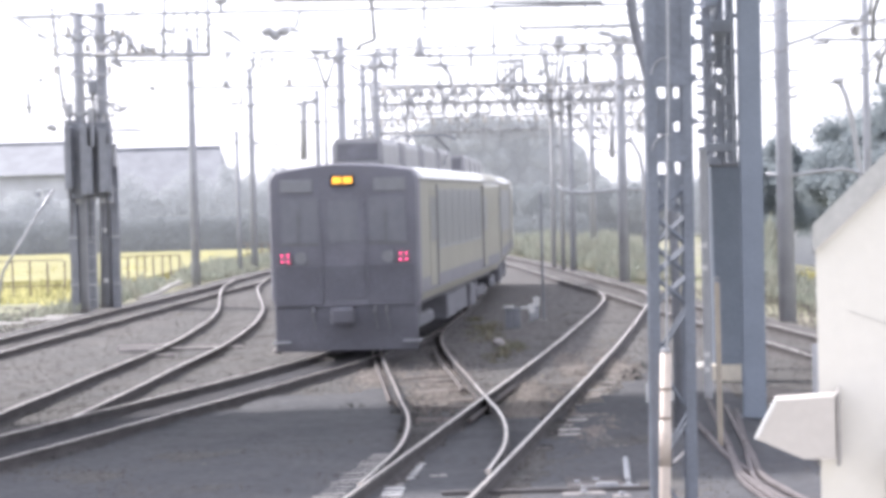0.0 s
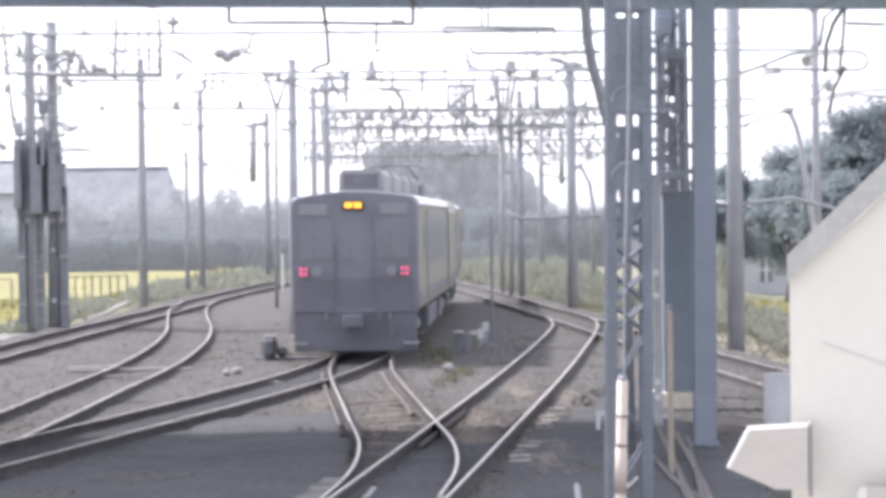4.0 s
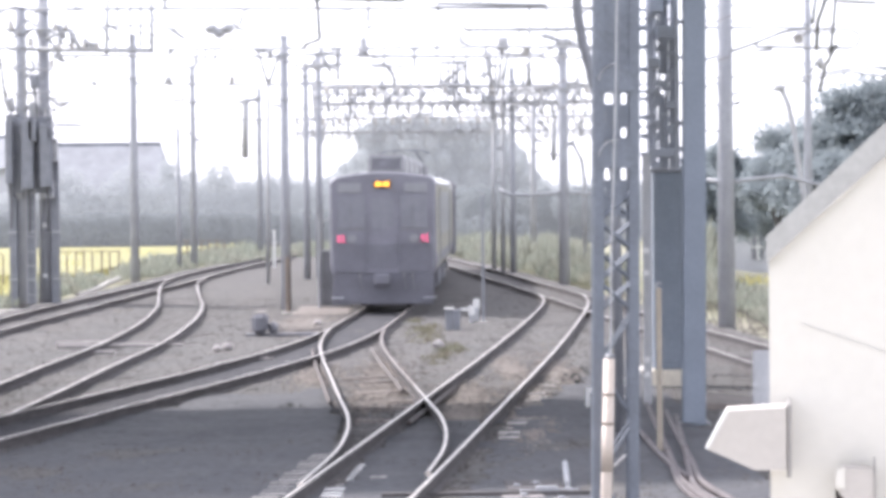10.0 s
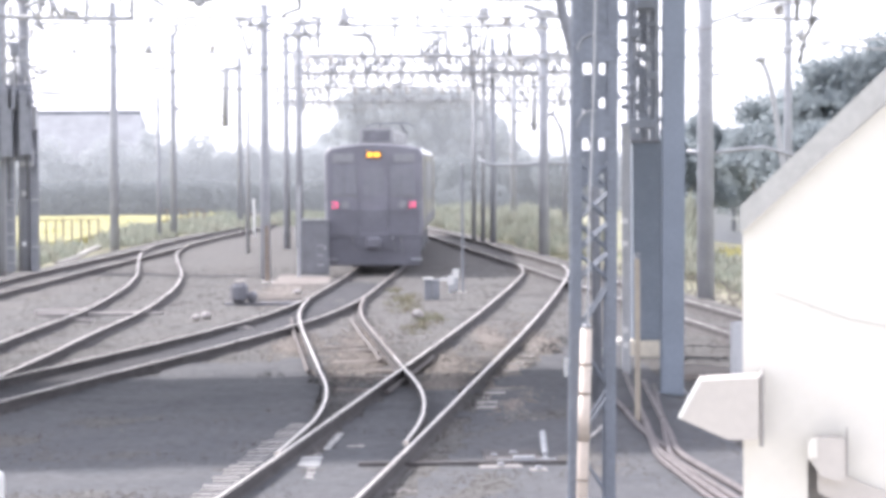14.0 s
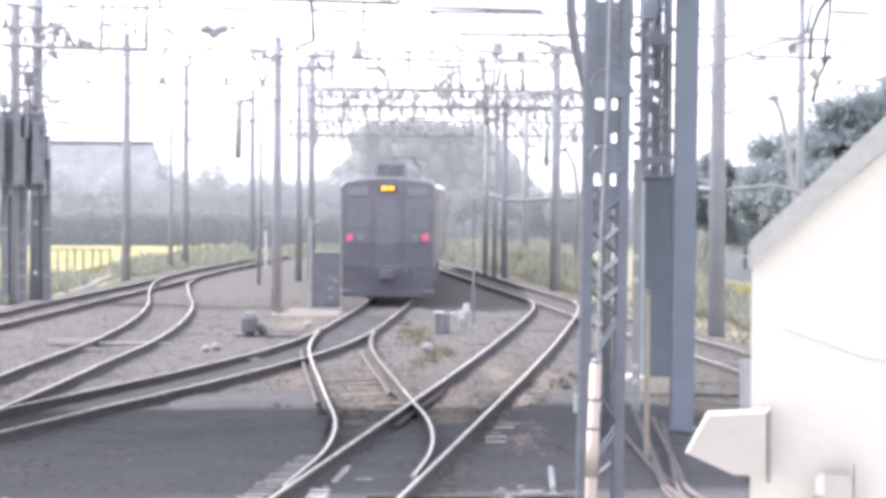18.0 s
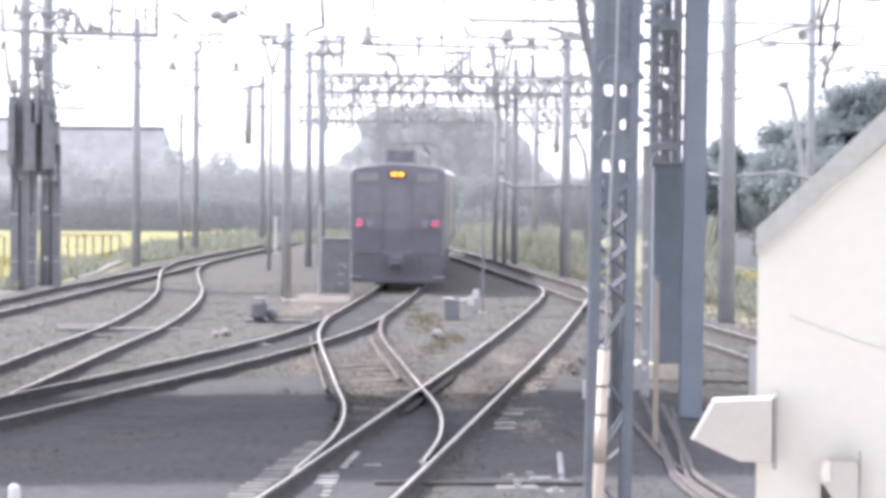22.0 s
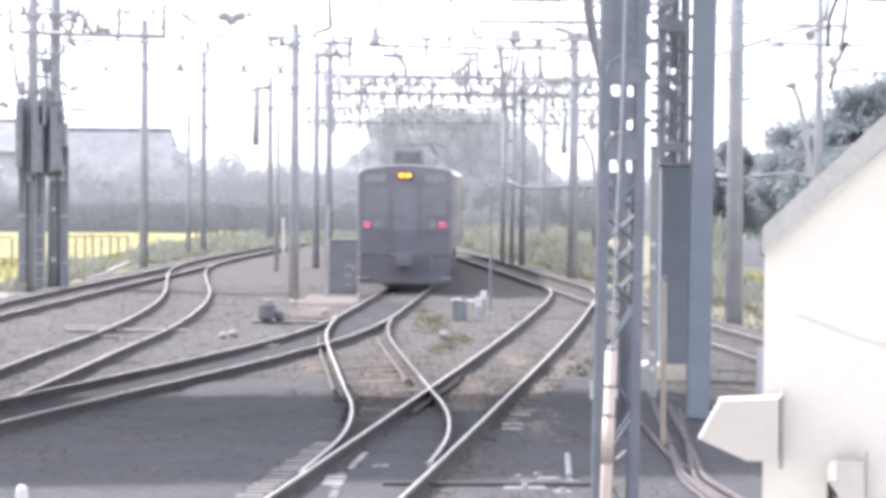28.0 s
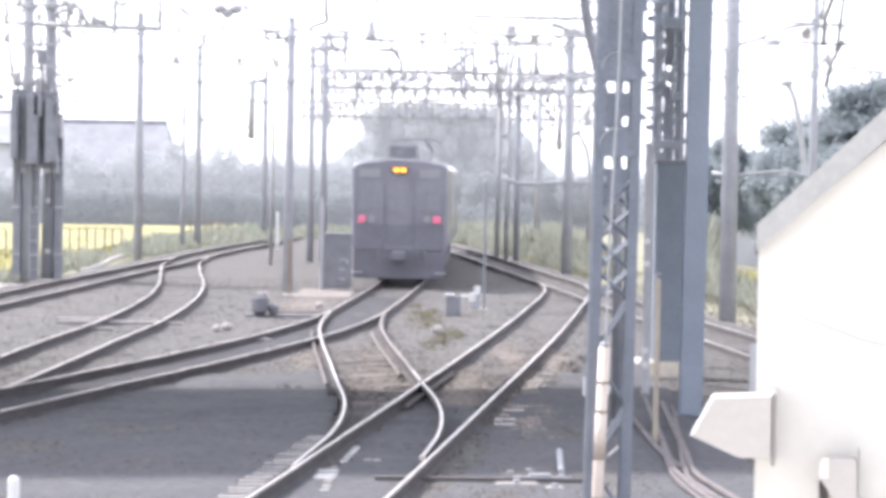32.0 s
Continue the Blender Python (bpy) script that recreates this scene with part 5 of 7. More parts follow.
rig("overhead_bracket", "short steel arms clamped to the concrete pole", "bracket arms", "bracket arms", [
    ("arm", [(-4.39, 68.00, 6.40), (-3.54, 68.00, 6.46)], 0.028),
    ("arm", [(-4.35, 68.00, 6.21), (-3.75, 68.00, 6.27)], 0.021),
    ("insulator", [(-4.09, 68.00, 6.43), (-4.04, 68.00, 6.21)], 0.050),
    ("brace", [(-3.61, 68.00, 6.13), (-3.21, 68.00, 5.87)], 0.021),
    ("arm", [(-3.54, 68.00, 6.27), (-2.34, 68.00, 6.33)], 0.018),
])
rig("overhead_bracket", "short steel arms clamped to the concrete pole", "bracket arms", "bracket arms", [
    ("arm", [(-4.48, 95.00, 7.23), (-3.46, 95.00, 7.28)], 0.030),
    ("arm", [(-4.64, 95.00, 6.72), (-3.65, 95.00, 6.76)], 0.030),
    ("insulator", [(-4.15, 95.00, 7.55), (-4.13, 95.00, 7.23)], 0.059),
    ("arm", [(-4.14, 95.00, 5.81), (-3.84, 95.00, 5.81)], 0.030),
    ("brace", [(-3.85, 95.00, 7.51), (-3.30, 95.00, 7.12)], 0.030),
])

rig("cross_span", "second thin cross wire between the poles", "cross wire", "cross spans", [
    ("wire", [(-7.50, 68.00, 6.29), (-3.82, 68.00, 6.22)], 0.013),
    ("wire", [(-1.83, 68.00, 6.21), (1.57, 68.00, 6.16)], 0.010),
    ("dropper", [(-5.68, 68.00, 6.44), (-5.72, 68.00, 6.02)], 0.010),
    ("dropper", [(-5.72, 68.00, 6.02), (-6.01, 68.00, 6.23)], 0.008),
    ("dropper", [(-1.49, 68.00, 6.41), (-1.50, 68.00, 5.95), (-0.46, 68.00, 5.93), (-0.46, 68.00, 6.40)], 0.012),
    ("dropper", [(-2.54, 68.00, 6.38), (-2.36, 68.00, 6.41), (-2.40, 68.00, 5.96), (-2.73, 68.00, 5.96)], 0.013),
    ("dropper", [(-2.73, 68.00, 6.39), (-2.73, 68.00, 5.96)], 0.016),
    ("wire", [(-2.40, 68.00, 6.02), (-1.10, 68.00, 5.99), (-1.02, 68.00, 5.84), (-0.93, 68.00, 5.64), (-0.96, 68.00, 5.47)], 0.014),
    ("clamp", [(-1.83, 68.00, 6.41), (-1.46, 68.00, 6.41)], 0.021),
])
rig("cross_span", "second thin cross wire between the poles", "cross wire", "cross spans", [
    ("clamp", [(-0.56, 68.00, 6.38), (-0.33, 68.00, 6.38)], 0.021),
    ("clamp", [(-6.65, 68.00, 6.44), (-6.48, 68.00, 6.44)], 0.026),
    ("clamp", [(-5.77, 68.00, 6.44), (-5.54, 68.00, 6.43)], 0.026),
])
rig("registration_arm", "tapered steel horn on the cross beam", "registration arm", "registration arms", [
    ("horn", [(-3.15, 75.00, 7.96), (-2.79, 75.00, 7.92), (-2.24, 75.00, 7.87)], 0.029),
    ("arm", [(-1.76, 75.00, 8.23), (-1.73, 75.00, 7.71), (-1.78, 75.00, 7.32)], 0.020),
    ("arm", [(-1.78, 75.00, 7.32), (-1.07, 75.00, 7.83)], 0.010),
    ("clamp", [(-1.33, 75.00, 8.21), (-0.99, 75.00, 8.21)], 0.023),
    ("clamp", [(-1.27, 75.00, 8.29), (-1.23, 75.00, 8.15)], 0.029),
    ("clamp", [(-1.02, 75.00, 8.29), (-0.99, 75.00, 8.10)], 0.023),
    ("rod", [(-5.21, 75.00, 7.78), (-5.36, 75.00, 7.43)], 0.017),
    ("plate", [(-10.07, 75.00, 8.01), (-9.66, 75.00, 8.00)], 0.023),
    ("rod", [(-11.49, 75.00, 7.99), (-11.49, 75.00, 8.42), (-11.25, 75.00, 8.42)], 0.010),
    ("wire", [(-7.71, 75.00, 7.80), (-6.78, 75.00, 7.11)], 0.010),
])
rig("registration_arm", "tapered steel horn on the cross beam", "registration arm", "registration arms", [
    ("wire", [(-5.61, 75.00, 7.38), (-4.36, 75.00, 7.36), (-4.34, 75.00, 7.26)], 0.012),
])
rig("square_bracket", "dense square steel frame with inner rods on the lattice beam", "switch frame", "switchgear on the towers", [
    ("upright", [(0.30, 99.72, 7.64), (0.29, 99.72, 6.78)], 0.031),
    ("upright", [(1.26, 99.72, 8.00), (1.25, 99.72, 6.77)], 0.031),
    ("rail", [(0.30, 99.72, 7.59), (1.26, 99.72, 7.59)], 0.031),
    ("rail", [(0.29, 99.72, 6.82), (1.25, 99.72, 6.81)], 0.038),
    ("rail", [(0.30, 99.72, 8.01), (1.49, 99.72, 8.02)], 0.023),
    ("rod", [(0.50, 99.72, 7.59), (0.48, 99.72, 6.82)], 0.023),
    ("rod", [(0.79, 99.72, 7.94), (0.76, 99.72, 6.82)], 0.031),
    ("rod", [(0.97, 99.72, 7.59), (0.94, 99.72, 6.82)], 0.023),
    ("brace", [(0.38, 99.72, 6.84), (1.15, 99.72, 7.53)], 0.023),
    ("rod", [(0.44, 99.72, 7.30), (1.15, 99.72, 7.33)], 0.019),
    ("rod", [(0.23, 99.72, 9.50), (0.20, 99.72, 7.80)], 0.015),
    ("rod", [(1.15, 99.72, 9.35), (1.18, 99.72, 8.83)], 0.023),
])
rig("cross_span", "slanting stay wires beside the curve mast", "cross wire", "cross spans", [
    ("wire", [(5.09, 86.00, 8.67), (4.15, 86.00, 7.96), (3.25, 86.00, 7.47)], 0.017),
    ("wire", [(5.05, 86.00, 8.89), (4.52, 86.00, 9.07)], 0.014),
    ("brace", [(1.67, 86.00, 7.35), (1.88, 86.00, 6.19)], 0.035),
    ("brace", [(2.22, 86.00, 7.29), (2.09, 86.00, 6.19)], 0.035),
    ("plate", [(1.74, 86.00, 6.82), (2.14, 86.00, 6.81)], 0.035),
    ("rod", [(1.85, 86.00, 6.99), (1.84, 86.00, 6.22)], 0.028),
    ("rod", [(2.00, 86.00, 7.08), (1.99, 86.00, 6.22)], 0.028),
    ("arm", [(2.44, 86.00, 7.17), (3.43, 86.00, 7.18)], 0.028),
    ("arm", [(2.57, 86.00, 6.86), (3.07, 86.00, 6.84), (3.05, 86.00, 6.20)], 0.028),
    ("brace", [(2.61, 86.00, 5.56), (3.60, 86.00, 6.18)], 0.017),
    ("brace", [(3.24, 86.00, 5.46), (3.87, 86.00, 6.06)], 0.017),
])
rig("cross_span", "slanting stay wires beside the curve mast", "cross wire", "cross spans", [
    ("rod", [(3.47, 86.00, 7.34), (3.53, 86.00, 7.07), (3.87, 86.00, 6.17)], 0.021),
    ("hook", [(2.97, 86.00, 5.60), (3.02, 86.00, 5.36), (2.87, 86.00, 5.28)], 0.021),
    ("rod", [(4.62, 86.00, 6.97), (4.58, 86.00, 6.17)], 0.017),
    ("wire", [(4.23, 86.00, 6.25), (4.95, 86.00, 6.20)], 0.024),
    ("brace", [(3.34, 86.00, 7.79), (3.96, 86.00, 7.57), (4.59, 86.00, 7.46)], 0.028),
    ("wire", [(-1.23, 86.00, 8.58), (-1.23, 86.00, 7.46)], 0.010),
    ("wire", [(0.92, 86.00, 7.98), (0.83, 86.00, 7.63), (1.01, 86.00, 7.41)], 0.021),
])
rig("tower_gear", "bent brackets and small arms on the tower pole", "switch gear", "switchgear on the towers", [
    ("arm", [(-10.56, 74.60, 5.50), (-10.34, 74.60, 5.53)], 0.017),
    ("arm", [(-10.48, 74.60, 5.31), (-10.22, 74.60, 5.29), (-10.02, 74.60, 5.46)], 0.017),
    ("bracket", [(-10.44, 74.60, 5.18), (-10.34, 74.60, 5.18)], 0.052),
    ("arm", [(-10.60, 74.60, 4.87), (-9.56, 74.60, 4.74)], 0.012),
    ("arm", [(-11.10, 74.60, 5.62), (-10.87, 74.60, 5.62)], 0.017),
    ("arm", [(-11.64, 74.60, 6.40), (-11.42, 74.60, 6.40)], 0.014),
    ("arm", [(-11.55, 74.60, 6.28), (-10.40, 74.60, 6.29)], 0.014),
    ("brace", [(-11.10, 74.60, 6.04), (-10.93, 74.60, 6.15)], 0.017),
    ("jumper", [(-11.05, 74.60, 6.59), (-10.96, 74.60, 6.35), (-10.99, 74.60, 6.24)], 0.017),
    ("brace", [(-10.46, 74.60, 6.66), (-10.12, 74.60, 6.47)], 0.017),
    ("brace", [(-10.39, 74.60, 6.92), (-10.14, 74.60, 7.05)], 0.017),
])
rig("tower_gear", "bent brackets and small arms on the tower pole", "switch gear", "switchgear on the towers", [
    ("lump", [(-9.46, 74.60, 7.04), (-9.23, 74.60, 6.92)], 0.040),
    ("lump", [(-10.27, 74.60, 7.17), (-10.21, 74.60, 7.05)], 0.046),
    ("spur", [(-9.82, 74.60, 7.35), (-9.74, 74.60, 6.92)], 0.017),
    ("cable", [(-11.94, 74.60, 7.91), (-11.86, 74.60, 6.75), (-11.74, 74.60, 5.50), (-11.68, 74.60, 5.19)], 0.017),
    ("stay", [(-11.79, 74.60, 6.83), (-11.20, 74.60, 7.52), (-10.62, 74.60, 8.14)], 0.010),
    ("arm", [(-11.94, 74.60, 7.73), (-11.63, 74.60, 7.76)], 0.017),
    ("arm", [(-11.95, 74.60, 6.90), (-11.17, 74.60, 6.90)], 0.023),
    ("lump", [(-11.82, 74.60, 7.84), (-11.72, 74.60, 7.96)], 0.035),
])
rig("pole_stay", "pale slanting stay bar beside the tower", "stay", "", [
    ("bar", [(-11.99, 74.00, 3.18), (-12.46, 74.00, 2.50), (-13.05, 74.00, 1.59), (-13.46, 74.00, 0.95), (-13.75, 74.00, -0.76)], 0.029),
], M_GALV)
rig("low_span", "thin service wires between the far poles", "cross wire", "cross spans", [
    ("wire", [(-10.16, 115.00, 5.45), (-9.92, 115.00, 5.17), (-8.73, 115.00, 5.20), (-7.88, 115.00, 4.81)], 0.022),
    ("wire", [(-10.64, 115.00, 5.50), (-10.28, 115.00, 5.49)], 0.022),
    ("wire", [(-10.86, 115.00, 8.24), (-8.82, 115.00, 8.27)], 0.013),
    ("wire", [(-10.99, 115.00, 6.89), (-10.51, 115.00, 6.89), (-10.50, 115.00, 7.47)], 0.022),
    ("wire", [(-9.79, 115.00, 6.84), (-8.00, 115.00, 6.80)], 0.017),
    ("wire", [(-10.10, 115.00, 6.10), (-7.88, 115.00, 6.03)], 0.017),
    ("lump", [(-13.39, 115.00, 5.96), (-13.24, 115.00, 5.83)], 0.035),
    ("lump", [(-14.43, 115.00, 7.66), (-14.24, 115.00, 7.57)], 0.052),
    ("wire", [(-12.91, 115.00, 5.85), (-12.43, 115.00, 5.80)], 0.017),
    ("wire", [(-9.92, 115.00, 5.31), (-9.97, 115.00, 4.77)], 0.022),
])
rig("low_span", "thin service wires between the far poles", "cross wire", "cross spans", [
    ("wire", [(-11.22, 115.00, 7.86), (-11.08, 115.00, 7.47)], 0.026),
])

def truss_clutter(y, x0, x1, z0, z1, label, seed):
    """Jumper loops, droppers and pin insulators strung under and across a lattice beam."""
    q = random.Random(seed)
    t = thing("dropper_frame", x0, y, z0, 0, label, "droppers", "droppers")
    L, h = x1 - x0, z1 - z0
    for z in (h * 0.55, -0.16, -0.42):
        part("span_wire", tubem([(L * k / 6, 0, z + q.uniform(-0.03, 0.03)) for k in range(7)], 0.02, 5), M_STEEL, t)
    x = 0.15
    while x < L - 0.5:
        top, low = q.choice((h, h * 0.55, 0.0)), -q.uniform(0.1, 0.62)
        part("dropper", tubem([(x, 0, top), (x + q.uniform(-0.08, 0.08), 0, low)], q.uniform(0.018, 0.04), 5), M_STEEL, t)
        if q.random() < 0.5:
            w = q.uniform(0.25, 0.6)
            part("jumper_loop", tubem([(x, 0, -0.05), (x + w * 0.2, 0, -0.3), (x + w * 0.7, 0, -0.33), (x + w, 0, -0.04)], 0.02, 5), M_STEEL, t)
        if q.random() < 0.6:
            zz, r = q.choice((h + 0.05, h * 0.5, 0.05)), q.uniform(0.06, 0.11)
            part("insulator", lathe(bmesh.new(), x + 0.1, -0.05, [(r * 0.4, zz + 0.2), (r, zz + 0.1), (r * 0.7, zz + 0.05), (r, zz - 0.02), (r * 0.5, zz - 0.1)], 8), M_GALV, t)
        if q.random() < 0.4:
            part("strut", tubem([(x, 0, q.uniform(0, h)), (x + q.uniform(-0.4, 0.4), 0, q.uniform(-0.1, h))], 0.025, 5), M_STEEL, t)
        x += q.uniform(0.16, 0.36)
    return t


truss_clutter(99.4, -4.3, 5.8, 6.15, 6.75, "cluttered droppers and jumper loops on the lattice beam", 3)
truss_clutter(134.5, -6.6, 8.4, 5.95, 6.65, "cluttered droppers on the far lattice beam", 4)

mi = thing("mushroom_insulator", -7.37, 75, 7.93, 0, "mushroom-shaped grey insulator standing on the cross beam", "insulator", "line insulators")
part("stem", tubem([(0, 0, 0), (0, 0, 0.27)], 0.05, 10), M_STEEL, mi)
part("cap", lathe(bmesh.new(), 0, 0, [(0.07, 0.24), (0.17, 0.275), (0.195, 0.33), (0.17, 0.40), (0.08, 0.42)]), M_STEEL, mi, smooth=True)
part("knob", lathe(bmesh.new(), 0, 0, [(0.05, 0.42), (0.06, 0.49), (0.03, 0.52)]), M_STEEL, mi, smooth=True)
insulator("mushroom_insulator", -7.23, 98, 6.88, 0.26, 0.12, "small mushroom-shaped insulator on a cross span", False)
bi = thing("strain_insulator", -5.33, 68, 6.95, 0, "paired bowl insulators hung in a shallow V on a cross wire", "insulator", "line insulators")
for s in (-1, 1):
    part("bowl", lathe(bmesh.new(), s * 0.2, 0, [(0.05, -0.13), (0.13, -0.10), (0.17, 0.0), (0.13, 0.09), (0.04, 0.12)]), M_STEEL, bi, smooth=True)
part("saddle", lathe(bmesh.new(), 0, 0, [(0.04, -0.25), (0.13, -0.19), (0.16, -0.09), (0.06, -0.02)]), M_STEEL, bi, smooth=True)
part("hook", tubem([(0.3, 0, 0.0), (0.36, 0, 0.16), (0.45, 0, 0.02), (0.62, 0, -0.04)], 0.04, 6), M_STEEL, bi)
for x, y, z, h, r in ((2.98, 86, 7.45, 0.34, 0.17), (7.68, 57, 6.05, 0.25, 0.13), (-2.3, 100, 6.2, 0.4, 0.1), (-0.9, 100, 6.2, 0.4, 0.1), (0.5, 100, 6.2, 0.4, 0.1), (1.9, 100, 6.2, 0.4, 0.1)):
    insulator("strain_insulator", x, y, z, h, r, "porcelain strain insulator hanging from a cross wire")
di = thing("drop_insulator", -1.74, 68, 6.2, 0, "tall stout porcelain insulator on the cross beam", "insulator", "line insulators")
part("body", lathe(bmesh.new(), 0, 0, [(0.14, 0), (0.13, 0.16), (0.10, 0.18), (0.12, 0.30), (0.09, 0.32), (0.10, 0.42), (0.06, 0.50)]), M_STEEL, di, smooth=True)
part("pin", tubem([(0.03, 0, 0.5), (0.08, 0, 0.6)], 0.03, 6), M_STEEL, di)

# tower boxes
for x, z, w, h, lab in ((-11.62, 3.9, 0.34, 1.15, "grey transformer box on the tower pole"), (-10.55, 3.75, 0.34, 0.62, "grey switch box on the tower pole"), (-11.13, 3.1, 0.52, 1.15, "large grey control cabinet between the tower poles"), (-10.88, 4.35, 0.4, 0.5, "grey fuse box on the tower pole"), (-11.3, 4.4, 0.3, 0.38, "small grey fuse box on the tower pole"), (-11.45, 2.75, 0.3, 0.85, "grey meter box on the tower pole"), (-10.68, 2.75, 0.36, 0.5, "small grey junction box on the tower pole")):
    t = thing("pole_cabinet", x, 75.05, z, 0, lab, "cabinet", "cabinets on the tower")
    part("case", boxm(-w / 2, w / 2, -0.28, 0.06, 0, h, 0.02), M_STEEL, t)
    part("door", boxm(-w / 2 + 0.03, w / 2 - 0.03, -0.30, -0.282, 0.04, h - 0.04, 0.006), M_STEEL, t)
    part("lid", boxm(-w / 2 - 0.03, w / 2 + 0.03, -0.32, 0.08, h, h + 0.03, 0.006), M_STEEL_DARK, t)

for x, z, r, h in ((-11.02, 4.95, 0.13, 0.45), (-10.6, 4.65, 0.12, 0.42), (-11.66, 5.15, 0.12, 0.4)):
    t = thing("pole_transformer", x, 74.9, z, 0, "grey drum transformer hung on the tower pole", "transformer", "drum transformers")
    part("tank", lathe(bmesh.new(), 0, 0, [(r * 0.9, 0), (r, 0.03), (r, h - 0.04), (r * 0.8, h)]), M_STEEL, t, smooth=True)
    part("bracket", boxm(-0.04, 0.04, 0, 0.3, h * 0.3, h * 0.7), M_STEEL_DARK, t)
    for s in (-1, 1):
        part("bushing", tubem([(s * r * 0.5, 0, h - 0.01), (s * r * 0.7, 0, h + 0.14)], 0.022, 6), M_PORCELAIN, t)
for x, z in ((-12.0, 7.40), (-11.6, 7.40), (-10.4, 7.35), (-10.1, 7.35), (-12.0, 6.90), (-11.1, 6.95), (-10.3, 6.82), (-9.95, 6.82), (-9.6, 6.82), (-12.0, 6.35), (-10.5, 6.35), (-9.25, 6.82)):
    insulator("pin_insulator", x, 74.98, z, 0.26, 0.07, "porcelain pin insulator on a tower cross arm", False)

# running wires above the tracks
for line, lab in ((LINE_MAIN, "contact wire above the main line"), (LINE_RIGHT, "contact wire above the running line"), (LINE_LEFT, "contact wire above the outer line"), (LINE_FAR_RIGHT, "contact wire above the outer line")):
    pl = smooth_line(line, 1.0)
    hi = min(pl[-1][1], 200)
    for z, nm in ((5.05, "contact_wire"), (5.75, "messenger_wire")):
        wire(nm, [(x_on(pl, y) + 0.2 * math.sin(y * 0.12), y, z) for y in np.arange(20, hi, 4.0)], 0.008, lab if z < 5.5 else lab.replace("contact", "messenger"))


# ---------------------------------------------------------------- beside the tracks
def cabinet(name, x, y, w, d, h, label, rz=0, material=None, feet=0.12):
    t = thing(name, x, y, -0.2, rz, label, "trackside cabinet", "trackside cabinets")
    part("plinth", boxm(-w / 2 - 0.05, w / 2 + 0.05, -d / 2 - 0.05, d / 2 + 0.05, 0, feet, 0.02), M_CONCRETE, t)
    part("case", boxm(-w / 2, w / 2, -d / 2, d / 2, feet, h, 0.015), material or M_STEEL, t)
    part("door", boxm(-w / 2 + 0.03, w / 2 - 0.03, -d / 2 - 0.018, -d / 2 - 0.002, feet + 0.05, h - 0.06, 0.006), material or M_STEEL, t)
    part("lid", boxm(-w / 2 - 0.03, w / 2 + 0.03, -d / 2 - 0.03, d / 2 + 0.03, h, h + 0.04, 0.012), M_STEEL_DARK, t)
    part("lock", boxm(w / 2 - 0.12, w / 2 - 0.07, -d / 2 - 0.035, -d / 2 - 0.0185, h * 0.5, h * 0.5 + 0.12, 0.005), M_GALV, t)
    return t


rc = cabinet("relay_cabinet", -2.58, 70.0, 0.74, 0.6, 1.5, "dark relay cabinet with white marks beside the main line", material=M_CABINET)
for z in (0.35, 0.6, 0.85):
    part("white_mark", boxm(0.08, 0.24, -0.33, -0.3195, z, z + 0.035), M_GALV, rc)
rp2 = thing("cabinet_post", -2.96, 69.4, -0.25, 0, "thin pale post standing beside the relay cabinet", "post")
part("shaft", tubem([(0, 0, 0), (0.03, 0, 2.5)], 0.045, 8), M_GALV, rp2)
part("arm", tubem([(0.03, 0, 2.3), (0.3, 0, 2.42)], 0.025, 6), M_GALV, rp2)
solo("concrete_slab", boxm(-3.5, -2.1, 65.5, 70.4, -0.30, -0.125, 0.02), M_TRODDEN, "brownish concrete slab beside the main line", "slab")
dw = thing("dwarf_signal", 0.42, 57.3, -0.2, 0, "grey dwarf signal box with a white top", "dwarf signal")
part("case", boxm(-0.22, -0.06, -0.12, 0.12, 0, 0.50, 0.015), M_STEEL_DARK, dw)
part("case", boxm(-0.05, 0.10, -0.14, 0.14, 0, 0.49, 0.015), M_STEEL_DARK, dw)
part("lid", boxm(-0.24, -0.03, -0.15, 0.15, 0.502, 0.525, 0.006), M_LAMPWHITE, dw, "white lid")
part("side_bracket", boxm(0.11, 0.27, -0.05, 0.05, 0.47, 0.515, 0.006), M_LAMPWHITE, dw, "white side bracket")
part("foot", boxm(-0.3, 0.3, -0.2, 0.2, -0.08, -0.002, 0.01), M_CONCRETE, dw)
for x, y, h, lab in ((0.80, 60.2, 0.45, "short white-topped marker beside the dwarf signal"), (0.93, 61.5, 0.55, "short white-topped marker beside the dwarf signal")):
    mk = thing("track_marker", x, y, -0.2, 0, lab, "marker post", "white-topped markers")
    part("post", boxm(-0.05, 0.05, -0.05, 0.05, 0, h, 0.008), M_GALV, mk)
    part("plate", boxm(-0.07, 0.07, -0.07, -0.052, h - 0.2, h, 0.006), M_LAMPWHITE, mk)
thin = thing("thin_post", 1.08, 61.0, -0.2, 0, "thin dark signal post beside the dwarf signal", "post")
part("shaft", tubem([(0, 0, 0), (0, 0, 2.9)], 0.03, 8), M_STEEL_DARK, thin)
part("cap", tubem([(0, 0, 2.9), (0, 0, 2.96)], 0.045, 8), M_GALV, thin)
part("foot", boxm(-0.12, 0.12, -0.12, 0.12, -0.05, 0.06, 0.01), M_CONCRETE, thin)


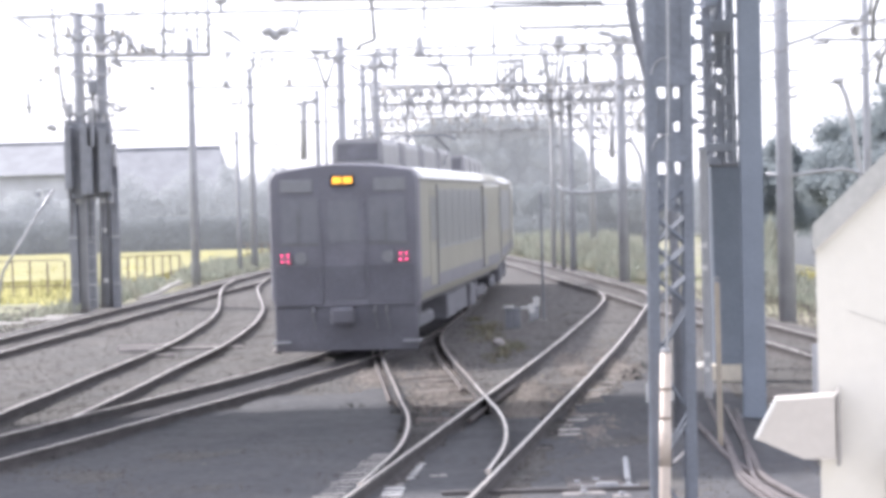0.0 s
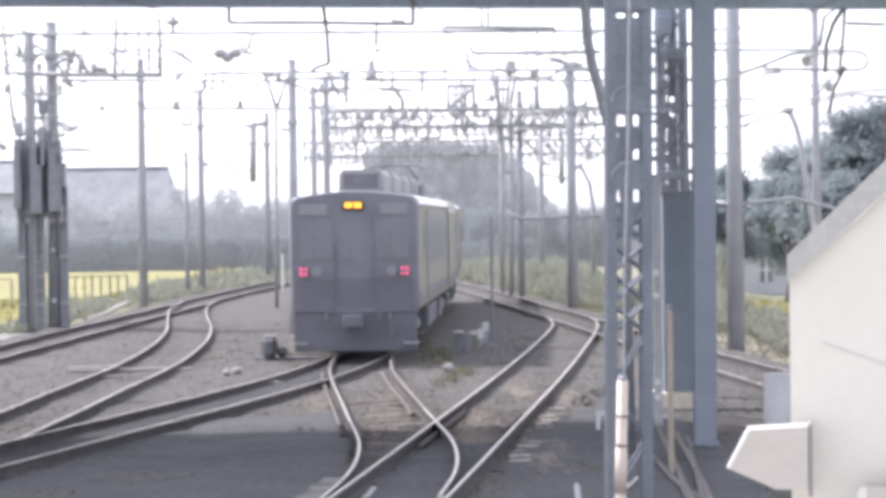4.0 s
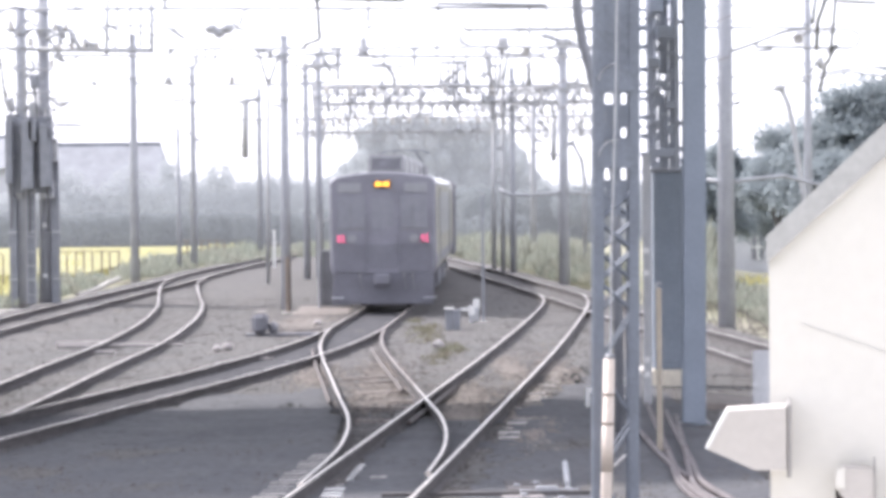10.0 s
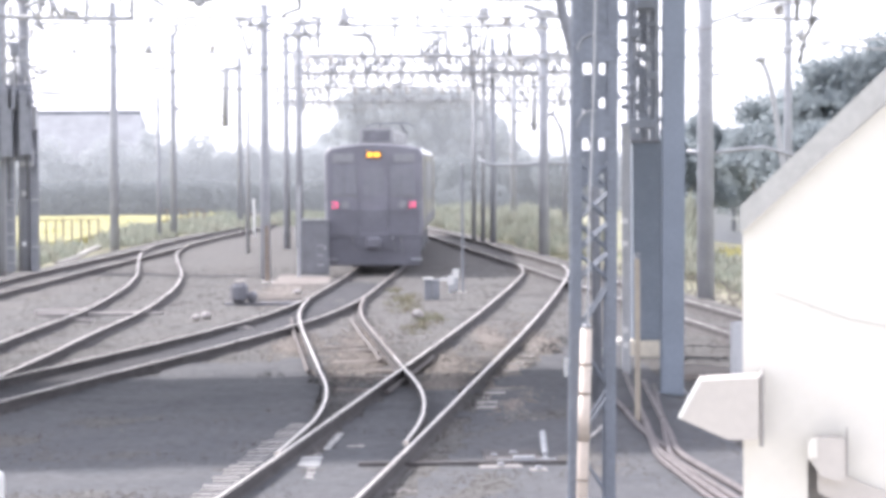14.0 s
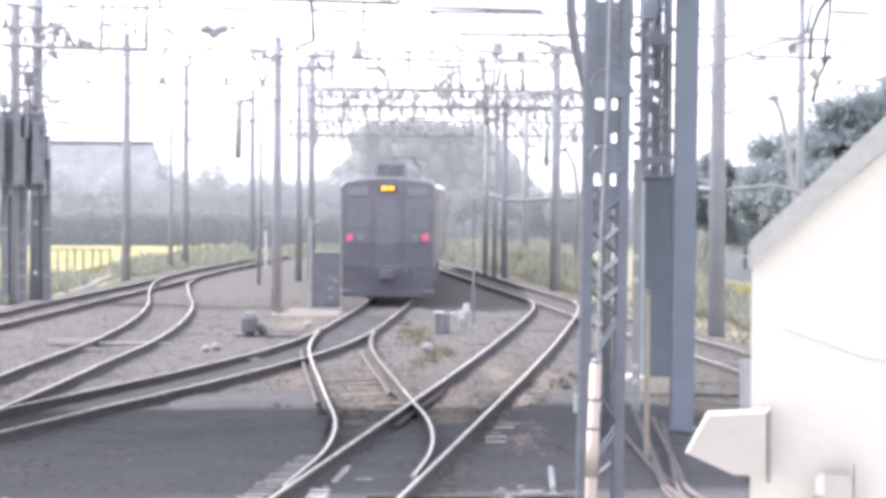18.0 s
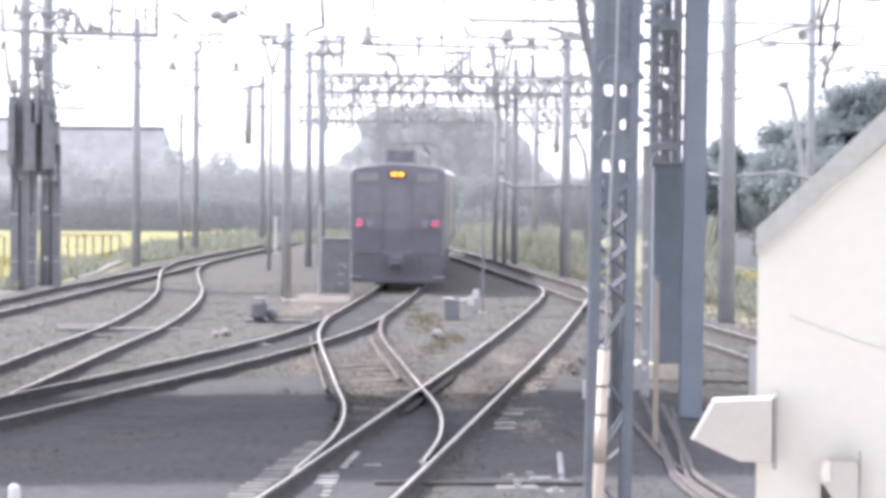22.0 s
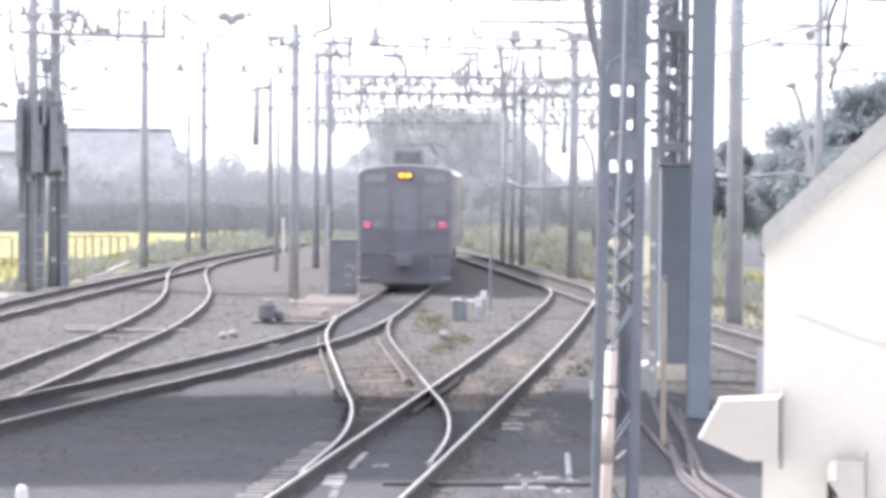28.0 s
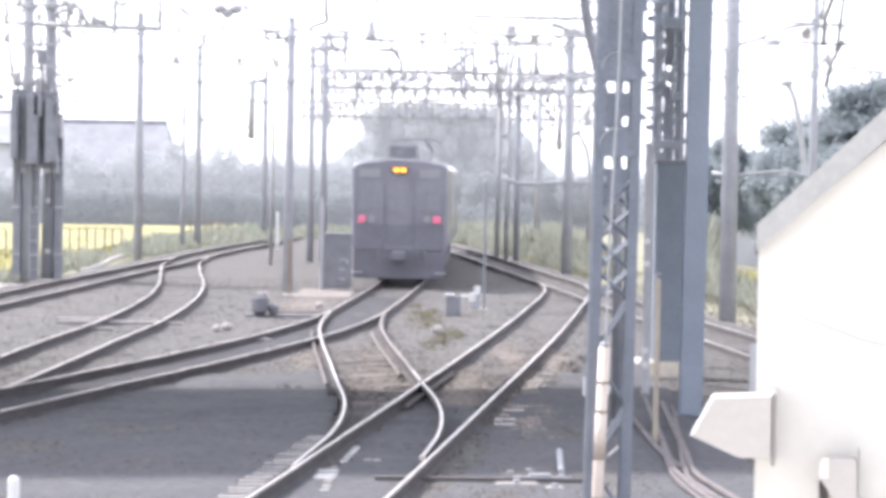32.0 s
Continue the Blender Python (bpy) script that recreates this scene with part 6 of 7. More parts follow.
def point_machine(x, y, rz, label):
    t = thing("point_machine", x, y, -0.13, rz, label, "point machine", "point machines")
    part("body", boxm(-0.18, 0.14, -0.35, 0.35, 0.05, 0.46, 0.08), M_TRAIN_DARK, t)
    part("gear_case", boxm(0.145, 0.34, -0.2, 0.22, 0.05, 0.27, 0.06), M_TRAIN_DARK, t)
    part("lid", boxm(-0.12, 0.10, -0.26, 0.26, 0.462, 0.49, 0.012), M_PLATE, t)
    part("base_plate", boxm(-0.3, 1.15, -0.2, 0.2, -0.02, 0.048, 0.005), M_TRAIN_DARK, t)
    part("throw_rod", tubem([(0.2, 0, 0.1), (1.3, 0, 0.1)], 0.022, 6), M_PLATE, t)
    return t


point_machine(-3.58, 55.6, 0, "dark iron point machine with a pale lid beside the track")
st = thing("stretcher_rod", 0.35, 25.35, -0.08, 1, "dark steel point rod with a pale top strip across the track", "point rod")
part("rod", boxm(-0.9, 1.05, -0.05, 0.05, -0.06, -0.012, 0.006), M_RAIL_SIDE, st)
part("pale_top", boxm(0.4, 0.95, 0.02, 0.05, -0.0115, 0.0, 0.003), M_GALV, st)
part("crank", tubem([(0.88, 0.5, 0.0), (0.95, 1.9, 0.06)], 0.028, 6), M_GALV, st)
part("tray", boxm(0.3, 0.85, 0.25, 1.2, -0.06, -0.03, 0.01), M_RAIL_SIDE, st)
part("clevis", boxm(0.55, 0.75, -0.04, 0.04, -0.03, 0.03, 0.006), M_GALV, st)
for x, y, w, rz in ((0.78, 25.2, 0.2, 8), (0.95, 25.75, 0.24, -4), (0.93, 26.2, 0.08, 30), (1.22, 25.7, 0.07, 70), (1.12, 24.9, 0.08, 5), (0.74, 26.0, 0.1, 0)):
    t = thing("cover_plate", x, y, -0.12, rz, "small pale metal cover plate on the ballast", "cover plate", "cover plates")
    part("plate", boxm(-w, w, -0.09, 0.09, -0.04, 0.0, 0.008), M_PALE_STONE, t)
    part("lug", boxm(-0.03, 0.03, -0.03, 0.03, 0.0005, 0.03, 0.005), M_GALV, t)
# crossing timber and pale pads at the siding
for x, y, l, w in ((-6.04, 51.9, 1.2, 0.13), (-6.1, 49.7, 0.19, 0.10), (-3.12, 47.3, 0.18, 0.11), (-2.95, 46.9, 0.13, 0.06), (-6.9, 52.9, 0.5, 0.1)):
    solo("timber", boxm(x - l, x + l, y - w, y + w, -0.28, -0.075, 0.012), M_PALE_STONE, "weathered pale timber across the siding" if l > 0.4 else "pale concrete pad between the rails", "timber" if l > 0.4 else "pad", "timbers and pads")
# marker posts
yp = thing("marker_post", 2.42, 29.6, -0.25, 0, "faded yellow square marker post", "marker post")
part("post", boxm(-0.028, 0.028, -0.028, 0.028, 0, 1.9, 0.008), M_YELLOWPOST, yp)
part("hook", tubem([(-0.02, 0, 1.9), (-0.03, 0, 1.94), (0.0, 0, 1.96), (0.03, 0, 1.94)], 0.012, 6), M_GALV, yp)
wp = thing("white_stake", -3.13, 20.2, -0.25, 0, "short white stake with a rounded top", "stake")
part("stake", tubem([(0, 0, 0), (0, 0, 0.62)], 0.045, 12), M_LAMPWHITE, wp)
part("tip", lathe(bmesh.new(), 0, 0, [(0.045, 0.6205), (0.04, 0.65), (0.02, 0.67)]), M_LAMPWHITE, wp)
rp = thing("rusty_stub", -3.62, 66.6, -0.25, 0, "rusty steel stub in front of the pole", "post")
part("stub", tubem([(0, 0, 0), (0, 0, 1.5)], 0.06, 10, 0.05), M_RUSTPOST, rp)
part("foot", boxm(-0.15, 0.15, -0.15, 0.15, 0, 0.14, 0.02), M_CONCRETE, rp)
lp = thing("white_stake", -6.6, 112, -0.3, 0, "tall thin white marker stake", "stake")
part("stake", boxm(-0.06, 0.06, -0.04, 0.04, 0, 1.7, 0.01), M_LAMPWHITE, lp)
part("foot", boxm(-0.12, 0.12, -0.1, 0.1, 0, 0.15, 0.01), M_CONCRETE, lp)
# conduits and concrete bits at the columns
for pts, rr in (((2.82, 36.8, 2.57, 31.3, 2.39, 27.4, 2.355, 26.3, 2.43, 24.3, 2.62, 21.2), 0.034), ((2.91, 34.6, 2.76, 31.2, 2.62, 28.0, 2.535, 26.1, 2.66, 24.3, 2.92, 21.2), 0.034), ((2.98, 33.9, 2.69, 29.6, 2.50, 27.0, 2.43, 25.5, 2.51, 24.3, 2.74, 21.2), 0.03), ((2.30, 33.2, 2.36, 32.0, 2.365, 29.6, 2.37, 28.4, 2.40, 27.5, 2.45, 26.5), 0.03), ((2.70, 33.5, 2.48, 29.5, 2.33, 26.8, 2.30, 25.6, 2.35, 24.3, 2.50, 21.2), 0.024)):
    t = thing("ground_conduit", 0, 0, 0, 0, "reddish-brown cable conduit lying along the ballast", "conduit", "ground conduits")
    part("pipe", tubem(curve([(pts[k], pts[k + 1], -0.105) for k in range(0, 12, 2)]), rr, 10), M_ORANGEPIPE, t, smooth=True)
    a, b = Vector((pts[2], pts[3], -0.105)), Vector((pts[4], pts[5], -0.105))
    part("coupling", tubem([a.lerp(b, 0.46), a.lerp(b, 0.54)], rr * 1.25, 10), M_ORANGEPIPE, t)
solo("loose_rod", tubem([(1.78, 27.65, -0.10), (1.985, 28.75, -0.09)], 0.014, 6), M_PALE_TIE, "thin pale rod lying on the ballast", "rod")
for x, y, w, h in ((2.72, 40.6, 0.075, 0.12), (2.68, 39.0, 0.05, 0.13)):
    t = thing("warning_plate", x, y, -0.2, 0, "small white plate on a short stake", "plate", "white plates")
    part("stake", boxm(-0.015, 0.015, 0.012, 0.032, 0, 0.25), M_GALV, t)
    part("plate", extrude_profile([(-w, 0.13 + h), (w, 0.13 + h * 0.75), (w * 0.8, 0.13), (-w * 0.3, 0.12)], 0, 0.0115), M_LAMPWHITE, t)
for x, y, w, h, lab in ((1.98, 35.6, 0.10, 0.34, "white L-shaped bracket on the ballast"), (2.32, 36.0, 0.12, 0.22, "white L-shaped bracket on the ballast")):
    t = thing("white_bracket", x, y, -0.2, 0, lab, "bracket", "white brackets")
    part("upright", boxm(-0.03, 0.01, -0.03, 0.03, 0, h, 0.004), M_LAMPWHITE, t)
    part("ledge", boxm(0.0105, w + 0.05, -0.03, 0.03, h - 0.05, h, 0.004), M_LAMPWHITE, t)
for k, (x, y, s) in enumerate(((0.05, 50.4, 0.13), (-3.9, 50.6, 0.11), (-4.05, 50.0, 0.09), (-2.6, 60.0, 0.10), (4.5, 52.0, 0.12), (4.9, 51.8, 0.14))):
    bm = bmesh.new()
    bmesh.ops.create_icosphere(bm, subdivisions=2, radius=s)
    for v in bm.verts:
        v.co *= 1 + 0.25 * noise.noise(v.co * 9 + Vector((k, 0, 0)))
        v.co.z *= 0.75
        v.co += Vector((x, y, -0.12 + s * 0.4))
    solo("stone", bm, M_PALE_STONE, "pale rounded stone lying on the ballast", "stone", "pale stones")
for x, y, l in ((-11.5, 68.6, 0.55), (-11.2, 70.2, 0.5), (-11.9, 66.5, 0.5), (5.48, 53.6, 0.35)):
    solo("concrete_block", boxm(x - l, x + l, y - 0.2, y + 0.2, -0.62, -0.12, 0.03), M_CONCRETE, "pale concrete cable-trough block", "block", "concrete blocks")
solo("ramp", extrude_profile([(3.42, -0.3), (4.55, -0.3), (4.55, -0.14), (3.75, -0.05), (3.42, -0.05)], 35.2, 37.2), M_TRODDEN, "pale sloping concrete block beside the column", "block")
solo("path_edge", tubem([(-11.35, 86, -0.33), (-11.25, 90, -0.28), (-11.4, 95, -0.2), (-11.6, 104, -0.16)], 0.09, 6), M_CONCRETE, "pale concrete edging beside the outer line", "edging")
# guard rails inside the crossover
for line, side, lo, hi in ((LINE_CROSS, -1, 36, 50), (LINE_CROSS, 1, 38, 50), (LINE_RIGHT, -1, 33, 38), (LINE_RIGHT, 1, 33, 39)):
    pts = [(x + (-side * (GAUGE / 2 - 0.09) if line is LINE_RIGHT else (GAUGE / 2 - 0.14 if side > 0 else -GAUGE / 2 - 0.16)), y, -0.075) for x, y in smooth_line(line, 1.0) if lo <= y <= hi]
    solo("guard_rail", tubem(pts, 0.034, 4), M_GUARD, "rusty guard rail beside the running rail", "guard rail", "guard rails")

# ---------------------------------------------------------------- fence by the rice field
def fence(x0, x1, y, n, label):
    f = thing("field_fence", x0, y, -0.75, 0, label, "fence")
    L = x1 - x0
    for k in range(n + 1):
        x = L * k / n
        part("post", tubem([(x, 0, 0), (x + random.uniform(-0.03, 0.03), 0, random.uniform(1.4, 1.58))], 0.035, 6), M_RUSTPOST, f)
    for z in (0.55, 1.5):
        part("rail", tubem([(0, -0.04, z), (L, -0.04, z)], 0.02, 5), M_RUSTPOST, f)


fence(-14.9, -12.0, 103, 9, "weathered brown post fence before the rice field")
fence(-21, -15.9, 100, 8, "thin weathered post fence before the rice field")
fence(-12.0, -9.9, 128, 6, "short weathered fence before the field")


# ---------------------------------------------------------------- white hut at the platform's end
def build_platform():
    bm = boxm(-2.0 + 1.6, 3.6, -12, 10.5, -0.4, 1.1, 0.02)
    solo("platform", bm, M_CONCRETE, "plain concrete station platform", "platform", kind="structure")


def build_hut():
    h = thing("white_hut", 0.89, 7.5, 1.1, -7.6, "white-panelled equipment hut with grey gable trim", "hut")
    w, dp, eave, rise = 1.50, 1.2, 1.385, 0.655
    part("front_wall", extrude_profile([(0, 0), (0.178, 0), (0.178, 0.75), (0.205, 0.722), (0.281, 0.704), (w, 0.23), (w, eave), (w / 2, eave + rise), (0, eave)], 0, 0.05), M_WHITE, h, "white front wall with an open lower corner")
    # grey sheet added behind the open corner to give its tone
    part("corner_backing", boxm(0.06, w - 0.06, 0.10, 0.12, 0, 0.9), M_HOOD, h, "grey backing added behind the open corner")
    part("side_wall", boxm(0, 0.05, 0.0505, dp, 0, eave), M_WHITE, h)
    part("side_wall", boxm(w - 0.05, w, 0.0505, dp, 0, eave), M_WHITE, h)
    part("back_wall", extrude_profile([(0.051, 0), (w - 0.051, 0), (w - 0.051, eave), (w / 2, eave + rise - 0.05), (0.051, eave)], dp - 0.05, dp), M_WHITE, h)
    for s in (0, 1):
        for nm, o, ya, yb, lab in (("roof_sheet", [(0.03, eave + 0.03), (w / 2, eave + rise + 0.004), (w / 2, eave + rise + 0.04), (0.03, eave + 0.05)], 0.051, dp, "grey sheet-metal roof"),
                                   ("barge_board", [(-0.006, eave - 0.010), (w / 2, eave + rise + 0.018), (w / 2, eave + rise + 0.125), (-0.006, eave + 0.066)], -0.03, -0.002, "grey barge board along the gable")):
            part(nm, extrude_profile([(w - x, z) for x, z in o] if s else o, ya, yb), M_TRIM, h, lab)
    lb = part("lamp_housing", lamp_box(), M_HOUSING, h, "pale wedge-shaped lamp housing")
    part("bracket", boxm(0.046, 0.058, -0.20, -0.002, 0.802, 1.0, 0.003), M_HOOD, lb)
    part("glass_front", extrude_profile([(-0.118, 0.9825), (-0.108, 0.983), (-0.162, 0.884), (-0.1725, 0.880)], -0.2235, -0.0565), M_LAMPWHITE, lb, "white front edge")
    part("wall_cable", tubem([(0.09, -0.004, 1.21), (0.2, -0.004, 1.17), (0.3, -0.004, 1.135), (0.5, -0.004, 1.10)], 0.0009, 5), M_TRIM, h, "thin grey cable on the wall")
    part("sill_strip", extrude_profile([(0.204, 0.716), (0.2813, 0.7065), (0.371, 0.6695), (w - 0.02, 0.25), (w - 0.02, 0.19), (0.371, 0.612), (0.2775, 0.622), (0.204, 0.6615)], -0.022, -0.002), M_HOUSING, h, "pale slanting strip under the open corner")
    dome = [(0.186 + 0.018 * (1 - math.cos(a)), 0.793 + 0.025 * math.sin(a)) for a in [k * math.pi / 12 for k in range(7)]]
    cap = part("cable_entry", extrude_profile([(0.186, 0.752)] + dome + [(0.272, 0.818), (0.28, 0.808), (0.28, 0.71), (0.262, 0.70), (0.215, 0.712)], -0.105, -0.024), M_HOUSING, h, "rounded pale cable entry hood")
    # hood's lit left side put in as a white plate
    part("cheek", extrude_profile([(0.177, 0.764), (0.177, 0.808), (0.187, 0.819), (0.203, 0.822), (0.203, 0.764)], -0.112, -0.1055), M_WHITE, cap, "white cheek painted as the hood's lit side")
    part("back_plate", boxm(0.2815, 0.2845, -0.11, -0.024, 0.715, 0.845, 0.001), M_HOOD, cap)


def lamp_box():
    o = [(-0.116, 0.984), (0.045, 0.993), (0.045, 0.824), (-0.04, 0.824), (-0.170, 0.882)]
    return extrude_profile(o, -0.22, -0.06)


wt = thing("turnout_timbers", label="worn turnout timbers showing through the ballast", category="timbers", kind="structure")
me = finish("timber", boxm(-0.85, 0.78, -0.085, 0.085, -0.30, -0.142, 0.01), M_SLEEPER)
for k in range(22):
    y = 22.6 + k * 0.31
    share("timber", me, wt, pose(-0.95 + 0.104 * (y - 26.4) + random.uniform(-0.12, 0.12), y, random.uniform(-0.01, 0.012), 0, 0, -5 + random.uniform(-1, 1)))
me = finish("tie_plate", boxm(-0.034, 0.034, -0.020, 0.020, -0.16, -0.118, 0.004), M_LAMPWHITE)
for k in range(5):
    share("tie_plate", me, wt, pose(-0.895 + 0.062 * k * 0.35 + random.uniform(-0.008, 0.008), 26.97 + k * 0.345, 0, 0, 0, -5 + random.uniform(-3, 3)))
me = finish("cover_slab", boxm(-0.10, 0.10, -0.034, 0.034, -0.17, -0.122, 0.006), M_LAMPWHITE)
for y in (25.46, 25.72, 26.06):
    share("cover_slab", me, wt, pose(-1.01 + random.uniform(-0.012, 0.012), y, 0, 0, 0, -1 + random.uniform(-2, 2)))
me = finish("cover_slab", boxm(-0.04, 0.04, -0.034, 0.034, -0.17, -0.125, 0.006), M_PALE_TIE)
for y in (24.45, 24.79, 25.17, 26.4):
    share("cover_slab", me, wt, pose(-0.98 + random.uniform(-0.01, 0.01), y, 0, 0, 0, random.uniform(-3, 3)))
share("cover_slab", me, wt, pose(-0.66, 27.15, 0, 0, 0, 0))
share("cover_slab", me, wt, pose(-0.57, 27.16, 0.002, 0, 0, 1))
share("cover_slab", me, wt, pose(-1.52, 34.4, 0.01, 0, 0, 0))
share("cover_slab", me, wt, pose(-1.39, 34.3, 0.01, 0, 0, 2))
me = finish("timber_end", boxm(-0.125, 0.125, -0.034, 0.034, -0.20, -0.122, 0.006), M_PALE_TIE)
# pale colour here stands in for light on the near timber ends
for k in range(22):
    y = 22.9 + k * 0.312
    share("timber_end", me, wt, pose(-1.62 + 0.085 * (y - 25.4) + random.uniform(-0.03, 0.03), y, random.uniform(-0.004, 0.004), 0, 0, random.uniform(-2, 2)))
for k in range(19):
    y = 31.4 + k * 0.62
    share("timber_end", me, wt, pose(0.97 + 0.1 * (y - 33.5) + random.uniform(-0.06, 0.06), y, random.uniform(-0.006, 0.02), 0, 0, -5 + random.uniform(-3, 3)))
me = finish("plank", boxm(-0.40, 0.40, -0.12, 0.12, -0.22, -0.10, 0.015), M_PINKWOOD)
for k in range(6):
    y = 34.3 + k * 1.6 + random.uniform(-0.3, 0.3)
    share("plank", me, wt, pose(-0.62 - 0.066 * (y - 34) + random.uniform(-0.12, 0.12), y, random.uniform(-0.04, 0.0), random.uniform(-2, 2), random.uniform(-3, 3), 4 + random.uniform(-5, 5)))


def rubble(name, spots, label, count):
    """Scattered pale broken stone in loose patches (x, y, rx, ry)."""
    q = random.Random(8)
    verts, faces = [], []
    base = [(1, 0, 0), (-1, 0, 0), (0, 1, 0), (0, -1, 0), (0, 0, 1), (0, 0, -1)]
    tri = [(0, 2, 4), (2, 1, 4), (1, 3, 4), (3, 0, 4), (2, 0, 5), (1, 2, 5), (3, 1, 5), (0, 3, 5)]
    for cx, cy, rx, ry in spots:
        for k in range(count):
            x, y = cx + q.gauss(0, rx * 0.5), cy + q.gauss(0, ry * 0.5)
            s = q.uniform(0.012, 0.036)
            o = len(verts)
            for px, py, pz in base:
                f = s * q.uniform(0.7, 1.3)
                verts.append((x + px * f, y + py * f, -0.128 + pz * f * 0.45))
            faces += [tuple(o + i for i in f) for f in tri]
    me = bpy.data.meshes.new(name)
    me.from_pydata(verts, [], faces)
    me.materials.append(M_RUBBLE)
    tagged(new(name, me), label, "gravel", kind="stuff")


rubble("pale_rubble", [(-0.85, 38.5, 0.5, 3.6), (-0.9, 43, 0.45, 4.0), (0.35, 34.6, 0.3, 2.0), (0.45, 38.0, 0.4, 3.5), (1.1, 33.4, 0.2, 2.6), (1.35, 37.0, 0.2, 4.0), (1.9, 43, 0.35, 4.0), (-1.9, 42.5, 0.35, 3.0), (-3.0, 60, 0.6, 5), (1.2, 44, 0.3, 4), (-2.9, 62, 0.8, 4)], "pale brownish broken stone between the rails", 900)


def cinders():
    """Dark ground over the ballast beside the tracks, partly standing in for shade near the bridge, with ragged edges.
    """
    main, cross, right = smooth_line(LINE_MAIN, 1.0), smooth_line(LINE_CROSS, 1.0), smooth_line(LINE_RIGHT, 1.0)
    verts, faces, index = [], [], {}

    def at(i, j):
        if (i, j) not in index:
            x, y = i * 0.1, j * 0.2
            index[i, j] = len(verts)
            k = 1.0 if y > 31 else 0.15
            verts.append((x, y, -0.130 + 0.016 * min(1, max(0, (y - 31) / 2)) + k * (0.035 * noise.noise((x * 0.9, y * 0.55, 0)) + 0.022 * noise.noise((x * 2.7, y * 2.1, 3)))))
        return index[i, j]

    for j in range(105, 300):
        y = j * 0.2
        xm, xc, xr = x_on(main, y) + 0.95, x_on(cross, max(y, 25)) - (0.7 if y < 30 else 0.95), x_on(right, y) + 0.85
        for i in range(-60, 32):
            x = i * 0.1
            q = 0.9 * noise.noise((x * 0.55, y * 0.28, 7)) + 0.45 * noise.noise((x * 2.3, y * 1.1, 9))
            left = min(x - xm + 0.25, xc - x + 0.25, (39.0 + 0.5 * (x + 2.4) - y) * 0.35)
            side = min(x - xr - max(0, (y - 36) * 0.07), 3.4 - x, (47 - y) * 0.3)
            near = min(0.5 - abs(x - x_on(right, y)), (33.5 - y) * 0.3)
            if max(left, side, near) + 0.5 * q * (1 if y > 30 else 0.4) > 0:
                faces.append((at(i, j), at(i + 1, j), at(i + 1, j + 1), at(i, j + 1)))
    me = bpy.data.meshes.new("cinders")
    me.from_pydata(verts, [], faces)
    me.materials.append(M_DARK_GROUND)
    tagged(new("cinders", me), "dark ground and painted shade over the ballast", "cinders", kind="stuff")


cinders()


def stained_bed():
    """Oil- and iron-stained fine ballast between the rails of the main line, with an uneven edge."""
    line = smooth_line(LINE_MAIN, 0.5)
    verts, faces = [], []
    n = 10
    for j, y in enumerate(np.arange(22.0, 66.0, 0.4)):
        for i in range(n + 1):
            x = x_on(line, y) - 0.62 + 1.24 * i / n
            edge = 0.025 if i in (0, n) else 0.0
            verts.append((x, float(y), -0.118 - edge + 0.022 * noise.noise((x * 2.7, y * 2.1, 3))))
            if j and i:
                a = j * (n + 1) + i
                faces.append((a - n - 2, a - n - 1, a, a - 1))
    me = bpy.data.meshes.new("stained_ballast")
    me.from_pydata(verts, [], faces)
    me.materials.append(M_STAINED)
    tagged(new("stained_ballast", me), "dark oil-stained fine ballast between the main rails", "ballast", kind="stuff")


stained_bed()
build_platform()
build_hut()

# ---------------------------------------------------------------- far ground and planting
def leaf_mesh(name, centres, size, count, material, rnd, gaps=True):
    """Many small bent leaf clumps scattered through ellipsoids (x, y, z, rx, ry, rz)."""
    verts, faces = [], []
    total = sum(c[3] * c[5] for c in centres)
    for cx, cy, cz, rx, ry, rz in centres:
        for k in range(int(count * rx * rz / total)):
            while True:
                v = Vector((rnd.uniform(-1, 1), rnd.uniform(-1, 1), rnd.uniform(-1, 1)))
                if 0.35 < v.length < 1:
                    break
            if gaps and noise.noise((v.x * 3 + cx, v.y * 3 + cy, v.z * 3 + cz)) < -0.34:
                continue
            p = Vector((cx + v.x * rx, cy + v.y * ry, cz + v.z * rz))
            n = (v.normalized() * 1.6 + Vector((rnd.gauss(0, 0.35), rnd.gauss(0, 0.35), rnd.gauss(0.5, 0.35)))).normalized()
            a = n.orthogonal().normalized()
            b = n.cross(a)
            s = size * rnd.uniform(0.6, 1.3)
            o = len(verts)
            verts += [p - a * s, p + b * s * 0.55 + n * s * 0.2, p + a * s, p - b * s * 0.55 + n * s * 0.2]
            faces += [(o, o + 1, o + 2), (o, o + 2, o + 3)]
    me = bpy.data.meshes.new(name)
    me.from_pydata([tuple(v) for v in verts], [], faces)
    me.materials.append(material)
    return me


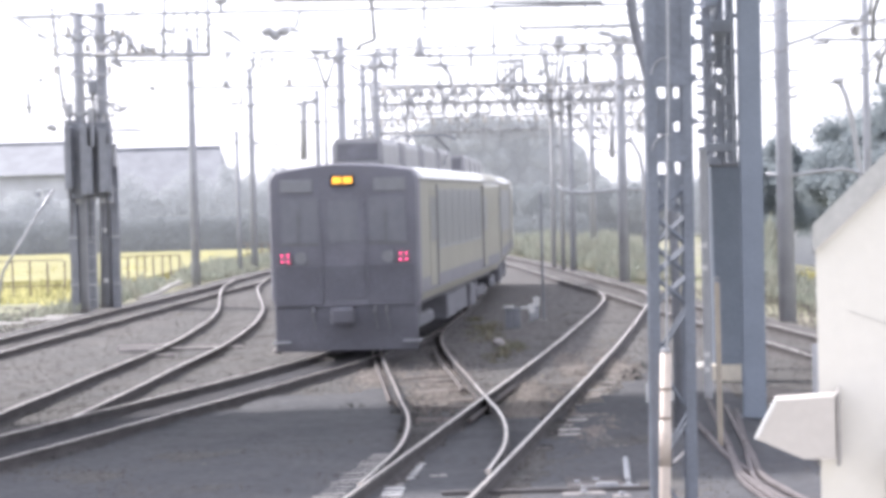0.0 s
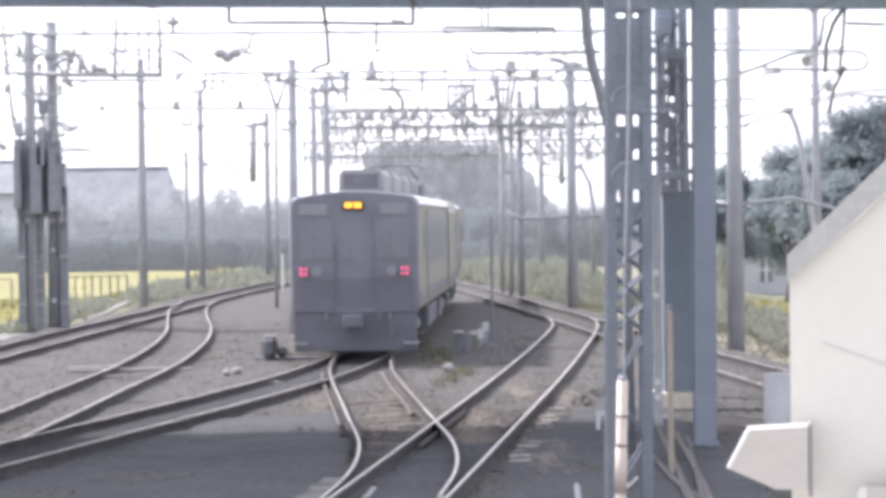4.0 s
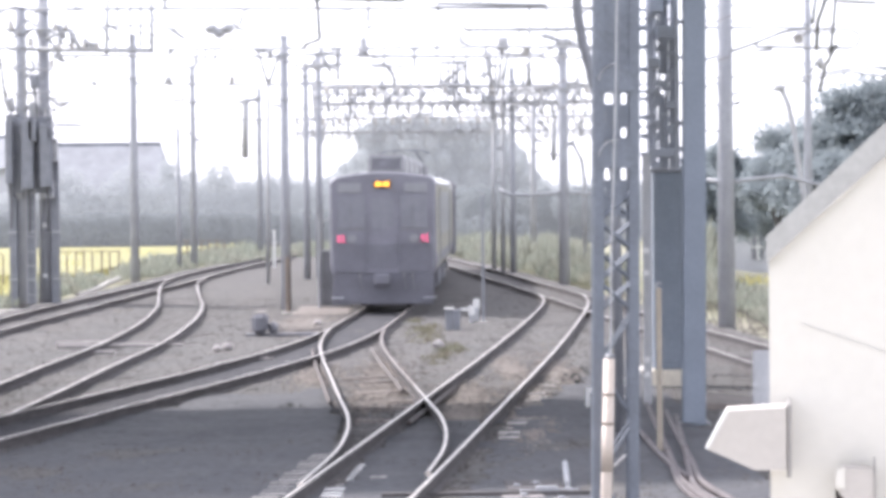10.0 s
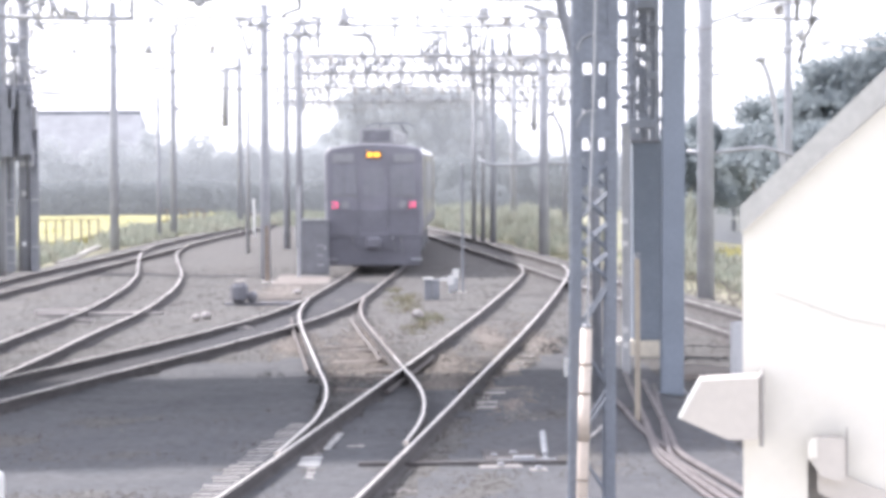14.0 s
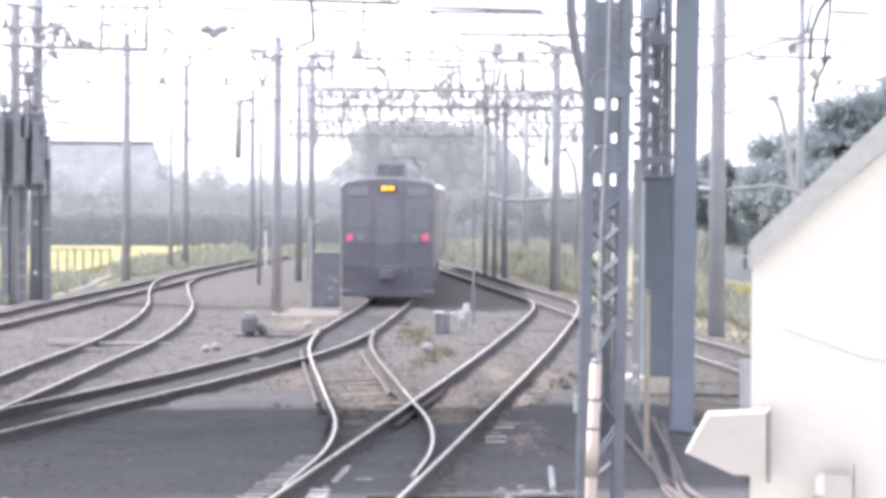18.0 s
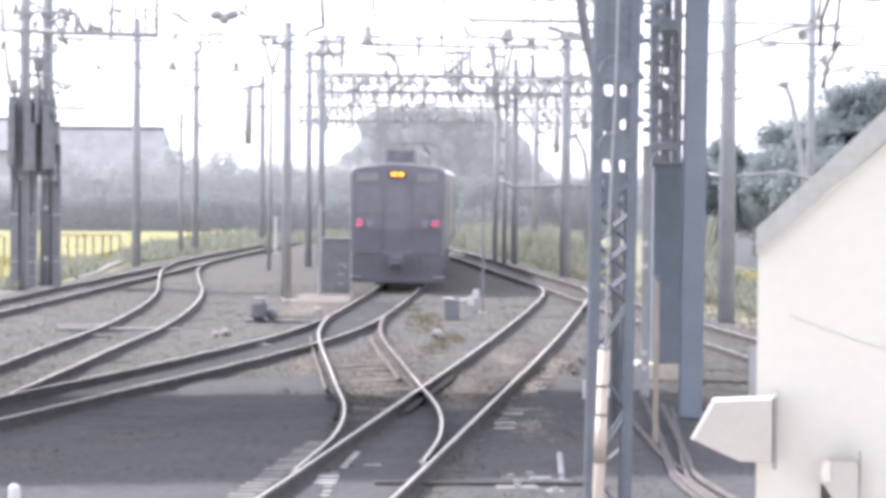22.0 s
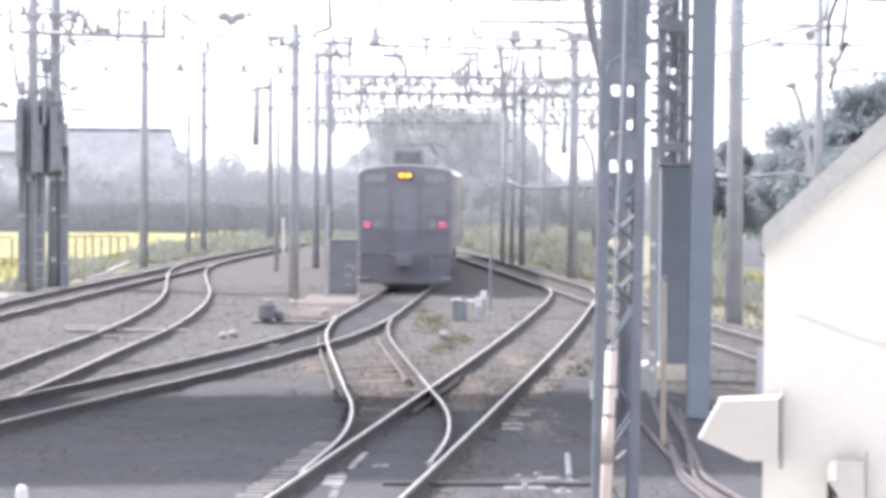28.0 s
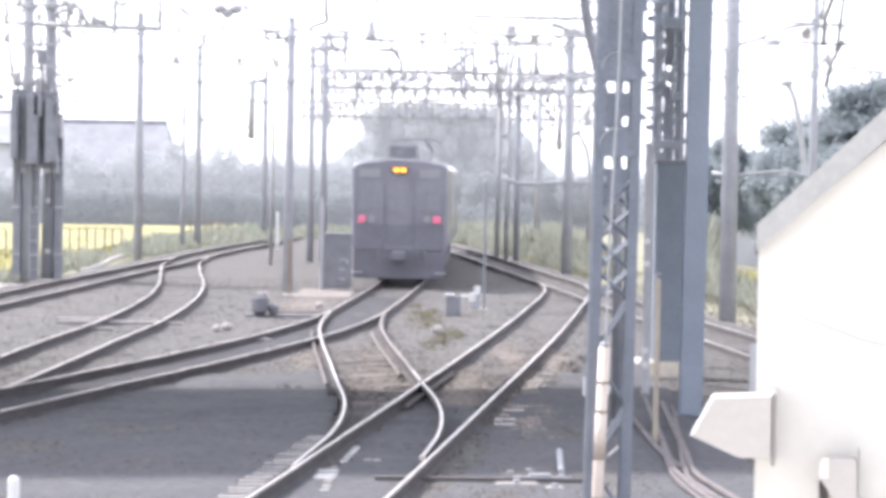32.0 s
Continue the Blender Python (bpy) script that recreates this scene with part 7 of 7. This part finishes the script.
def crown_mesh(blobs, spread, height, leaf, count, material, rnd):
    """Leaves scattered through overlapping lobes; each leans outward from the trunk, upward and at random."""
    verts, faces = [], []
    weight = sum(b[3] * b[5] for b in blobs)
    for cx, cy, cz, rx, ry, rz in blobs:
        for k in range(int(count * rx * rz / weight)):
            v = Vector((rnd.gauss(0, 0.52), rnd.gauss(0, 0.52), rnd.gauss(0, 0.52)))
            p = Vector((cx + v.x * rx, cy + v.y * ry, cz + v.z * rz))
            if noise.noise(p * 0.9) < -0.42:
                continue
            out = Vector((p.x / spread, p.y / spread, (p.z - height * 0.45) / height))
            n = (out * 0.7 + Vector((rnd.gauss(0, 0.6), rnd.gauss(0, 0.6), rnd.gauss(0.45, 0.5)))).normalized()
            a = n.orthogonal().normalized()
            b = n.cross(a)
            s = leaf * rnd.uniform(0.6, 1.4)
            o = len(verts)
            verts += [p - a * s, p + b * s * 0.55 + n * s * 0.2, p + a * s, p - b * s * 0.55 + n * s * 0.2]
            faces += [(o, o + 1, o + 2), (o, o + 2, o + 3)]
    me = bpy.data.meshes.new("crown")
    me.from_pydata([tuple(v) for v in verts], [], faces)
    me.materials.append(material)
    return me


def tree(x, y, height, spread, label, rnd, count=5000, leaf=0.16, low=0.14):
    """A tapered trunk with limbs and a crown of many small leaves inside an uneven dome."""
    t = thing("tree", x, y, -0.7, 0, label, "tree", "trees beside the line")
    bm = tubem([(0, 0, 0), (0.1, 0, height * 0.25), (0.05, 0.1, height * 0.5), (0.2, 0, height * 0.85)], 0.22, 10, 0.05)
    trunk = part("trunk", bm, M_BARK, t, smooth=True)
    blobs = []
    for k in range(46):
        a, q, v = rnd.uniform(0, 6.28), math.sqrt(rnd.random()), rnd.random()
        reach = spread * (0.5 + 0.5 * math.sin(math.pi * (0.15 + 0.75 * v))) * (0.85 + 0.3 * noise.noise((x + math.cos(a), y + math.sin(a), v * 3)))
        px, py, pz = math.cos(a) * reach * q, math.sin(a) * reach * q, height * (low + (0.90 - low) * v) * (1 - 0.14 * q * q)
        if k % 4 == 0:
            part("limb", tubem([(0.07, 0.05, height * 0.3), (px * 0.5, py * 0.5, (height * 0.3 + pz) / 2 + 0.1), (px, py, pz)], 0.09, 6, 0.02), M_BARK, trunk)
        s = spread * rnd.uniform(0.20, 0.36)
        blobs.append((px, py, pz, s * 1.15, s, s * rnd.uniform(0.6, 0.9)))
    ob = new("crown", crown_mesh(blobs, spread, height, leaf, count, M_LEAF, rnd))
    ob.parent = t
    return t


rnd = random.Random(11)
for x, y, h, sp, n, low in ((13.4, 93, 6.2, 1.7, 30000, 0.4), (14.4, 90, 7.9, 2.1, 38000, 0.3), (16.0, 91, 8.8, 2.8, 46000, 0.14), (18.4, 88, 9.0, 3.2, 36000, 0.14), (13.0, 87, 4.9, 1.6, 26000, 0.55)):
    tree(x, y, h, sp, "broad dense green tree beside the line", rnd, n, 0.08, low)
for x, y, h, sp, n, low in ((11.5, 108, 6.0, 1.6, 20000, 0.3), (14.6, 112, 7.2, 2.2, 20000, 0.2), (12.95, 101, 5.3, 1.55, 20000, 0.6)):
    tree(x, y, h, sp, "smaller pale green tree behind the others", rnd, n, 0.08, low)
for x, y, h, sp, n in ((9.3, 97, 4.7, 1.1, 20000), (15.5, 97, 4.4, 2.0, 18000), (9.9, 104, 5.2, 1.2, 18000), (8.9, 92, 2.9, 0.9, 14000)):
    tree(x, y, h, sp, "low rounded shrub-like tree at the field's edge", rnd, n, 0.08)


def weeds(name, spots, label, material, height, count, blade=0.05):
    """Upright blades and leaves over patches (x, y, rx, ry)."""
    verts, faces = [], []
    area = sum(s[2] * s[3] for s in spots)
    for cx, cy, rx, ry in spots:
        for k in range(int(count * rx * ry / area)):
            a, q = rnd.uniform(0, 6.28), math.sqrt(rnd.random())
            x, y = cx + math.cos(a) * q * rx, cy + math.sin(a) * q * ry
            h = height * rnd.uniform(0.35, 1.1) * (1 - 0.6 * q * q) * (0.75 + 0.5 * noise.noise((x * 0.8, y * 0.4, 0)))
            t, w = rnd.uniform(0, 3.14), blade * rnd.uniform(0.6, 1.3)
            dx, dy = math.cos(t) * w, math.sin(t) * w
            lx, ly = rnd.uniform(-0.35, 0.35) * h, rnd.uniform(-0.35, 0.35) * h
            z0 = -0.2 if -12 < x < 9 else -0.72
            o = len(verts)
            verts += [(x - dx, y - dy, z0), (x + dx, y + dy, z0), (x + dx * 1.2 + lx * 0.5, y + dy * 1.2 + ly * 0.5, z0 + h * 0.6), (x - dx * 1.2 + lx * 0.5, y - dy * 1.2 + ly * 0.5, z0 + h * 0.6), (x + lx, y + ly, z0 + h)]
            faces += [(o, o + 1, o + 2, o + 3), (o + 3, o + 2, o + 4)]
    me = bpy.data.meshes.new(name)
    me.from_pydata(verts, [], faces)
    me.materials.append(material)
    return tagged(new(name, me), label, "weeds", kind="stuff")


weeds("island_weeds", [(-0.3, 54.5, 0.5, 3.6), (-0.1, 58, 0.45, 3.0), (0.25, 50, 0.4, 3.0), (0.0, 47, 0.35, 2.5), (-0.5, 61, 0.3, 3)], "low dull green weeds between the tracks", M_GRASS_DULL, 0.20, 2600, 0.016)
weeds("near_weeds", [(-2.3, 25.0, 1.0, 2.4), (-3.0, 29.0, 0.8, 2.0), (-3.3, 40.0, 0.9, 2.4), (-2.4, 36.5, 0.8, 2.2), (-4.4, 34.0, 0.6, 2.0), (-4.6, 47, 0.7, 5), (-3.9, 58, 0.6, 5), (-8.2, 47, 0.9, 6), (-8.0, 58, 0.9, 7), (2.2, 50, 0.6, 6), (-5.2, 40, 0.4, 5), (-7.9, 40, 1.2, 5), (-4.4, 66, 0.7, 6), (-7.8, 70, 1.0, 8), (1.7, 62, 0.5, 7), (-3.0, 45, 0.9, 4)], "thin dry weeds on the ballast", M_GRASS_DULL, 0.10, 6500, 0.012)
weeds("dark_scrub", [(-4.6, 33.8, 0.8, 1.3), (-3.6, 35.4, 0.9, 1.6), (-2.7, 37.0, 0.8, 1.9), (-2.0, 36, 0.45, 2.6), (-1.75, 33, 0.3, 2.0), (1.55, 37.3, 0.3, 2.6), (2.1, 40.5, 0.4, 3.0), (2.6, 44.0, 0.5, 3.2), (0.35, 32.8, 0.35, 1.0), (-0.3, 33.6, 0.2, 1.0), (-5.1, 30.5, 0.5, 2.0)], "low dark scrub creeping over the dark ground", M_SCRUB, 0.13, 9000, 0.02)
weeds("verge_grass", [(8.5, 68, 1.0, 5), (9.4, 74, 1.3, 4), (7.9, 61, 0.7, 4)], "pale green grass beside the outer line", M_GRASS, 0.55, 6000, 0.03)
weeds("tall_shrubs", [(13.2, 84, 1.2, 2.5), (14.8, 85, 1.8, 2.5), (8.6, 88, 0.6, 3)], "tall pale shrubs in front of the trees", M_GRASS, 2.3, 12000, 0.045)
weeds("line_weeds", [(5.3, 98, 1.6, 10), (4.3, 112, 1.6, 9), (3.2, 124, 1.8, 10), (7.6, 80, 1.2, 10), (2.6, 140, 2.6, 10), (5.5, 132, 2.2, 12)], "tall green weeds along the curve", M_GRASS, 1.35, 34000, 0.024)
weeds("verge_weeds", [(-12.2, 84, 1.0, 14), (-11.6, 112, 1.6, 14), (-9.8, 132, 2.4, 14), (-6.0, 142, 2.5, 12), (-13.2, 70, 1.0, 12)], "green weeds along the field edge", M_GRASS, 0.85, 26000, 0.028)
weeds("rice_ears", [(-14.5, 96, 1.6, 4), (-17, 104, 4, 8), (-22, 120, 7, 16), (-15.5, 118, 3, 12), (-18, 145, 9, 16)], "ripe yellow rice standing in the field", M_RICE, 0.85, 16000, 0.06)
weeds("field_crop", [(10.9, 89, 1.7, 4.5)], "yellow-green crop beyond the outer line", M_RICE, 0.75, 3600, 0.05)


def house(name, x, y, w, d, wall, ridge, label, rz=0, hip=0.0, windows=()):
    """A house with walls, a pitched roof with overhang and windows."""
    t = thing(name, x, y, -0.75, rz, label, "house", "houses beyond the field")
    part("wall", boxm(-w / 2, w / 2, -d / 2, d / 2, 0, wall), M_HOUSE, t)
    bm = bmesh.new()
    o = 0.6
    base = [bm.verts.new(p) for p in ((-w / 2 - o, -d / 2 - o, wall - 0.1), (w / 2 + o, -d / 2 - o, wall - 0.1), (w / 2 + o, d / 2 + o, wall - 0.1), (-w / 2 - o, d / 2 + o, wall - 0.1))]
    top = [bm.verts.new((-w / 2 - o + hip, 0, ridge)), bm.verts.new((w / 2 + o - hip, 0, ridge))]
    for q in ((base[0], base[1], top[1], top[0]), (base[2], base[3], top[0], top[1]), (base[1], base[2], top[1]), (base[3], base[0], top[0]), base[::-1]):
        bm.faces.new(q)
    part("roof", bm, M_ROOF, t)
    part("ridge_cap", tubem([(-w / 2 - o + hip, 0, ridge + 0.05), (w / 2 + o - hip, 0, ridge + 0.05)], 0.12, 6), M_ROOF, t)
    for wx, wz, ww, wh in windows:
        wdw = part("window", boxm(wx - ww / 2, wx + ww / 2, -d / 2 - 0.03, -d / 2 - 0.004, wz, wz + wh), M_TRAIN_GLASS, t)
        part("window_frame", boxm(wx - ww / 2 - 0.08, wx + ww / 2 + 0.08, -d / 2 - 0.05, -d / 2 - 0.032, wz + wh / 2 - 0.04, wz + wh / 2 + 0.04), M_LAMPWHITE, wdw)
        part("window_jamb", boxm(wx - 0.07, wx + 0.07, -d / 2 - 0.07, -d / 2 - 0.0505, wz, wz + wh), M_LAMPWHITE, wdw)
    return t


house("house", -24.4, 196, 10.0, 9, 3.9, 7.5, "large hazy house with a dark hipped tile roof", hip=0.8, windows=((-2, 1.5, 1.4, 1.1), (1.2, 1.5, 1.4, 1.1)))
house("house", -31.8, 188, 7.0, 8, 5.8, 7.9, "pale plastered house beyond the field", hip=0.3, windows=((1.2, 3.6, 1.2, 1.0),))
house("house", 13.6, 121, 4.6, 6, 3.2, 4.9, "grey house with white window frames behind trees", hip=0.3, windows=((-1.2, 1.1, 0.8, 1.3), (0.5, 0.55, 0.5, 1.1), (-0.1, 2.0, 0.5, 0.5)))


def build_far():
    solo("rice_field", boxm(-80, -13.6, 104.5, 164, -0.74, -0.12), M_RICE, "ripe yellow rice field beyond the fence", "rice field", kind="structure")
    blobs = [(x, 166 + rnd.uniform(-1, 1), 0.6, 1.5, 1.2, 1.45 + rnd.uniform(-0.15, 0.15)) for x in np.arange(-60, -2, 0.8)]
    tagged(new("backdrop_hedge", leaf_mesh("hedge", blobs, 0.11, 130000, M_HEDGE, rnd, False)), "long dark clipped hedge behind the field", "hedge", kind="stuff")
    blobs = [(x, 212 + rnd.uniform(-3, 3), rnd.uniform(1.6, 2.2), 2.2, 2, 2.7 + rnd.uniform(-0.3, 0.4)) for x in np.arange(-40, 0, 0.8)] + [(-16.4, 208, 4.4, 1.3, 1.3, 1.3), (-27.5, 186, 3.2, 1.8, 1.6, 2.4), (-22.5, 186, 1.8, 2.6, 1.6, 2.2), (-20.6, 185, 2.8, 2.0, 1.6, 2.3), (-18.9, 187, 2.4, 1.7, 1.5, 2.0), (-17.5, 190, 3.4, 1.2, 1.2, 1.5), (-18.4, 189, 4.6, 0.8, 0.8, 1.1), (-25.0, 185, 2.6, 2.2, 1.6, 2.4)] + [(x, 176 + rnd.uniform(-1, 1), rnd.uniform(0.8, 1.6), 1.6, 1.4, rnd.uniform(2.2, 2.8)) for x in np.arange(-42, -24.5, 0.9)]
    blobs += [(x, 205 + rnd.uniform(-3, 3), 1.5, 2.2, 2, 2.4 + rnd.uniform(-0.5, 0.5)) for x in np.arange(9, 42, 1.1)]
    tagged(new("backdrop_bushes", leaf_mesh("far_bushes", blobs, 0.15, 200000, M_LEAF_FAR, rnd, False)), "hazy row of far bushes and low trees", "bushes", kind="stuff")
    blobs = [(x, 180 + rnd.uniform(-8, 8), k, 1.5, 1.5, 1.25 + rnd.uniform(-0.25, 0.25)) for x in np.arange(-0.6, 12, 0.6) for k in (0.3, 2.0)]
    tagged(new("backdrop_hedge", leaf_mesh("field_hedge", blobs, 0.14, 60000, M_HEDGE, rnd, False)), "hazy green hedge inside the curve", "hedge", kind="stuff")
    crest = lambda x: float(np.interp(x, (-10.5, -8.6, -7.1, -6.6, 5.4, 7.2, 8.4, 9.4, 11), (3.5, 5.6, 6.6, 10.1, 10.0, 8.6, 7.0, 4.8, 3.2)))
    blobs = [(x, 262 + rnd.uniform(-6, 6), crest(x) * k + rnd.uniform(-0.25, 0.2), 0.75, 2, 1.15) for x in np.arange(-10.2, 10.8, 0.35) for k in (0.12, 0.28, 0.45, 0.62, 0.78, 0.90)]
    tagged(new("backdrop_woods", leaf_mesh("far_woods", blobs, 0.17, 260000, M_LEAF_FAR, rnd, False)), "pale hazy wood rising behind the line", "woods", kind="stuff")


build_far()


# ---------------------------------------------------------------- what moves
def motions():
    line = smooth_line(LINE_MAIN, 0.5)
    xs, ys = np.array([p[0] for p in line]), np.array([p[1] for p in line])
    s = np.concatenate([[0], np.cumsum(np.hypot(np.diff(xs), np.diff(ys)))])
    rear = [(0, 45.6), (1, 47.7), (2, 49.7), (3, 51.6), (4, 53.3), (5, 55.3), (6, 57.3), (7, 59.2), (8, 61.1), (9, 63.0), (10, 64.8), (11, 66.5), (12, 68.0), (13, 69.4), (14, 70.4), (15, 71.1), (16, 71.5), (17, 71.7), (32, 71.7)]
    rt, ry = [p[0] for p in rear], [p[1] for p in rear]

    def on(d):
        return Vector((float(np.interp(d, s, xs)), float(np.interp(d, s, ys)), 0.0))

    times = [i * 0.2 for i in range(86)] + [20.0, 26.0, 32.0]
    tracks = {CAR_A: [], CAR_B: []}
    turned = []
    start = None
    for t in times:
        d0 = float(np.interp(np.interp(t, rt, ry), ys, s))
        start = d0 if start is None else start
        turned.append((t, (d0 - start) / 0.43))
        for k, car in enumerate((CAR_A, CAR_B)):
            mid = d0 + CAR_L / 2 + k * (CAR_L + 0.5)
            a, b = on(mid - 6.9), on(mid + 6.9)
            c = (a + b) / 2
            tracks[car].append((t, pose(c.x - 0.05, c.y, 0.0, 0, 0, math.degrees(math.atan2(a.x - b.x, b.y - a.y)))))
    for car, rows in tracks.items():
        walk(car, rows)
    for w in WHEELS:
        y = w.matrix_basis.translation.y
        walk(w, [(t, pose(0, y, 0.43, -math.degrees(q), 0, 0)) for t, q in turned])


motions()
